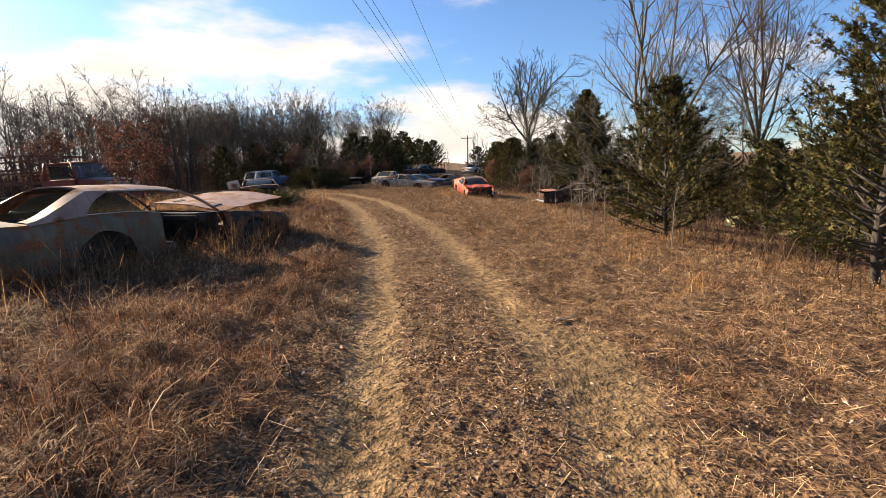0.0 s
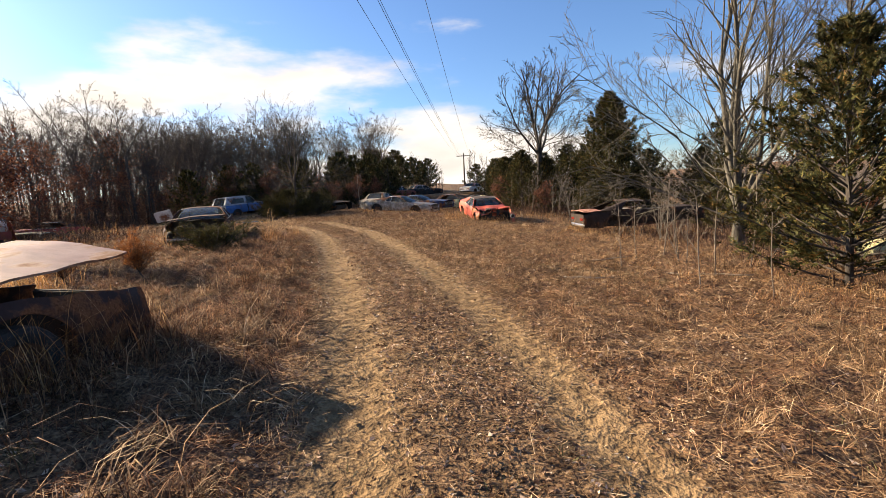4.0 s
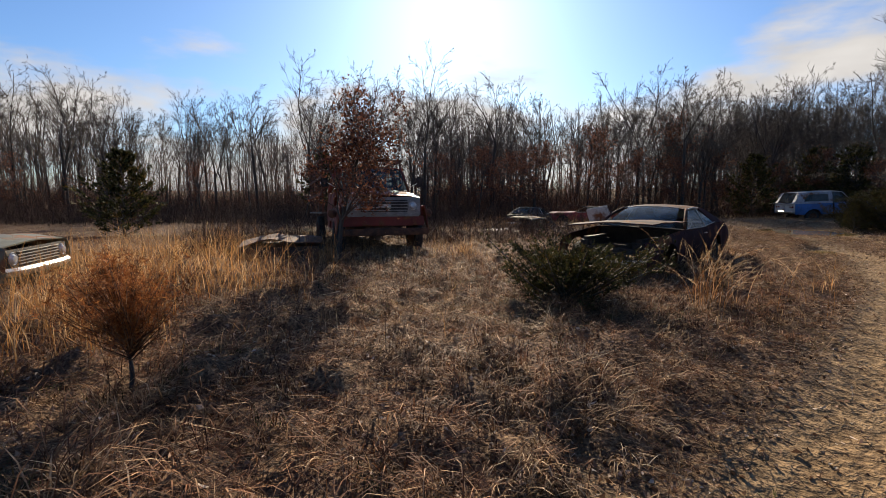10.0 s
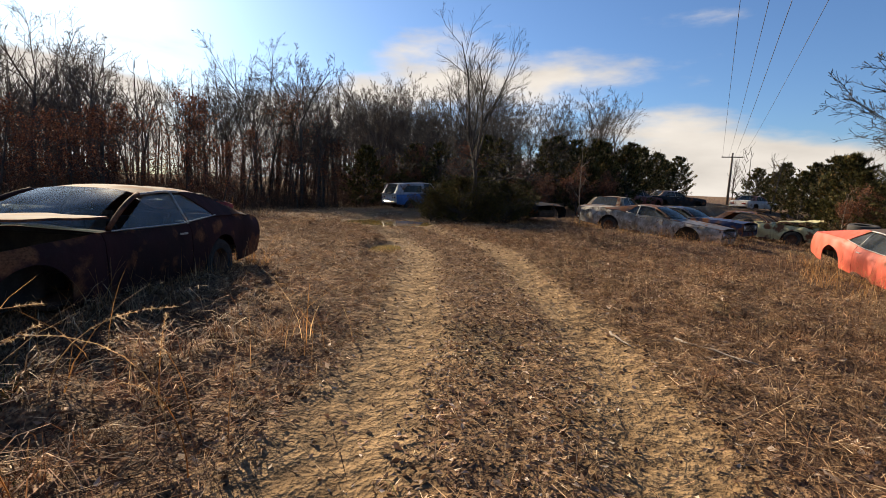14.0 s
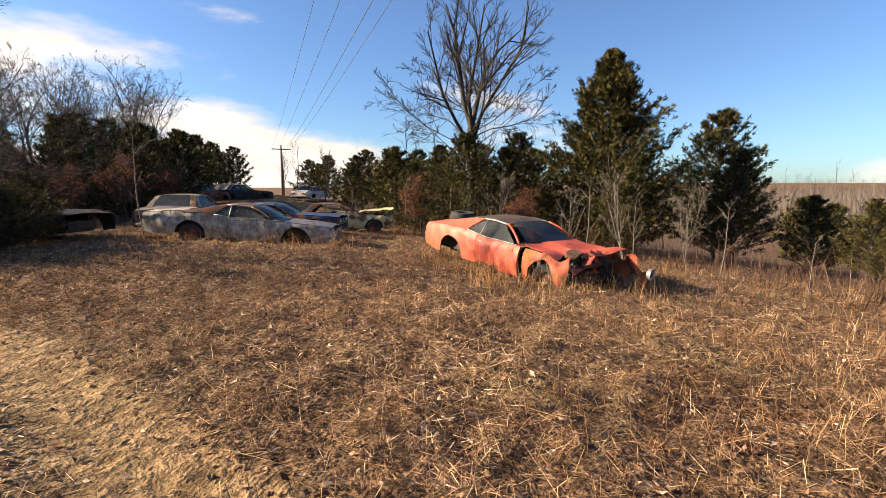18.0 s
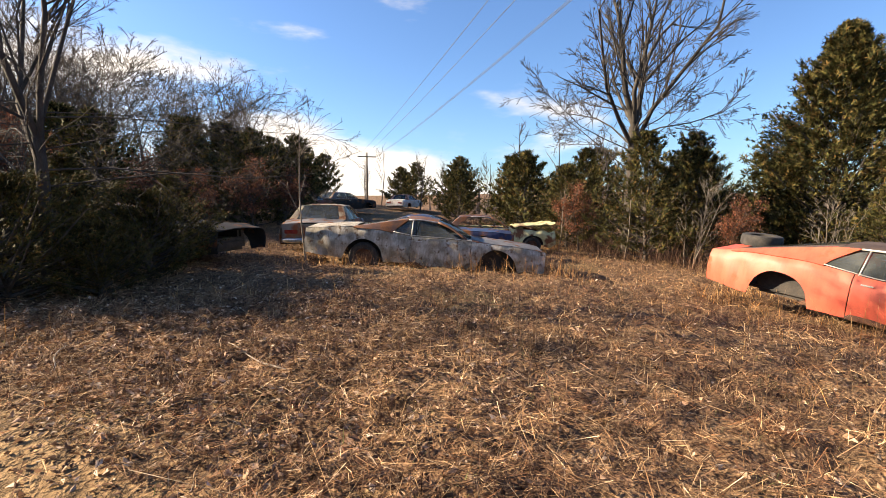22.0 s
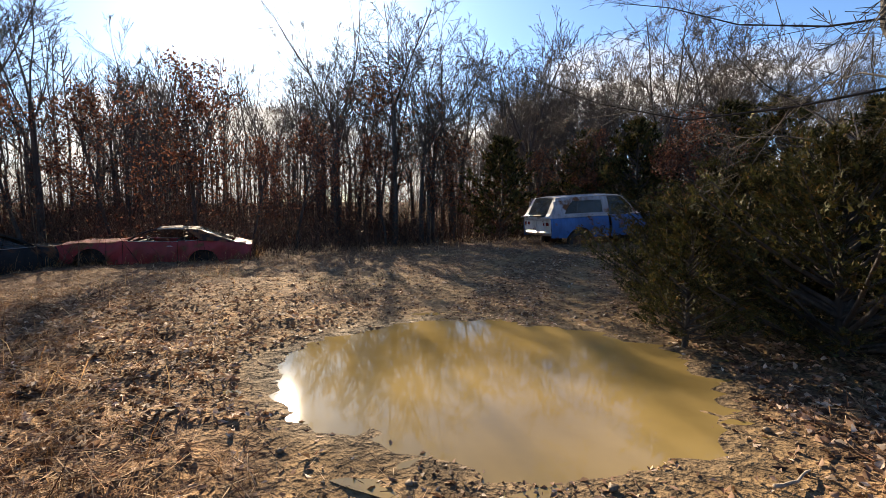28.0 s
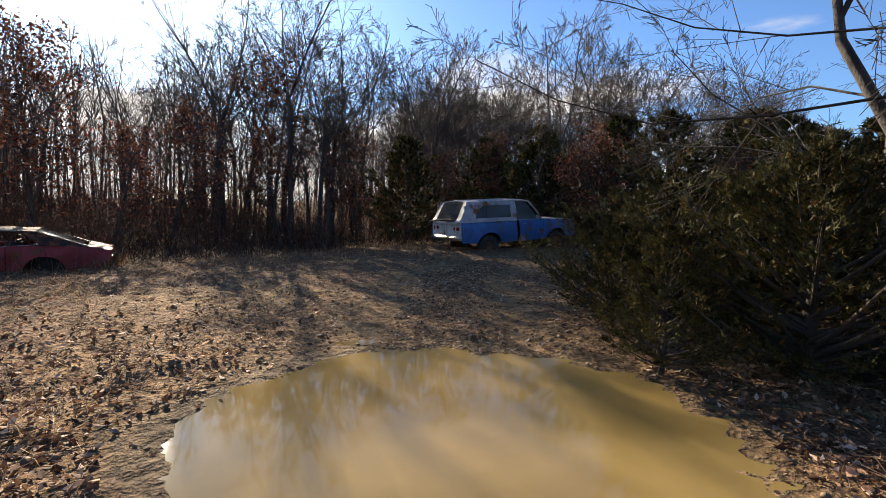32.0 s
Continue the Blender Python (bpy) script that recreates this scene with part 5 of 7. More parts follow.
    part("tail_panel", block("tail_panel", 0.04, rw_ * 2 - 0.02, rzz - c["rock"] - 0.10, M_PAINT[tail or body], (-xo + 0.06, 0, (rzz + c["rock"]) / 2 + 0.05), 0.015), t)
    for s in (-1, 1):
        part("taillight", block("taillight", 0.03, 0.34, 0.10, M["lamp_red"], (-xo + 0.035, s * (rw_ - 0.26), rzz - 0.20), 0.012), t)
    if bumpers:
        for name2, x, s2, w in (("front_bumper", xo + 0.02, 1, fw), ("rear_bumper", -xo - 0.01, -1, rw_)):
            if name2 in missing:
                continue
            part(name2, sheet(name2, [[(x + s2 * (0.05 * math.sin(math.pi * j / 3) - 0.10 * (y / w) ** 4), y, c["rock"] + 0.10 + 0.042 * j) for j in range(4)][::s2] for y in np.linspace(-w * 1.04, w * 1.04, 13)], M["chrome"], 0.012), t)
    for i, (a, s) in enumerate(((axf, 1), (axf, -1), (axr, 1), (axr, -1))):
        k = wheels[i]
        if k != "-":
            wheel(t, xo - a, s * (float(curve(c["half"], a)) - 0.15), c["r"] if k == "r" else c["r"] * 0.7, c["r"], k == "r", rim)
    return t


M_PAINT = dict(
    tan=paint("faded_tan_paint", (0.13, 0.108, 0.07), (0.085, 0.068, 0.046), 0.28, grain=1.8), brown=paint("rusty_brown_paint", (0.13, 0.07, 0.05), (0.075, 0.04, 0.03), 0.45, grain=1.6),
    hood_tan=paint("bleached_hood_paint", (0.33, 0.215, 0.16), (0.25, 0.145, 0.105), 0.3), maroon=paint("dull_maroon_paint", (0.045, 0.016, 0.017), (0.028, 0.013, 0.013), 0.2, 0.85),
    orange=paint("faded_orange_paint", (0.58, 0.108, 0.066), (0.50, 0.092, 0.055), 0.05, 0.5), orange_rust=paint("rusted_orange_paint", (0.54, 0.125, 0.065), (0.42, 0.10, 0.05), 0.28, 0.6, (0.26, 0.11, 0.045)),
    dark_umber=paint("dark_rusted_paint", (0.055, 0.028, 0.022), (0.035, 0.02, 0.016), 0.35, grain=1.6), hardtop=paint("grey_hardtop_paint", (0.40, 0.39, 0.41), (0.28, 0.27, 0.28), 0.15), vinyl=M["vinyl"], silver=paint("lichen_grey_paint", (0.46, 0.425, 0.36), (0.22, 0.19, 0.14), 0.12, 0.6, (0.13, 0.085, 0.055), grain=3.0), grey_dark=paint("dark_grey_primer", (0.16, 0.155, 0.15), (0.08, 0.078, 0.075), 0.3),
    yellow=paint("pale_yellow_paint", (0.62, 0.58, 0.30), (0.50, 0.46, 0.24), 0.3), navy=paint("dark_blue_paint", (0.03, 0.04, 0.09), (0.02, 0.025, 0.05), 0.25, 0.35), blue=paint("bright_blue_paint", (0.04, 0.14, 0.34), (0.032, 0.10, 0.24), 0.12, 0.4),
    deep_brown=paint("deep_brown_paint", (0.048, 0.034, 0.027), (0.03, 0.022, 0.018), 0.06, 0.8),
    white=paint("chalky_white_paint", (0.66, 0.64, 0.60), (0.48, 0.46, 0.43), 0.15), green=paint("dark_green_paint", (0.035, 0.045, 0.036), (0.06, 0.065, 0.055), 0.35), black=paint("flat_black_paint", (0.022, 0.022, 0.024), (0.035, 0.034, 0.033), 0.15, 0.75),
    crimson=paint("worn_crimson_paint", (0.36, 0.035, 0.035), (0.24, 0.03, 0.026), 0.2),
    red=paint("dull_red_paint", (0.21, 0.035, 0.025), (0.12, 0.024, 0.02), 0.3), cream=paint("cream_paint", (0.42, 0.34, 0.22), (0.30, 0.23, 0.15), 0.4), salmon=paint("faded_salmon_paint", (0.46, 0.22, 0.16), (0.34, 0.15, 0.11), 0.4), olive=paint("olive_paint", (0.17, 0.17, 0.11), (0.11, 0.11, 0.08), 0.3))


def set_at(x, y, z, dx, dy, pitch=0.0, lean=0.0):
    return pose(x, y, z, 0, 0, math.degrees(math.atan2(dy, dx))) @ pose(0, 0, 0, lean, pitch, 0)


def heading(x, y, dx, dy, dz=0.0, pitch=0.0, lean=0.0):
    """A car's pose: its middle and the way that its nose points."""
    return on_ground(x, y, math.degrees(math.atan2(dy, dx)), dz, pitch, lean)


# Fenders get darker paint: the shade they stand in is put into it.
wreck_car = car("wrecked_coupe", "tan rusty coupe with sprung hood and missing door", set_at(-5.265, 8.45, 0.04, 0.33, 0.944, 2.5), TAN, "tan", "hood_tan", hood="hood_tan", fender="dark_umber", seed=2, missing=("door_r", "rear_window", "side_r", "windshield", "front_bumper"), hood_up=(10, 0.08, -0.05, 0.0, 5), wheels="rr--", dent=0.02)
maroon_car = car("wrecked_coupe", "dark maroon coupe with a half-open hood", set_at(-8.67, 22.75, -0.02, 0.335, -0.94), MUSCLE, "maroon", "maroon", seed=3, hood="maroon", pane="pale_glass", missing=("grille", "front_bumper"), hood_up=(6, 0.10, -0.05, 0.05, 3), wheels="-rrr", dent=0.012)
orange_car = car("orange_coupe", "faded orange fastback coupe with a smashed front end", set_at(2.18, 32.70, -0.40, 0.16, -0.987, 5.5), FASTBACK, "orange", "vinyl", fender="orange_rust", hood="orange_rust", seed=4, missing=("grille", "front_bumper", "hood"), wheels="rr--", dent=0.012, crumple=1.0, fender_gap=0.13)
car("grey_coupe", "lichen-stained grey coupe sunk in the grass", set_at(-3.0, 39.3, -0.15, 0.925, -0.379, 4.5), LONG, "silver", "brown", seed=5, hood="grey_dark", missing=("front_bumper",), wheels="--rr", dent=0.015)
car("yellow_coupe", "pale yellow wreck with crushed roof and open hood", heading(1.2, 44.8, 0.93, -0.36, -0.18), SEDAN, "yellow", "brown", seed=6, missing=("grille", "front_bumper", "windshield", "side_r", "side_l"), hood_up=(9, 0.06, 0.1, 0), wheels="rrrr", dent=0.03, crumple=0.4)
car("blue_coupe", "dark blue coupe parked behind the grey car", heading(-1.7, 42.7, 0.9, -0.42, -0.28), COUPE, "navy", "navy", seed=7, missing=("front_bumper",), wheels="----")
car("old_sedan", "blue and orange sedan with a faded roof", heading(-4.7, 43.9, 0.3, 0.95, -0.15), SEDAN, "grey_dark", "cream", door="orange_rust", fender="navy", seed=8, wheels="----")
car("old_sedan", "dark stripped sedan half hidden by cedars", heading(-9.0, 41.6, 0.82, -0.57, -0.08), SEDAN, "black", "dark_umber", seed=9, missing=("side_r", "side_l", "front_bumper", "grille", "windshield"), wheels="----", dent=0.03)
blue_truck = car("blue_truck", "bright blue sport utility truck with a white hardtop", set_at(-16.79, 46.75, -0.06, 0.509, 0.861, -3.0), TRUCKLET, "blue", "hardtop", hood="hardtop", seed=10, wheels="rrrr", dent=0.008, door_open=7, lid="blue", tail="white", rim="rust", category="truck")
car("red_coupe", "dull red stripped coupe at the edge of the wood", set_at(-25.2, 36.16, -0.62, -0.45, -0.892, -2), MUSCLE, "crimson", "dark_umber", seed=11, missing=("windshield", "grille", "front_bumper", "rear_bumper", "side_l", "side_r"), wheels="----", dent=0.03)
car("black_coupe", "flat black coupe at the edge of the wood", set_at(-25.45, 32.2, -0.66, -0.58, 0.814), MUSCLE, "black", "black", seed=12, missing=("front_bumper", "grille"), wheels="----", crumple=0.5)
# Tail panel is dark brown to stand in for the shaded open trunk.
car("old_sedan", "salmon and cream car with a raised trunk lid", set_at(7.95, 26.12, -0.66, 0.999, 0.04, -2.0), COUPE, "deep_brown", "deep_brown", lid="salmon", tail="deep_brown", seed=13, wheels="----", lid_up=9, missing=("rear_window", "side_l", "side_r"), dent=0.02)
car("olive_sedan", "pale olive car at the grassy edge of the clearing", set_at(-11.55, 9.79, -0.1, 0.232, 0.973, -1), SEDAN, "olive", "white", seed=14, wheels="----", dent=0.02)
car("old_sedan", "dark car lying low in the brush", heading(-17.2, 25.5, 0.3, -1.0, -0.92), SEDAN, "dark_umber", "deep_brown", seed=15, wheels="----", dent=0.03, missing=("windshield", "side_l", "side_r", "front_bumper"))
car("old_sedan", "pale green car among the cedars on the slope", set_at(14.3, 18.8, -1.75, 0.65, -0.76), SEDAN, "yellow", "white", seed=16, wheels="----", dent=0.02)
car("old_sedan", "rusty red car by the road up the hill", heading(-4.4, 58.0, 0.5, 0.85, 0.0), SEDAN, "red", "brown", seed=17, wheels="----")
car("old_sedan", "dark car by the road up the hill", heading(-1.9, 61.0, 0.8, 0.5, 0.0), SEDAN, "black", "grey_dark", seed=18, wheels="----")
car("old_sedan", "pale car far up the hill road", heading(5.0, 70.0, 0.6, 0.8, 0.0), SEDAN, "white", "salmon", seed=19, wheels="----")

car("old_sedan", "dark rusted wreck with open sides in the brush", heading(-18.3, 7.1, 0.53, 0.85, -0.1), SEDAN, "dark_umber", "black", seed=20, missing=("side_l", "side_r", "windshield", "front_bumper", "grille"), hood_up=(14, 0.1, 0.0, 0.0, 4), wheels="----", dent=0.03)

# the blue truck's hardtop: framed windows, tailgate, roof rack
def hardtop_strip(name, u0, u1, q0, q1, s):
    pt = lambda u, q: (TRUCKLET["L"] / 2 - u, s * (0.93 - 0.13 * q), 1.13 + 0.60 * q)
    g = [[pt(u, q) for q in np.linspace(q0, q1, 4)] for u in np.linspace(u0, u1, 6)]
    part(name, sheet(name, [r[::-1] for r in g] if s < 0 else g, M_PAINT["hardtop"], 0.02), blue_truck, "weathered white hardtop panel")


for s in (-1, 1):
    hardtop_strip("lower_panel", 2.45, 4.36, 0.0, 0.20, s)
    hardtop_strip("upper_panel", 2.45, 4.22, 0.84, 1.02, s)
    hardtop_strip("centre_post", 2.42, 2.64, 0.20, 0.84, s)
    hardtop_strip("rear_post", 3.98, 4.30, 0.20, 0.84, s)
    part("mirror", block("mirror", 0.05, 0.17, 0.12, M["trim"], (TRUCKLET["L"] / 2 - 1.75, s * 1.08, 1.22), 0.02), blue_truck)
for y in (-0.62, 0.0, 0.62):
    part("tailgate_bar", block("tailgate_bar", 0.03, 0.06, 0.5, M_PAINT["white"], (-TRUCKLET["L"] / 2 + 0.02, y, 0.86), 0.01), blue_truck)
part("tailgate_trim", block("tailgate_trim", 0.03, 1.5, 0.07, M["trim"], (-TRUCKLET["L"] / 2 + 0.015, 0, 1.08), 0.01), blue_truck)
part("licence_plate", block("licence_plate", 0.012, 0.3, 0.15, M_PAINT["white"], (-TRUCKLET["L"] / 2 - 0.005, 0.25, 0.72), 0.01), blue_truck)

# a low stripped body shell in the shade beside the flatbed truck
shell = thing("body_shell", "dark rusted car body shell lying low beside the truck", "wreck", on_ground(-12.5, 15.9, 75, -0.06))
part("tub", block("tub", 1.7, 1.25, 0.34, M["dark"], (0, 0, 0.2), 0.08), shell)
g = np.linspace(-1, 1, 9)
A, B = np.meshgrid(g, g, indexing="ij")
part("lid", sheet("lid", np.stack([A * 0.8, -B * 0.66, 0.40 + 0.10 * (1 - A * A) + 0.04 * np.sin(5 * A + 3 * B)], -1), M["rust"], 0.02), shell, "bent rusty lid")
for x, y in ((-0.6, 0.66), (0.65, 0.66), (-0.6, -0.66), (0.65, -0.66)):
    part("hub", lathe("hub", [(0.001, 0.04), (0.09, 0.04), (0.16, 0.02), (0.18, -0.05), (0.001, -0.06)], M["rust"], 14), shell).matrix_local = pose(x, y, 0.2)

# loose pieces on the nearest wrecks
part("side_panel", block("door_mirror", 0.05, 0.52, 0.36, M_PAINT["white"], (0.20, -1.12, 1.08), 0.03, (12, 14, 0)), maroon_car, "bent white panel standing out from the side")
part("panel_bracket", tube("panel_bracket", [(0.22, -0.86, 0.86), (0.2, -1.0, 0.98)], 0.014, M["trim"], 5), maroon_car)
part("bare_front_frame", tube("bare_front_frame", [(2.30, -0.75, 0.42), (2.42, -0.3, 0.40), (2.42, 0.3, 0.40), (2.30, 0.78, 0.44)], 0.035, M["trim"], 6), maroon_car, "bent pale bar across the open front")
wreck_hood = [o for o in wreck_car.children if o.name.startswith("hood")][0]
for y in (0.45, -0.45):
    part("hood_vent", block("hood_vent", 0.22, 0.13, 0.03, M["dark"], (TAN["L"] / 2 - 1.75, y, float(curve(TAN["top"], 1.75)) + 0.028), 0.006), wreck_hood, "dark square vent")
g = np.linspace(0, 1, 12)
A, B = np.meshgrid(g, np.linspace(-0.75, 0.8, 12), indexing="ij")
P = np.stack([0.84 + 1.35 * A, B, 0.93 - 0.06 * A + 0.07 * np.sin(7 * A + 2.5 * B) * A + 0.05 * np.sin(12 * A - 5 * B) * A - 0.22 * A * (B < -0.2)], -1)
part("torn_hood", sheet("torn_hood", P[:, ::-1], M_PAINT["orange"], 0.012), orange_car, "buckled orange hood folded over the engine")
part("headlight_bezel", lathe("headlight_bezel", [(0.06, -0.05), (0.105, -0.04), (0.115, 0.03), (0.10, 0.035), (0.085, 0.0)], M["trim"], 18, "x"), orange_car).matrix_local = pose(2.82, 0.70, 0.60, 0, 0, 8)
part("headlight", lathe("headlight", [(0.001, 0.03), (0.05, 0.024), (0.085, 0.0), (0.08, -0.05)], M["dark"], 18, "x"), orange_car, "empty dark headlight socket").matrix_local = pose(2.81, 0.70, 0.60, 0, 0, 8)
part("radiator_support", block("radiator_support", 0.05, 1.3, 0.06, M["rust"], (2.15, 0.05, 0.72), 0.012, (0, 0, 6)), orange_car)
part("engine_block", block("engine_block", 0.6, 0.5, 0.42, M["dark"], (1.55, 0.0, 0.62), 0.07), orange_car)
part("air_cleaner", lathe("air_cleaner", [(0.001, 0.1), (0.15, 0.1), (0.17, 0.08), (0.17, 0.02), (0.14, 0.0)], M["rust"], 18, "z"), orange_car).matrix_local = pose(1.75, -0.25, 0.78, 14, 10, 0)
spare = thing("tyre", "worn black tyre lying on the orange car", "tyre", orange_car.matrix_world @ pose(-2.15, 0.05, 1.05))
part("carcass", lathe("carcass", [(0.20, -0.09), (0.27, -0.105), (0.31, -0.09), (0.325, -0.05), (0.325, 0.05), (0.31, 0.09), (0.27, 0.105), (0.20, 0.09), (0.22, 0.0), (0.20, -0.09)], M["rubber"], 26, "z"), spare)
cr = np.random.default_rng(33)
for i in range(9):
    n = 7
    g = np.linspace(-0.5, 0.5, n)
    A, B = np.meshgrid(g, g, indexing="ij")
    w, h, a = cr.uniform(0.25, 0.6), cr.uniform(0.18, 0.42), cr.uniform(0, 6.28)
    P = np.stack([A * w * math.cos(a) + 0.09 * np.sin(9 * B + i), A * w * math.sin(a) + 0.09 * np.sin(8 * A + 2 * i), B * h + 0.08 * np.sin(11 * A + 7 * B + i)], -1)
    P += np.array([cr.uniform(1.75, 2.3), cr.uniform(-0.72, 0.55), cr.uniform(0.38, 0.78)])
    part("crushed_sheet", sheet("crushed_sheet", P, M["dark"] if i % 3 else M_PAINT["orange_rust"], 0.008), orange_car, "torn and crushed sheet metal")
for i in range(7):
    p = np.array([cr.uniform(1.8, 2.35), cr.uniform(-0.7, 0.7), cr.uniform(0.45, 0.8)])
    part("hanging_wire", tube("hanging_wire", [p, p + cr.normal(0, 0.12, 3), p + cr.normal(0, 0.14, 3) - (0, 0, 0.22), p + cr.normal(0, 0.1, 3) - (0, 0, 0.38)], 0.011, M["dark"], 5), orange_car)

# ---- the flatbed truck ----
def big_truck(at):
    t = thing("flatbed_truck", "rusty red flatbed truck with a wide grille and stake rack", "truck", at)
    R = M_PAINT["red"]
    cab = lambda *a, **k: part(*a, **k)
    # cab: x forward, front at 0
    def tub(name, pts, w0, w1, mat):
        """A lofted shell along x: (x, bottom, top)."""
        P = []
        for (x, zb, zt), w in zip(pts, np.linspace(w0, w1, len(pts))):
            P.append([(x, w, zb), (x, w, (zb + zt) / 2), (x, w * 0.97, zt - 0.05), (x, w * 0.6, zt), (x, 0, zt + 0.02), (x, -w * 0.6, zt), (x, -w * 0.97, zt - 0.05), (x, -w, (zb + zt) / 2), (x, -w, zb)])
        return part(name, sheet(name, np.array(P)[:, ::-1], mat, 0.02), t)
    tub("hood", [(0.0, 0.92, 1.36), (-0.3, 0.78, 1.45), (-1.05, 0.78, 1.52)], 0.86, 0.90, R)
    tub("cab_body", [(-1.05, 0.62, 1.52), (-1.5, 0.62, 1.53), (-2.35, 0.62, 1.53)], 0.97, 0.97, R)
    P = np.array([[(-1.32 + 0.05 * q, 0.72 * v, 2.10 + 0.05 * (1 - v * v)) if q == 0 else (-1.32 - 0.34 * q, 0.74 * v, 2.13 + 0.06 * (1 - v * v) - 0.01 * q) for v in np.linspace(1, -1, 7)] for q in range(4)])
    part("roof", sheet("roof", P, R, 0.04), t)
    w = np.array([[(-1.05 - 0.24 * f, (0.86 - 0.13 * f) * v, 1.54 + 0.55 * f) for v in np.linspace(1, -1, 7)] for f in np.linspace(0, 1, 4)])
    part("windshield", sheet("windshield", w, M["glass"], 0.006), t)
    for s in (-1, 1):
        part("windshield_pillar", tube("windshield_pillar", [(-1.04, s * 0.88, 1.5), (-1.30, s * 0.74, 2.12)], 0.035, R), t)
        part("rear_pillar", tube("rear_pillar", [(-2.32, s * 0.93, 1.5), (-2.30, s * 0.76, 2.12)], 0.06, R), t)
        part("front_fender", sheet("front_fender", [[(-0.02 - 0.12 * i, s * (0.96 + 0.10 * f), max(0.80 - 0.28 * f * (i < 2 or i > 9), 0.80 - 0.30 * f + 0.25 * f * math.sin(math.pi * i / 11)) + 0.35 * (1 - f)) for f in np.linspace(0, 1, 5)][::s] for i in range(12)], R, 0.02), t)
        part("headlight", lathe("headlight", [(0.001, 0.05), (0.06, 0.04), (0.088, 0.01), (0.10, 0.02), (0.108, 0.0), (0.10, -0.05)], M["lens"], 20, "x"), t).matrix_local = pose(0.04, s * 0.66, 1.14)
        part("mirror", block("mirror", 0.05, 0.15, 0.26, M["dark"], (-1.1, s * 1.18, 1.75), 0.02), t)
        part("mirror_arm", tube("mirror_arm", [(-1.15, s * 0.9, 1.6), (-1.1, s * 1.12, 1.72)], 0.012, M["trim"], 5), t)
        part("step_lamp", lathe("step_lamp", [(0.001, 0.06), (0.07, 0.04), (0.10, 0.0), (0.08, -0.06), (0.001, -0.08)], M["rust"], 14, "x"), t).matrix_local = pose(-0.25, s * 1.12, 0.98)
    part("rear_cab_wall", block("rear_cab_wall", 0.05, 1.8, 0.95, R, (-2.36, 0, 1.08), 0.02), t)
    part("rear_glass", block("rear_glass", 0.012, 1.2, 0.4, M["glass"], (-2.34, 0, 1.82), 0.0), t)
    frame_mat = plain("grey_grille_paint", [(0.20, 0.195, 0.185), (0.33, 0.32, 0.30)], 6, 0.6)
    g = part("grille_frame", block("grille_frame", 0.06, 1.7, 0.44, frame_mat, (0.0, 0, 1.12), 0.03), t)
    part("grille_opening", block("grille_opening", 0.03, 1.08, 0.26, M["dark"], (0.028, 0, 1.14), 0.01), g)
    for k in range(4):
        part("grille_bar", block("grille_bar", 0.03, 1.1, 0.028, frame_mat, (0.045, 0, 1.04 + 0.066 * k), 0.006), g)
    part("badge", sheet("badge", [[(0.068, 0.15 * math.sin(a) * q, 1.14 + 0.045 * math.cos(a) * q) for a in np.linspace(0, 2 * math.pi, 13)] for q in (0.05, 1)], M["trim"], 0.008), t, "plain oval badge")
    part("lower_panel", block("lower_panel", 0.05, 1.9, 0.22, R, (-0.03, 0, 0.80), 0.02), t)
    part("front_bumper", block("front_bumper", 0.10, 2.05, 0.16, M["rust"], (0.10, 0, 0.56), 0.03), t)
    part("chassis", block("chassis", 6.2, 0.85, 0.2, M["rust"], (-3.2, 0, 0.62), 0.02), t)
    part("dashboard", block("dashboard", 0.3, 1.6, 0.2, M["dark"], (-1.25, 0, 1.46), 0.05), t)
    part("bench_seat", block("bench_seat", 0.2, 1.5, 0.6, M["seat"], (-2.15, 0, 1.3), 0.06), t)
    for k in range(9):
        part("bed_plank", block("bed_plank", 3.9, 0.24, 0.05, M["timber"], (-4.5, -1.0 + 0.25 * k, 1.0), 0.01), t)
    for x in (-2.6, -3.5, -4.4, -5.3, -6.3):
        for s in (-1, 1):
            part("stake", block("stake", 0.05, 0.05, 1.4, M["rust"], (x, s * 1.08, 1.72), 0.008), t)
    for s in (-1, 1):
        for z in (1.5, 1.95, 2.42):
            part("rack_rail", block("rack_rail", 3.9, 0.03, 0.07, M["rust"], (-4.45, s * 1.11, z), 0.008), t)
    for z in (1.7, 2.1, 2.42):
        part("head_rail", block("head_rail", 0.04, 2.2, 0.07, M["rust"], (-2.57, 0, z), 0.008), t)
    for x in (-0.75, -4.9):
        for s in (-1, 1):
            wheel(t, x, s * 0.92, 0.44, 0.46, True, "rust")
    return t


big_truck(set_at(-11.94, 18.02, 0.08, 0.994, -0.106, -2.5))

# ---- power line ----
pole = thing("utility_pole", "weathered timber utility pole with a crossarm on the ridge", "utility pole", pose(4.9, 87, float(gz(4.9, 87))))
top = 6.75 - float(gz(4.9, 87))
part("post", tube("post", [(0, 0, -0.3), (0, 0, top / 2), (0, 0, top + 0.4)], [0.15, 0.13, 0.10], M["timber"], 10), pole)
part("crossarm", block("crossarm", 2.3, 0.11, 0.12, M["timber"], (0, -0.12, top - 0.1), 0.015), pole)
for x in (-1.05, -0.35, 0.35, 1.05):
    part("insulator", lathe("insulator", [(0.001, 0.14), (0.03, 0.13), (0.045, 0.08), (0.025, 0.05), (0.04, 0.02), (0.02, 0.0)], M["lens"], 10, "z"), pole).matrix_local = pose(x, -0.12, top - 0.04)
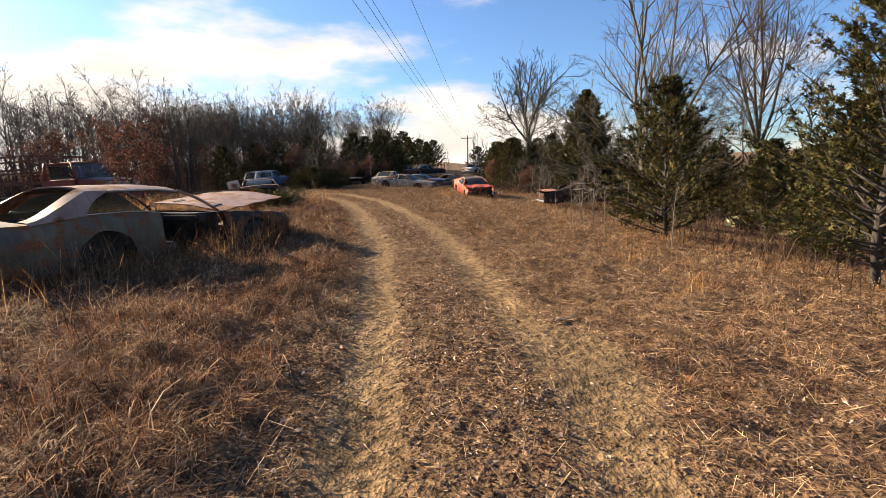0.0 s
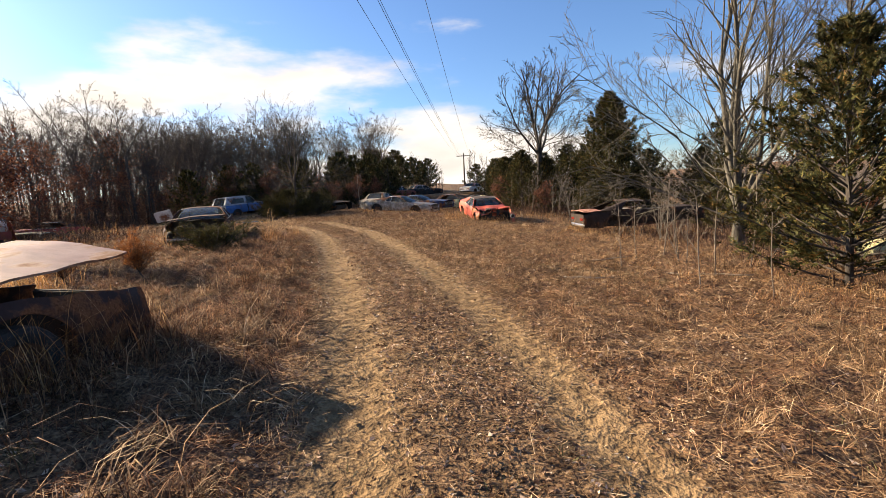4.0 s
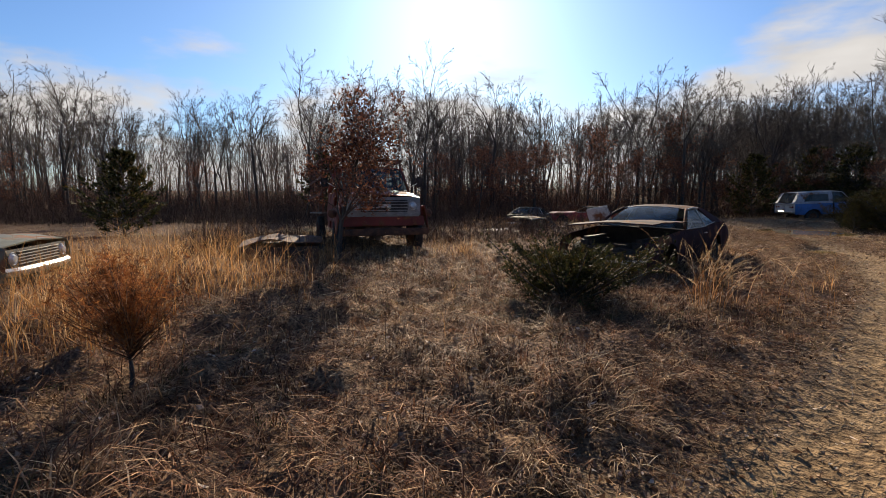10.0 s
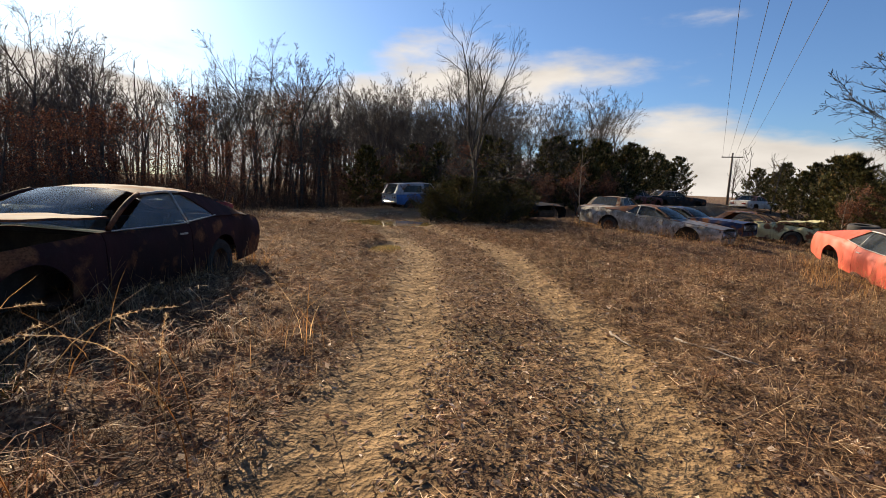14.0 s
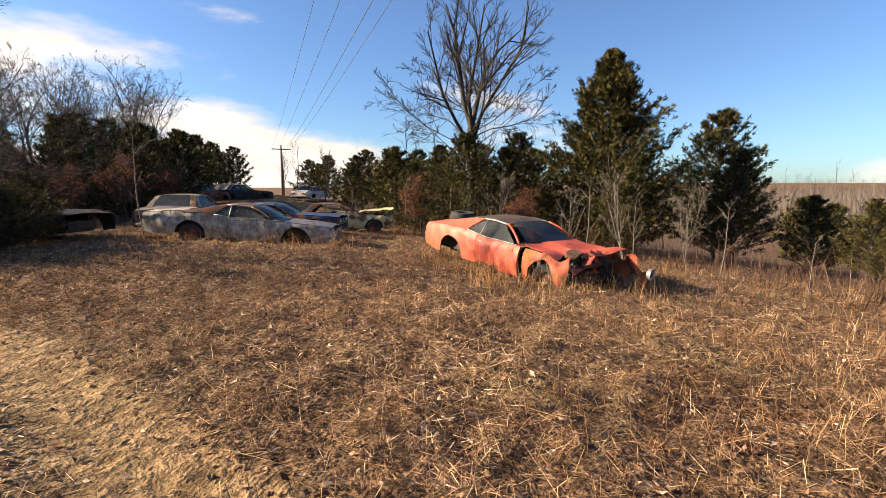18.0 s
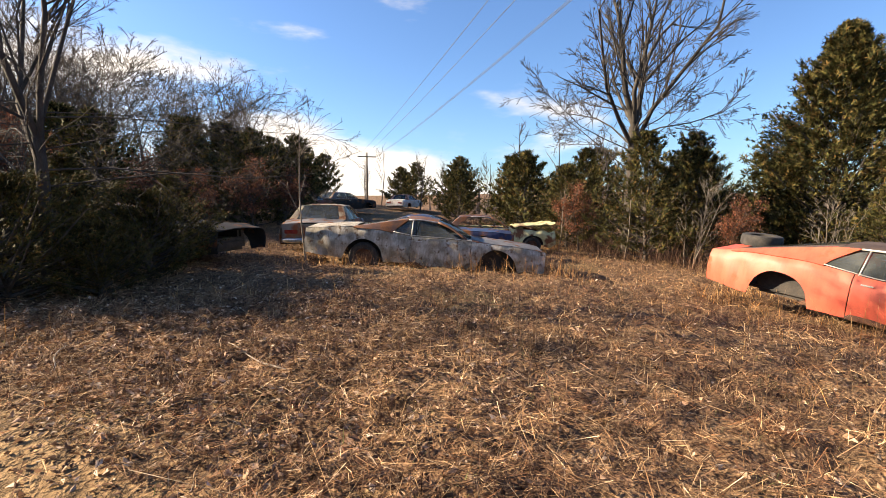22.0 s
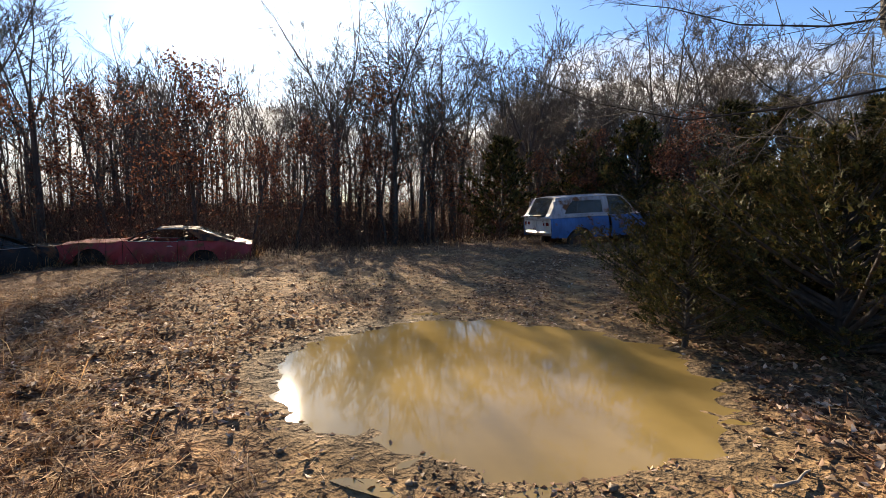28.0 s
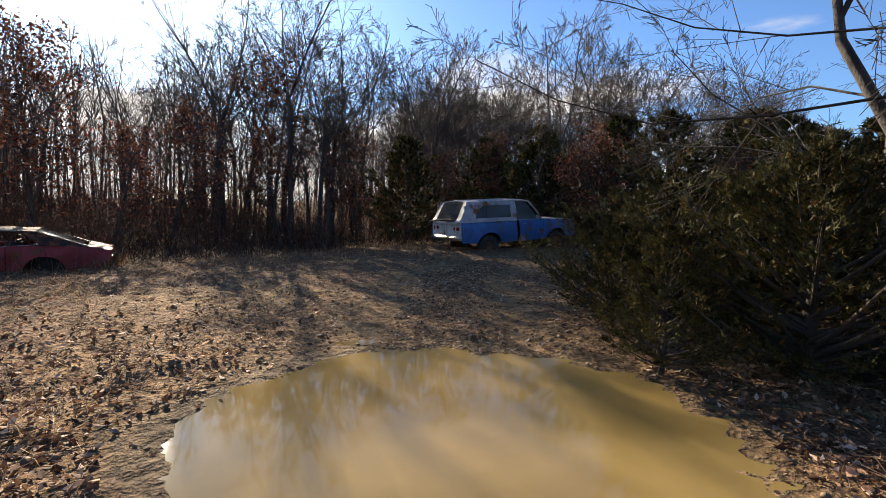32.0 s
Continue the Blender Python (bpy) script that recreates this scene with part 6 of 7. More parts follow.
pole_2 = thing("utility_pole", "timber utility pole behind the start of the walk", "utility pole", pose(-6.0, -22, float(gz(-6, -22))))
part("post", tube("post", [(0, 0, -0.3), (0, 0, 5), (0, 0, 10.4)], [0.16, 0.14, 0.11], M["timber"], 10), pole_2)
part("crossarm", block("crossarm", 2.3, 0.11, 0.12, M["timber"], (0, -0.12, 9.9), 0.015), pole_2)
for x, dz in ((-1.05, 0), (-0.35, 0), (1.05, 0), (0.0, -0.8)):
    a, b = np.array([4.9 + x, 86.9, 6.8 + dz]), np.array([-6.0 + x, -22.1, 10.05 + dz])
    f = np.linspace(0, 1, 40)[:, None]
    P = a * (1 - f) + b * f
    P[:, 2] -= 1.5 * 4 * (f * (1 - f))[:, 0] * (0.9 if dz == 0 else 1.0)
    tagged(new("power_line", tube("power_line", P, 0.009, M["wire"], 5)), "thin dark overhead power line between the poles", "cable", "power lines")

# ---- ground cover ----
gr = np.random.default_rng(91)


def scatter(n, x0, x1, y0, y1):
    return gr.uniform(x0, x1, n), gr.uniform(y0, y1, n)


def clear(x, y, keep_track=0.0):
    """Keeps points off the wheel ruts and the water."""
    d = np.abs(road_side(x, y))
    k = (np.abs(d - 0.86) > 0.29 + 0.09 * np.clip((y - 8) / 6, 0, 1)) | (gr.uniform(0, 1, len(x)) < keep_track)
    k &= (d > 1.25) | (gr.uniform(0, 1, len(x)) < 0.5)
    for p in PUDDLES:
        k &= bowl(x, y, p) > 1.15
    k &= np.hypot((x - 1.42) / 0.42, (y - 4.3) / 1.2) > 1.0 + 0.15 * gr.normal(0, 1, len(x))
    k &= (np.hypot(x + 13.5, y - 37) > 4.6) | (gr.uniform(0, 1, len(x)) < 0.10)
    return x[k], y[k]


# tufts of short grass, denser where the noise says so
def tufted(n, box, per, spread):
    x, y = scatter(n, *box)
    x, y = np.repeat(x, per) + gr.normal(0, spread, n * per), np.repeat(y, per) + gr.normal(0, spread, n * per)
    return clear(x, y)


WALKED = np.array([(0.2, -1), (-0.3, 4), (-1, 8.7), (-1.9, 14.5), (-2.4, 18.5), (-4, 22), (-5, 26.6), (-7.3, 30.4), (-9.4, 31.8)], float)


def beside(n, spread):
    """Points strewn along the walk, thinning out sideways."""
    seg = np.concatenate([[0], np.cumsum(np.hypot(*np.diff(WALKED, axis=0).T))])
    s = gr.uniform(-1.0, seg[-1] + 4, n)
    x, y = np.interp(s, seg, WALKED[:, 0]), np.interp(s, seg, WALKED[:, 1])
    return x + gr.normal(0, spread, n) * 1.1 + np.maximum(s - seg[-1], 0) * -0.4, y + gr.normal(0, spread * 0.6, n) + np.maximum(s - seg[-1], 0) * 0.8


def mound(x, y):
    """The matted straw's own height: low uneven domes with gaps between."""
    m = 0.55 * wave(x, y, 6.7, 0.4) + 0.45 * wave(x + 0.4 * y, y, 12.3, 2.0) + 0.35 * wave(x, y, 2.3, 3.1)
    return np.clip(0.10 + m, 0, 1)


def two_tone(name, label, x, y, length, width, tilt=0.18, lift=0.012):
    """Splits the straw into pale and russet strands, russet mostly in patches and on the brushy side."""
    p = 0.22 + 0.34 * wave(x, y, 0.8, 1.1) + 0.55 * ((road_side(x, y) < -1.4) & (y < 25))
    k = gr.uniform(0, 1, len(x)) < p
    strands(name, label, x[~k], y[~k], length, width, M["straw"], tilt, lift)
    strands(name, "russet " + label, x[k], y[k], length, width, M["russet"], tilt, lift)


def strands(name, label, x, y, length, width, mat, tilt=0.18, lift=0.012):
    """Straws lying this way and that, a thin four-cornered strip each."""
    mh = mound(x, y) * np.clip((np.abs(road_side(x, y)) - 1.0) / 0.8, 0.12, 1)
    k = (gr.uniform(0, 1, len(x)) < 0.35 + 1.2 * mh) & (bowl(x, y, PUDDLES[0]) > 1.12) & (bowl(x, y, PUDDLES[1]) > 1.1)
    x, y, mh = x[k], y[k], mh[k]
    n = len(x)
    a, e = gr.uniform(0, 2 * np.pi, n), gr.normal(0, tilt, n)
    h = length * gr.uniform(0.4, 1.4, n) * 0.5
    w = width * gr.uniform(0.6, 1.5, n)
    d = np.stack([np.cos(a) * np.cos(e), np.sin(a) * np.cos(e), np.sin(e)], -1) * h[:, None]
    roll = gr.uniform(-1.0, 1.0, n)
    s = np.stack([-np.sin(a) * np.cos(roll), np.cos(a) * np.cos(roll), np.sin(roll)], -1) * w[:, None]
    c = np.stack([x, y, gz(x, y) + lift + np.abs(d[:, 2]) * 0.85 + gr.uniform(0, 0.015, n) + gr.uniform(0.2, 1, n) ** 0.6 * mh * 0.10], -1)
    V = np.stack([c - d - s * 0.7, c - d + s * 0.7, c + d + s * 0.3, c + d - s * 0.3], 1).reshape(-1, 3)
    F = np.arange(n * 4).reshape(-1, 4)
    return tagged(new(name, big_mesh(name, V, F, mat)), label, "grass", kind="stuff")


def away(x, y, lo, hi):
    """Thins points out near the walk."""
    d = np.full(len(x), 1e9)
    for q, r in zip(WALKED[:-1], WALKED[1:]):
        for f in (0, 0.25, 0.5, 0.75):
            d = np.minimum(d, np.hypot(x - q[0] - (r[0] - q[0]) * f, y - q[1] - (r[1] - q[1]) * f))
    k = gr.uniform(0, 1, len(x)) < np.clip((d - lo) / (hi - lo), 0, 1)
    return x[k], y[k]


x, y = beside(560000, 2.6)
x, y = clear(x, y, 0.14)
two_tone("matted_straw", "thick mat of dry straw over the field", x, y, 0.13, 0.0026, 0.34)
x, y = away(*beside(260000, 5.2), 1.6, 5.0)
x, y = clear(x, y, 0.06)
two_tone("matted_straw", "thick mat of dry straw over the field", x, y, 0.19, 0.0034, 0.36)
x, y = np.concatenate([gr.uniform(-24, 10, 120000), gr.uniform(-38, -12, 20000)]), np.concatenate([gr.uniform(2, 50, 120000), gr.uniform(2, 30, 20000)])
x, y = clear(*away(x, y, 4.5, 8.0), 0.05)
two_tone("matted_straw", "dry straw further out in the field", x, y, 0.20, 0.005, 0.4)
x, y = beside(5500, 3.0)
x, y = clear(x, y, 0.1)
strands("long_straw", "long pale straws lying over the grass", x, y, 0.50, 0.0022, M["straw"], 0.14, 0.04)
for n, spread, hh in ((4200, 2.6, 0.11), (3000, 5.0, 0.16)):
    x, y = beside(n, spread) if spread < 3 else away(*beside(n * 2, spread), 1.5, 4.5)
    n = len(x)
    x, y = np.repeat(x, 14) + gr.normal(0, 0.05, n * 14), np.repeat(y, 14) + gr.normal(0, 0.05, n * 14)
    x, y = clear(x, y)
    blades("dry_grass_tufts", "bent tufts of dry grass", x, y, gr.uniform(0.5, 1.4, len(x)) * hh, 1.0, 0.0026 if spread < 3 else 0.0034, M["straw"], gr, 3)
x, y = away(*tufted(1500, (-22, 10, 2, 48), 12, 0.14), 2.5, 6)
blades("dry_grass_tufts", "bent tufts of dry grass", x, y, gr.uniform(0.12, 0.4, len(x)), 0.7, 0.0028, M["tall"], gr, 3)
x, y = beside(9000, 4.0)
g = wave(x, y, 0.8, 4.0) > 0.15
x, y = clear(x[g], y[g], 0.4)
x, y = np.repeat(x, 5) + gr.normal(0, 0.04, len(x) * 5), np.repeat(y, 5) + gr.normal(0, 0.04, len(x) * 5)
blades("low_green_grass", "sparse low green grass among the straw", x, y, gr.uniform(0.03, 0.10, len(x)), 0.8, 0.003, M["green"], gr, 3)
x, y = beside(95000, 3.2)
x, y = clear(x, y, 0.3)
strands("weed_bits", "broken brown weed stems in the straw", x, y, 0.15, 0.003, M["weed"], 0.3)
s = gr.uniform(0, 1, 110000)
seg = np.concatenate([[0], np.cumsum(np.hypot(*np.diff(ROAD, axis=0).T))])
x, y = np.interp(s * seg[-1], seg, ROAD[:, 0]) + gr.normal(0, 1.0, 110000), np.interp(s * seg[-1], seg, ROAD[:, 1]) + gr.normal(0, 0.6, 110000)
d = np.abs(road_side(x, y))
k = (y > -1) & ((np.abs(d - 0.86) > 0.24) | (gr.uniform(0, 1, len(x)) < 0.2)) & (np.hypot((x - 1.42) / 0.42, (y - 4.3) / 1.2) > 1.0) & (bowl(x, y, PUDDLES[0]) > 0.95) & (bowl(x, y, PUDDLES[1]) > 0.95)
x, y = x[k], y[k]
h = len(x) * 2 // 5
strands("track_debris", "chopped straw and stems trodden into the track", x[:h], y[:h], 0.06, 0.004, M["straw"], 0.25, 0.003)
tagged(new("trodden_leaves", flakes("trodden_leaves", np.stack([x[h:], y[h:], gz(x[h:], y[h:]) + 0.004], -1), 0.020, gr, M["fallen"], 0.75)), "small broken leaves trodden into the track", "leaves", kind="stuff")
# brown weed stems
x, y = tufted(520, (-9, 6, 20, 44), 12, 0.22)
k = road_side(x, y) > 1.7
blades("brown_weeds", "dry brown weed stems standing in the grass", x[k], y[k], gr.uniform(0.15, 0.55, k.sum()), 0.35, 0.003, M["weed"], gr, 4)
x, y = tufted(420, (-13, 9, 0, 24), 10, 0.2)
k = np.abs(road_side(x, y)) > 1.9
blades("brown_weeds", "dry brown weed stems standing in the grass", x[k], y[k], gr.uniform(0.12, 0.5, k.sum()), 0.4, 0.003, M["weed"], gr, 4)


def tall_clump(x, y, n, h, spread, label):
    px, py = x + gr.normal(0, spread, n), y + gr.normal(0, spread, n)
    o = blades("tall_grass_clump", label, px, py, gr.uniform(0.4, 1.05, n) * h, 0.5, 0.004, M["tall"], gr, 5)
    return o


for x, y, n, h, s in ((-5.2, 22.3, 16, 1.0, 0.25), (-6.0, 21.0, 14, 0.9, 0.3), (-3.6, 8.2, 60, 0.8, 0.3), (-3.9, 9.6, 80, 0.9, 0.3), (-4.5, 6.4, 50, 0.9, 0.35), (-4.4, 10.9, 70, 0.8, 0.3), (-4.6, 4.4, 40, 0.8, 0.4), (3.9, 7.2, 50, 0.75, 0.14), (4.1, 9.9, 30, 0.7, 0.15),
                      (-6.9, 13.4, 260, 0.8, 0.35), (-8.3, 13.2, 420, 0.95, 0.5), (-9.2, 14.8, 420, 1.0, 0.6), (-10.6, 13.6, 420, 0.95, 0.6), (-12.8, 15.2, 300, 0.8, 0.9), (-12.2, 12.4, 300, 0.8, 0.7), (-14.5, 14.0, 300, 0.7, 1.0), (0.1, 30.6, 60, 0.85, 0.16), (0.5, 29.8, 40, 0.8, 0.3), (0.4, 31.8, 50, 0.8, 0.3), (-0.6, 37.0, 60, 0.7, 0.35), (-2.2, 37.4, 60, 0.65, 0.5), (4.2, 30.3, 120, 0.7, 0.3), (2.6, 29.7, 60, 0.6, 0.3), (-17.5, 28.5, 260, 0.8, 1.0), (-19.2, 26.2, 260, 0.8, 1.2)):
    tall_clump(x, y, n, h, s, "clump of tall golden dry grass")


def plume_clump(x, y, n, h, spread, label):
    """Arching stems with feathery seed heads, as one clump."""
    a = gr.uniform(0, 2 * np.pi, n)
    hh, l = gr.uniform(0.55, 1.1, n) * h, np.abs(gr.normal(0.45, 0.25, n))
    bx, by = x + gr.normal(0, spread, n), y + gr.normal(0, spread, n)
    f = np.linspace(0, 1, 8)
    P = np.stack([bx[:, None] + (np.cos(a) * l * hh)[:, None] * f ** 2, by[:, None] + (np.sin(a) * l * hh)[:, None] * f ** 2, gz(bx, by)[:, None] - 0.02 + hh[:, None] * (f - 0.42 * l[:, None] * f ** 3)], -1)
    t = thing("plume_grass", label, "grass", kind="stuff")
    part("stems", big_mesh("stems", *tubes([(p, np.linspace(0.004, 0.0012, 8)) for p in P], 3), M["tall"]), t)
    i, q = gr.integers(0, n, n * 55), gr.uniform(0.55, 1.0, n * 55) * 6.999
    j = q.astype(int)
    c = P[i, j] + (P[i, j + 1] - P[i, j]) * (q - j)[:, None]
    d = unit_rows(P[i, j + 1] - P[i, j]) + gr.normal(0, 0.35, (n * 55, 3))
    part("seed_heads", sprigs("seed_heads", c, d, gr, M["plume"], 0.020, 0.0016), t, "feathery pale seed heads")


def unit_rows(v):
    return v / (np.linalg.norm(v, axis=1)[:, None] + 1e-9)


plume_clump(-5.35, 19.75, 46, 0.95, 0.12, "arching clump of dry plume grass by the track")
plume_clump(-5.0, 20.9, 7, 1.0, 0.25, "a few arching stems of dry plume grass")
plume_clump(-6.2, 20.6, 7, 0.95, 0.3, "a few arching stems of dry plume grass")
# weeds round the wrecks
wx, wy = [], []
for cx, cy, dx, dy, hl, hw in ((-5.24, 8.52, 0.33, 0.944, 2.8, 1.0), (-8.67, 22.75, 0.335, -0.94, 2.4, 0.95), (2.18, 32.66, 0.16, -0.987, 2.4, 0.95), (-3.0, 39.3, 0.925, -0.379, 2.7, 1.0), (-11.55, 9.79, 0.232, 0.973, 2.5, 0.95), (7.95, 26.12, 0.999, 0.04, 2.6, 1.0), (-10.9, 18.0, 0.05, 1.0, 1.4, 0.6), (-25.2, 36.16, -0.45, -0.892, 2.4, 0.95), (-25.45, 32.2, -0.58, 0.814, 2.4, 0.95), (1.6, 45.6, 0.93, -0.36, 2.5, 0.95)):
    n = 520
    u, w = gr.uniform(-1, 1, n), gr.normal(0, 0.10, n)
    e = gr.integers(0, 4, n)
    lu = np.where(e == 0, hl + 0.1, np.where(e == 1, -hl - 0.1, u * hl)) + w
    lw = np.where(e == 2, hw + 0.06, np.where(e == 3, -hw - 0.06, u * hw)) + w
    wx.append(cx + dx * lu - dy * lw)
    wy.append(cy + dy * lu + dx * lw)
wx, wy = np.concatenate(wx), np.concatenate(wy)
blades("weeds_round_wrecks", "dry grass and weeds grown up round the wrecks", wx, wy, gr.uniform(0.15, 0.55, len(wx)), 0.5, 0.0035, M["tall"], gr, 4)
k = gr.uniform(0, 1, len(wx)) < 0.5
blades("weeds_round_wrecks", "dry grass and weeds grown up round the wrecks", wx[k] + 0.04, wy[k] + 0.03, gr.uniform(0.2, 0.5, k.sum()), 0.5, 0.003, M["weed"], gr, 4)
n = 1500
u = gr.uniform(-2.9, 2.7, n)
w = -1.05 - gr.exponential(0.22, n)
x, y = -5.24 + 0.33 * u - 0.944 * w, 8.52 + 0.944 * u + 0.33 * w
blades("weeds_round_wrecks", "tall russet weeds against the tan wreck", x, y, gr.uniform(0.2, 0.75, n), 0.45, 0.003, M["russet"], gr, 4)
def tussocks(name, label, n, box, h, mat, side, per=48, spread=0.07, width=0.0028):
    """Bent-over clumps of long grass, each leaning its own way, uneven in size."""
    x, y = scatter(n, *box)
    d = road_side(x, y)
    k = ((d < -1.5) if side < 0 else (d > 1.5) if side > 0 else np.abs(d) > 1.6) & (wave(x, y, 1.1, 0.9) + gr.normal(0, 0.6, n) > -0.2) & (bowl(x, y, PUDDLES[0]) > 1.4) & (np.hypot(x + 13.5, y - 37) > 4.6)
    x, y = x[k], y[k]
    n = len(x)
    s = gr.gamma(4.0, 0.25, n).clip(0.4, 2.0)
    way = gr.uniform(0, 2 * np.pi, n)
    bx = np.repeat(x, per) + gr.normal(0, spread, n * per) * np.repeat(s, per)
    by = np.repeat(y, per) + gr.normal(0, spread, n * per) * np.repeat(s, per)
    L = np.repeat(s, per) * h * gr.uniform(0.5, 1.2, n * per)
    a = np.repeat(way, per) + gr.normal(0, 0.9, n * per)
    f = np.array([0, 0.35, 0.7, 1.0])
    e0, bend = gr.uniform(0.4, 1.4, n * per), gr.uniform(1.2, 3.0, n * per)
    ang = e0[:, None] - bend[:, None] * f[None, :-1]
    st = L[:, None] * np.diff(f)[None]
    run = np.concatenate([np.zeros((n * per, 1)), np.cumsum(np.cos(ang) * st, 1)], 1)
    rise = np.concatenate([np.zeros((n * per, 1)), np.cumsum(np.sin(ang) * st, 1)], 1)
    P = np.stack([bx[:, None] + np.cos(a)[:, None] * run, by[:, None] + np.sin(a)[:, None] * run, gz(bx, by)[:, None] + np.maximum(rise, 0.012)], -1)
    w = (width * gr.uniform(0.6, 1.5, n * per))[:, None] * np.array([1, 0.9, 0.7, 0.25])
    sd = np.stack([-np.sin(a)[:, None] * w, np.cos(a)[:, None] * w, np.zeros_like(w)], -1)
    V = np.stack([P - sd, P + sd], 2).reshape(-1, 3)
    o = np.arange(n * per)[:, None] * 8
    F = np.concatenate([o + np.array([[2 * q, 2 * q + 1, 2 * q + 3, 2 * q + 2]]) for q in range(3)])
    tagged(new(name, big_mesh(name, V, F, M[mat])), label, "grass", kind="stuff")


tussocks("russet_grass", "bent tussocks of russet grass beside the track", 950, (-7.5, -1.3, 0.3, 12), 0.29, "russet", -1)
tussocks("dry_grass", "bent tussocks of pale dry grass beside the track", 520, (-7.5, -1.3, 0.3, 14), 0.27, "straw", -1)
tussocks("russet_grass", "low russet tussocks across the clearing", 900, (-11, -2.6, 12, 23), 0.22, "russet", -1)
tussocks("dry_grass", "low pale tussocks across the clearing", 650, (-11, -2.6, 12, 23), 0.22, "straw", -1)
tussocks("dry_grass", "flattened pale tussocks in the open field", 640, (-1, 7.5, 1, 30), 0.28, "straw", 1, width=0.002)
tussocks("russet_grass", "flattened brown tussocks in the open field", 420, (-5, 7.5, 3, 38), 0.26, "russet", 1, width=0.002)
# rank russet grass between the track and the tan wreck
x, y = tufted(620, (-6.5, -1.5, 0.5, 7.6), 26, 0.13)
k = road_side(x, y) < -1.7
blades("russet_grass", "rank tussocks of russet grass beside the track", x[k], y[k], gr.uniform(0.12, 0.42, k.sum()), 0.8, 0.0028, M["russet"], gr, 4)
x, y = tufted(420, (-10, -1.8, 8, 22), 26, 0.12)
k = road_side(x, y) < -1.8
blades("russet_grass", "rank tussocks of russet grass beside the track", x[k], y[k], gr.uniform(0.08, 0.26, k.sum()), 0.9, 0.0028, M["russet"], gr, 4)
x, y = tufted(150, (-9, -2, 8, 22), 60, 0.07)
k = road_side(x, y) < -1.8
blades("dark_tussocks", "small dark green tussocks in the straw", x[k], y[k], gr.uniform(0.05, 0.15, k.sum()), 0.7, 0.003, M["cedar"], gr, 3)


def fan_shrub(x, y, h, label):
    """A single stem with a dense fan of fine russet twigs."""
    t = thing("shrub", label, "shrub", pose(x, y, float(gz(x, y))))
    stem = np.array([(0.10, 0.0, -0.05), (0.06, 0.02, 0.15), (-0.02, 0.0, 0.32), (-0.06, 0.0, 0.46)]) * h
    part("stem", tube("stem", stem, [0.016, 0.014, 0.012, 0.009], M["bark"], 6), t)
    lines, pts, dirs = [], [], []
    for k in range(130):
        a, e = gr.uniform(0, 6.283), gr.uniform(0.05, 1.2)
        d = np.array([math.cos(a) * math.sin(e), math.sin(a) * math.sin(e), math.cos(e)])
        s = stem[1] + (stem[3] - stem[1]) * gr.uniform(0.3, 1)
        L = h * gr.uniform(0.3, 0.72) * (1.15 - 0.35 * math.cos(e))
        P = np.array([s, s + d * L * 0.5 + gr.normal(0, 0.03, 3), s + d * L + np.array([0, 0, 0.08 * h])])
        lines.append((P, np.array([0.005, 0.003, 0.0012])))
        q = gr.uniform(0.25, 1.0, 22)
        pts.append(P[0] + (P[2] - P[0]) * q[:, None] + gr.normal(0, 0.035, (22, 3)))
        dirs.append(np.tile(d, (22, 1)) + gr.normal(0, 0.35, (22, 3)))
    part("branch_mass", big_mesh("branch_mass", *tubes(lines, 3), M["weed"]), t)
    tagged(part("foliage", sprigs("foliage", np.concatenate(pts), np.concatenate(dirs), gr, M["rusty"], 0.042, 0.0014), t, "fine rusty orange twigs"), kind="stuff")


fan_shrub(-5.55, 13.95, 0.95, "rusty orange shrub on a thin bent stem")
fan_shrub(-6.6, 13.7, 0.85, "rusty orange shrub among tall dry grass")
# fallen leaves
x, y = beside(90000, 3.4)
k = wave(x, y, 0.55, 2.0) + 0.5 * (road_side(x, y) > 0) + gr.normal(0, 0.7, len(x)) > 0.2
x, y = clear(x[k], y[k], 0.12)
P3 = np.stack([x, y, gz(x, y) + 0.014 + 0.07 * mound(x, y) * np.clip((np.abs(road_side(x, y)) - 1.0) / 0.8, 0.12, 1)], -1)
tagged(new("fallen_leaves", flakes("fallen_leaves", P3, 0.026, gr, M["fallen"], 0.5)), "curled brown leaves strewn over the field", "leaves", kind="stuff")
x, y = np.concatenate([gr.normal(-7.4, 1.9, 14000), gr.normal(-9.0, 1.6, 5000), gr.normal(-13, 3.2, 6000), gr.normal(-14.2, 2.2, 14000)]), np.concatenate([gr.normal(33.4, 1.8, 14000), gr.normal(35.4, 1.0, 5000), gr.normal(35, 3.4, 6000), gr.normal(31.4, 1.5, 14000)])
k = (bowl(x, y, PUDDLES[0]) > 1.1) & ((np.hypot((x + 11.0) / 1.5, (y - 32.2) / 1.1) > 1) | (gr.uniform(0, 1, len(x)) < 0.15)) & ((np.abs(road_side(x, y)) > 1.5) | (gr.uniform(0, 1, len(x)) < 0.25))
x, y = x[k], y[k]
tagged(new("fallen_leaves", flakes("fallen_leaves", np.stack([x, y, gz(x, y) + 0.015], -1), 0.029, gr, M["fallen"], 0.55)), "thick brown leaf litter beside the puddle", "leaves", kind="stuff")
x, y = gr.normal(-14.5, 2.6, 42000), gr.normal(31.0, 1.9, 42000)
two_tone("matted_straw", "thin straw and leaf litter by the puddle", x, y, 0.10, 0.003, 0.3)
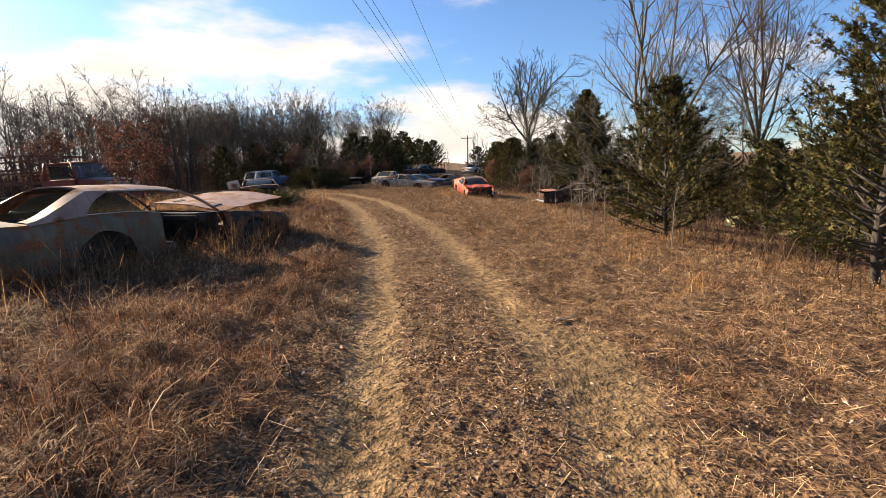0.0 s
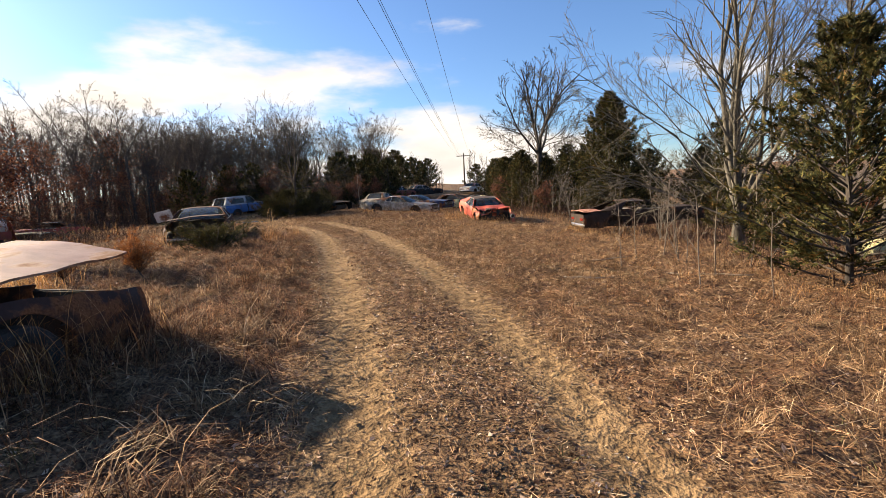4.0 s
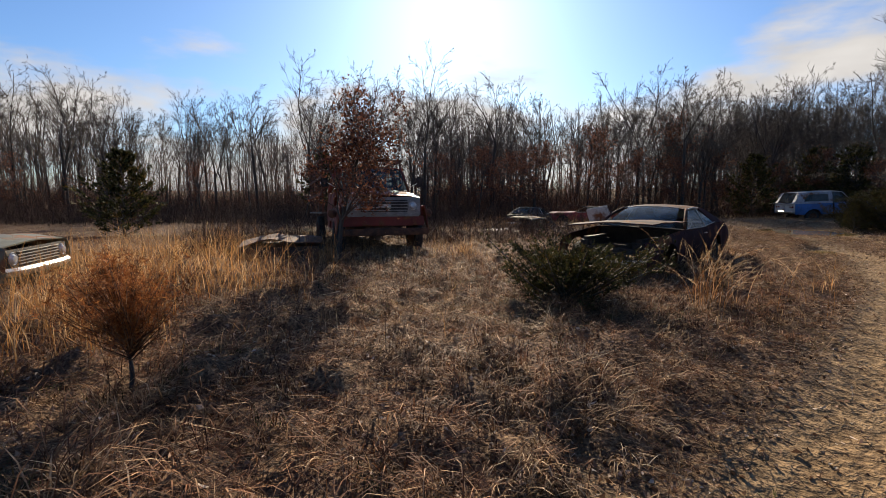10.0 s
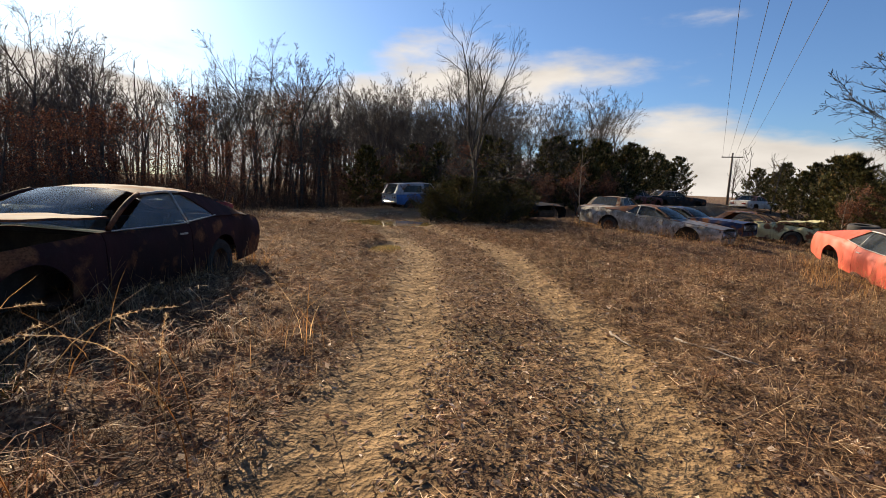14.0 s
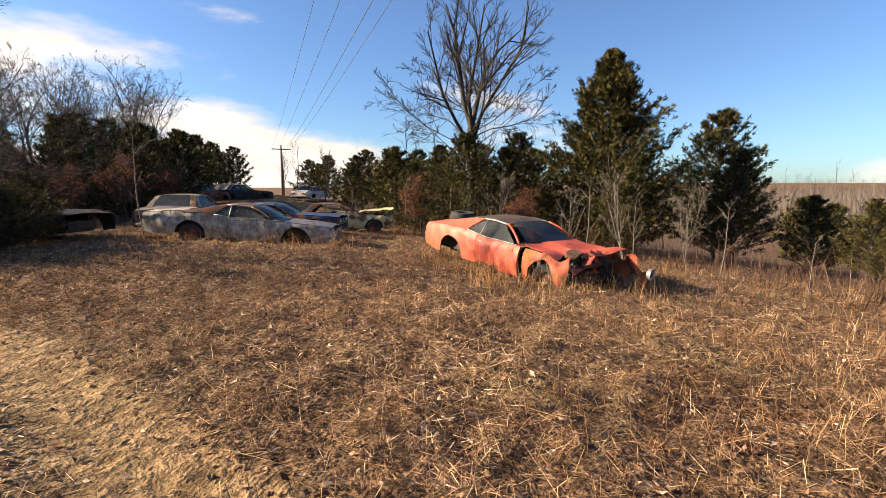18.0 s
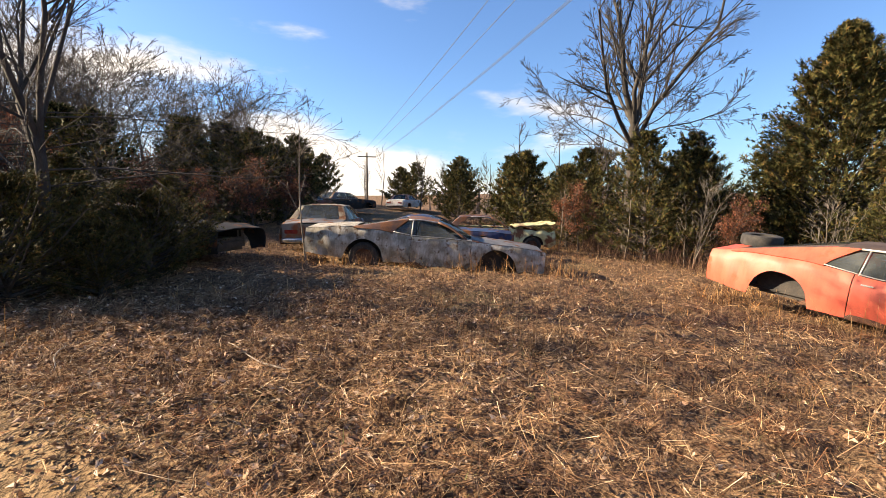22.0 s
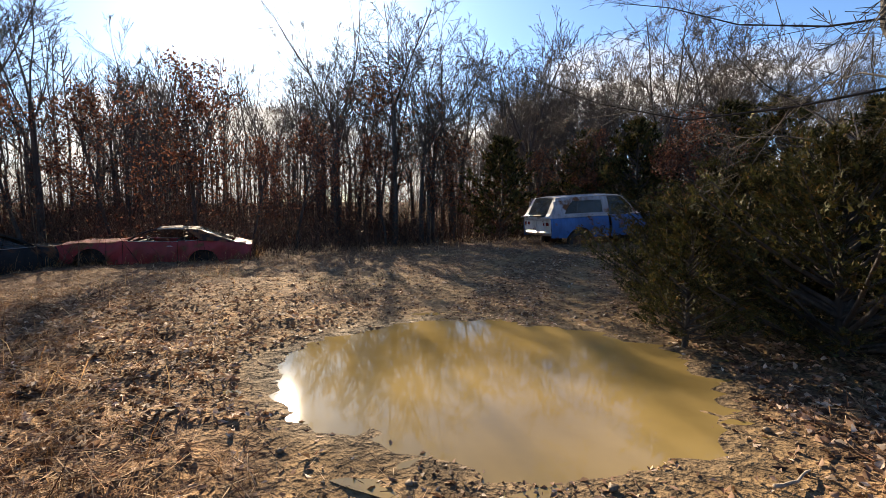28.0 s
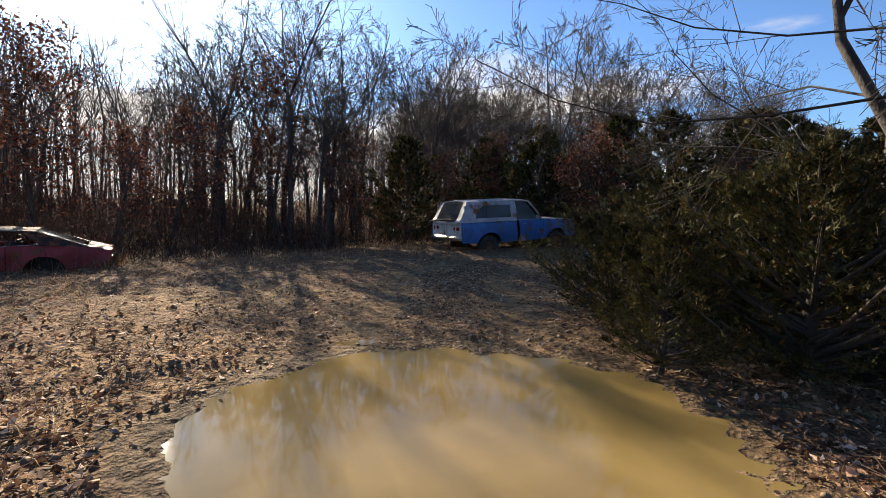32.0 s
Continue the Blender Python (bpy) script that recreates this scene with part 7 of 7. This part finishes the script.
# clods of mud round the water
n = 800
q, rr_ = gr.uniform(0, 2 * np.pi, n), gr.uniform(1.0, 1.55, n) + gr.exponential(0.1, n)
cx, cy, pa, pb, pt, _ = PUDDLES[0]
u, v = rr_ * pa * np.cos(q), rr_ * pb * np.sin(q)
x, y = cx + u * math.cos(pt) - v * math.sin(pt), cy + u * math.sin(pt) + v * math.cos(pt)
k = (bowl(x, y, PUDDLES[0]) > 1.0) & (wave(x, y, 1.1, 0.6) + gr.normal(0, 0.5, n) > 0)
x, y = x[k], y[k]
n = len(x)
OCT = np.array([(1, 0, 0), (0, 1, 0), (-1, 0, 0), (0, -1, 0), (0, 0, 0.8), (0, 0, -0.4), (0.6, 0.6, 0.4), (-0.6, 0.6, 0.4), (-0.6, -0.6, 0.4), (0.6, -0.6, 0.4)])
OF = np.array([(0, 6, 4), (6, 1, 4), (1, 7, 4), (7, 2, 4), (2, 8, 4), (8, 3, 4), (3, 9, 4), (9, 0, 4), (0, 1, 6), (1, 2, 7), (2, 3, 8), (3, 0, 9), (1, 0, 5), (2, 1, 5), (3, 2, 5), (0, 3, 5)])
S = gr.gamma(2.0, 0.0065, n).clip(0.006, 0.032)
V = np.stack([x, y, gz(x, y) + S * 0.2], -1)[:, None] + OCT[None] * S[:, None, None] * gr.uniform(0.6, 1.4, (n, 10, 1))
F = (np.arange(n)[:, None, None] * 10 + OF[None]).reshape(-1, 3)
tagged(new("mud_clods", big_mesh("mud_clods", V.reshape(-1, 3), F, plain("wet_mud", [(0.10, 0.07, 0.042), (0.21, 0.145, 0.085)], 9, 0.7), True)), "dark clods of mud thrown up round the puddle", "mud", kind="stuff")
# pebbles on the track
s = gr.uniform(0, 1, 5200)
seg = np.concatenate([[0], np.cumsum(np.hypot(*np.diff(ROAD, axis=0).T))])
rx_, ry_ = np.interp(s * seg[-1], seg, ROAD[:, 0]) + gr.normal(0, 0.8, 5200), np.interp(s * seg[-1], seg, ROAD[:, 1]) + gr.normal(0, 0.8, 5200)
k = (bowl(rx_, ry_, PUDDLES[0]) > 1.1)
P3 = np.stack([rx_[k], ry_[k], gz(rx_[k], ry_[k]) + 0.004], -1)
tagged(new("gravel", flakes("gravel", P3, 0.020, gr, M["pebble"], 0.55, 0.7)), "small stones scattered along the track", "gravel", kind="stuff")


def stick(x, y, turn, length, r, label):
    rr = np.random.default_rng(int(abs(x * 31 + y * 17)))
    P = np.array([(length * (f - 0.5), 0.04 * length * math.sin(f * 5 + x), r * 0.6 + 0.02 * rr.uniform()) for f in np.linspace(0, 1, 7)])
    ob = tagged(new("stick", tube("stick", P, np.linspace(r, r * 0.45, 7), M["stick"], 6)), label, "stick")
    ob.matrix_world = on_ground(x, y, turn, 0.015)


for x, y, a, l, r in ((2.15, 14.75, -14, 0.9, 0.022), (-2.3, 24.3, -38, 0.75, 0.016), (-3.1, 24.35, -60, 0.4, 0.014), (-1.5, 6.0, -40, 0.5, 0.008), (1.5, 5.6, 35, 0.35, 0.014), (-6.6, 33.2, 120, 1.2, 0.010), (-9.9, 34.4, 70, 0.3, 0.01), (3.2, 17.0, 10, 1.4, 0.03), (-8.2, 33.6, 100, 0.9, 0.01), (4.9, 15.6, -25, 1.6, 0.03)):
    stick(x, y, a, l, r, "bleached dead stick lying on the ground")

# the cut cedar bush and the reddish bushes in the clearing
bush = cedar("cedar_bush", "low spreading cedar bush in front of the maroon car", 81, 0.40, 0.95, 90, 0.03, 14, 9, 0.5, 0.045)
move(bush, -6.5, 18.55)
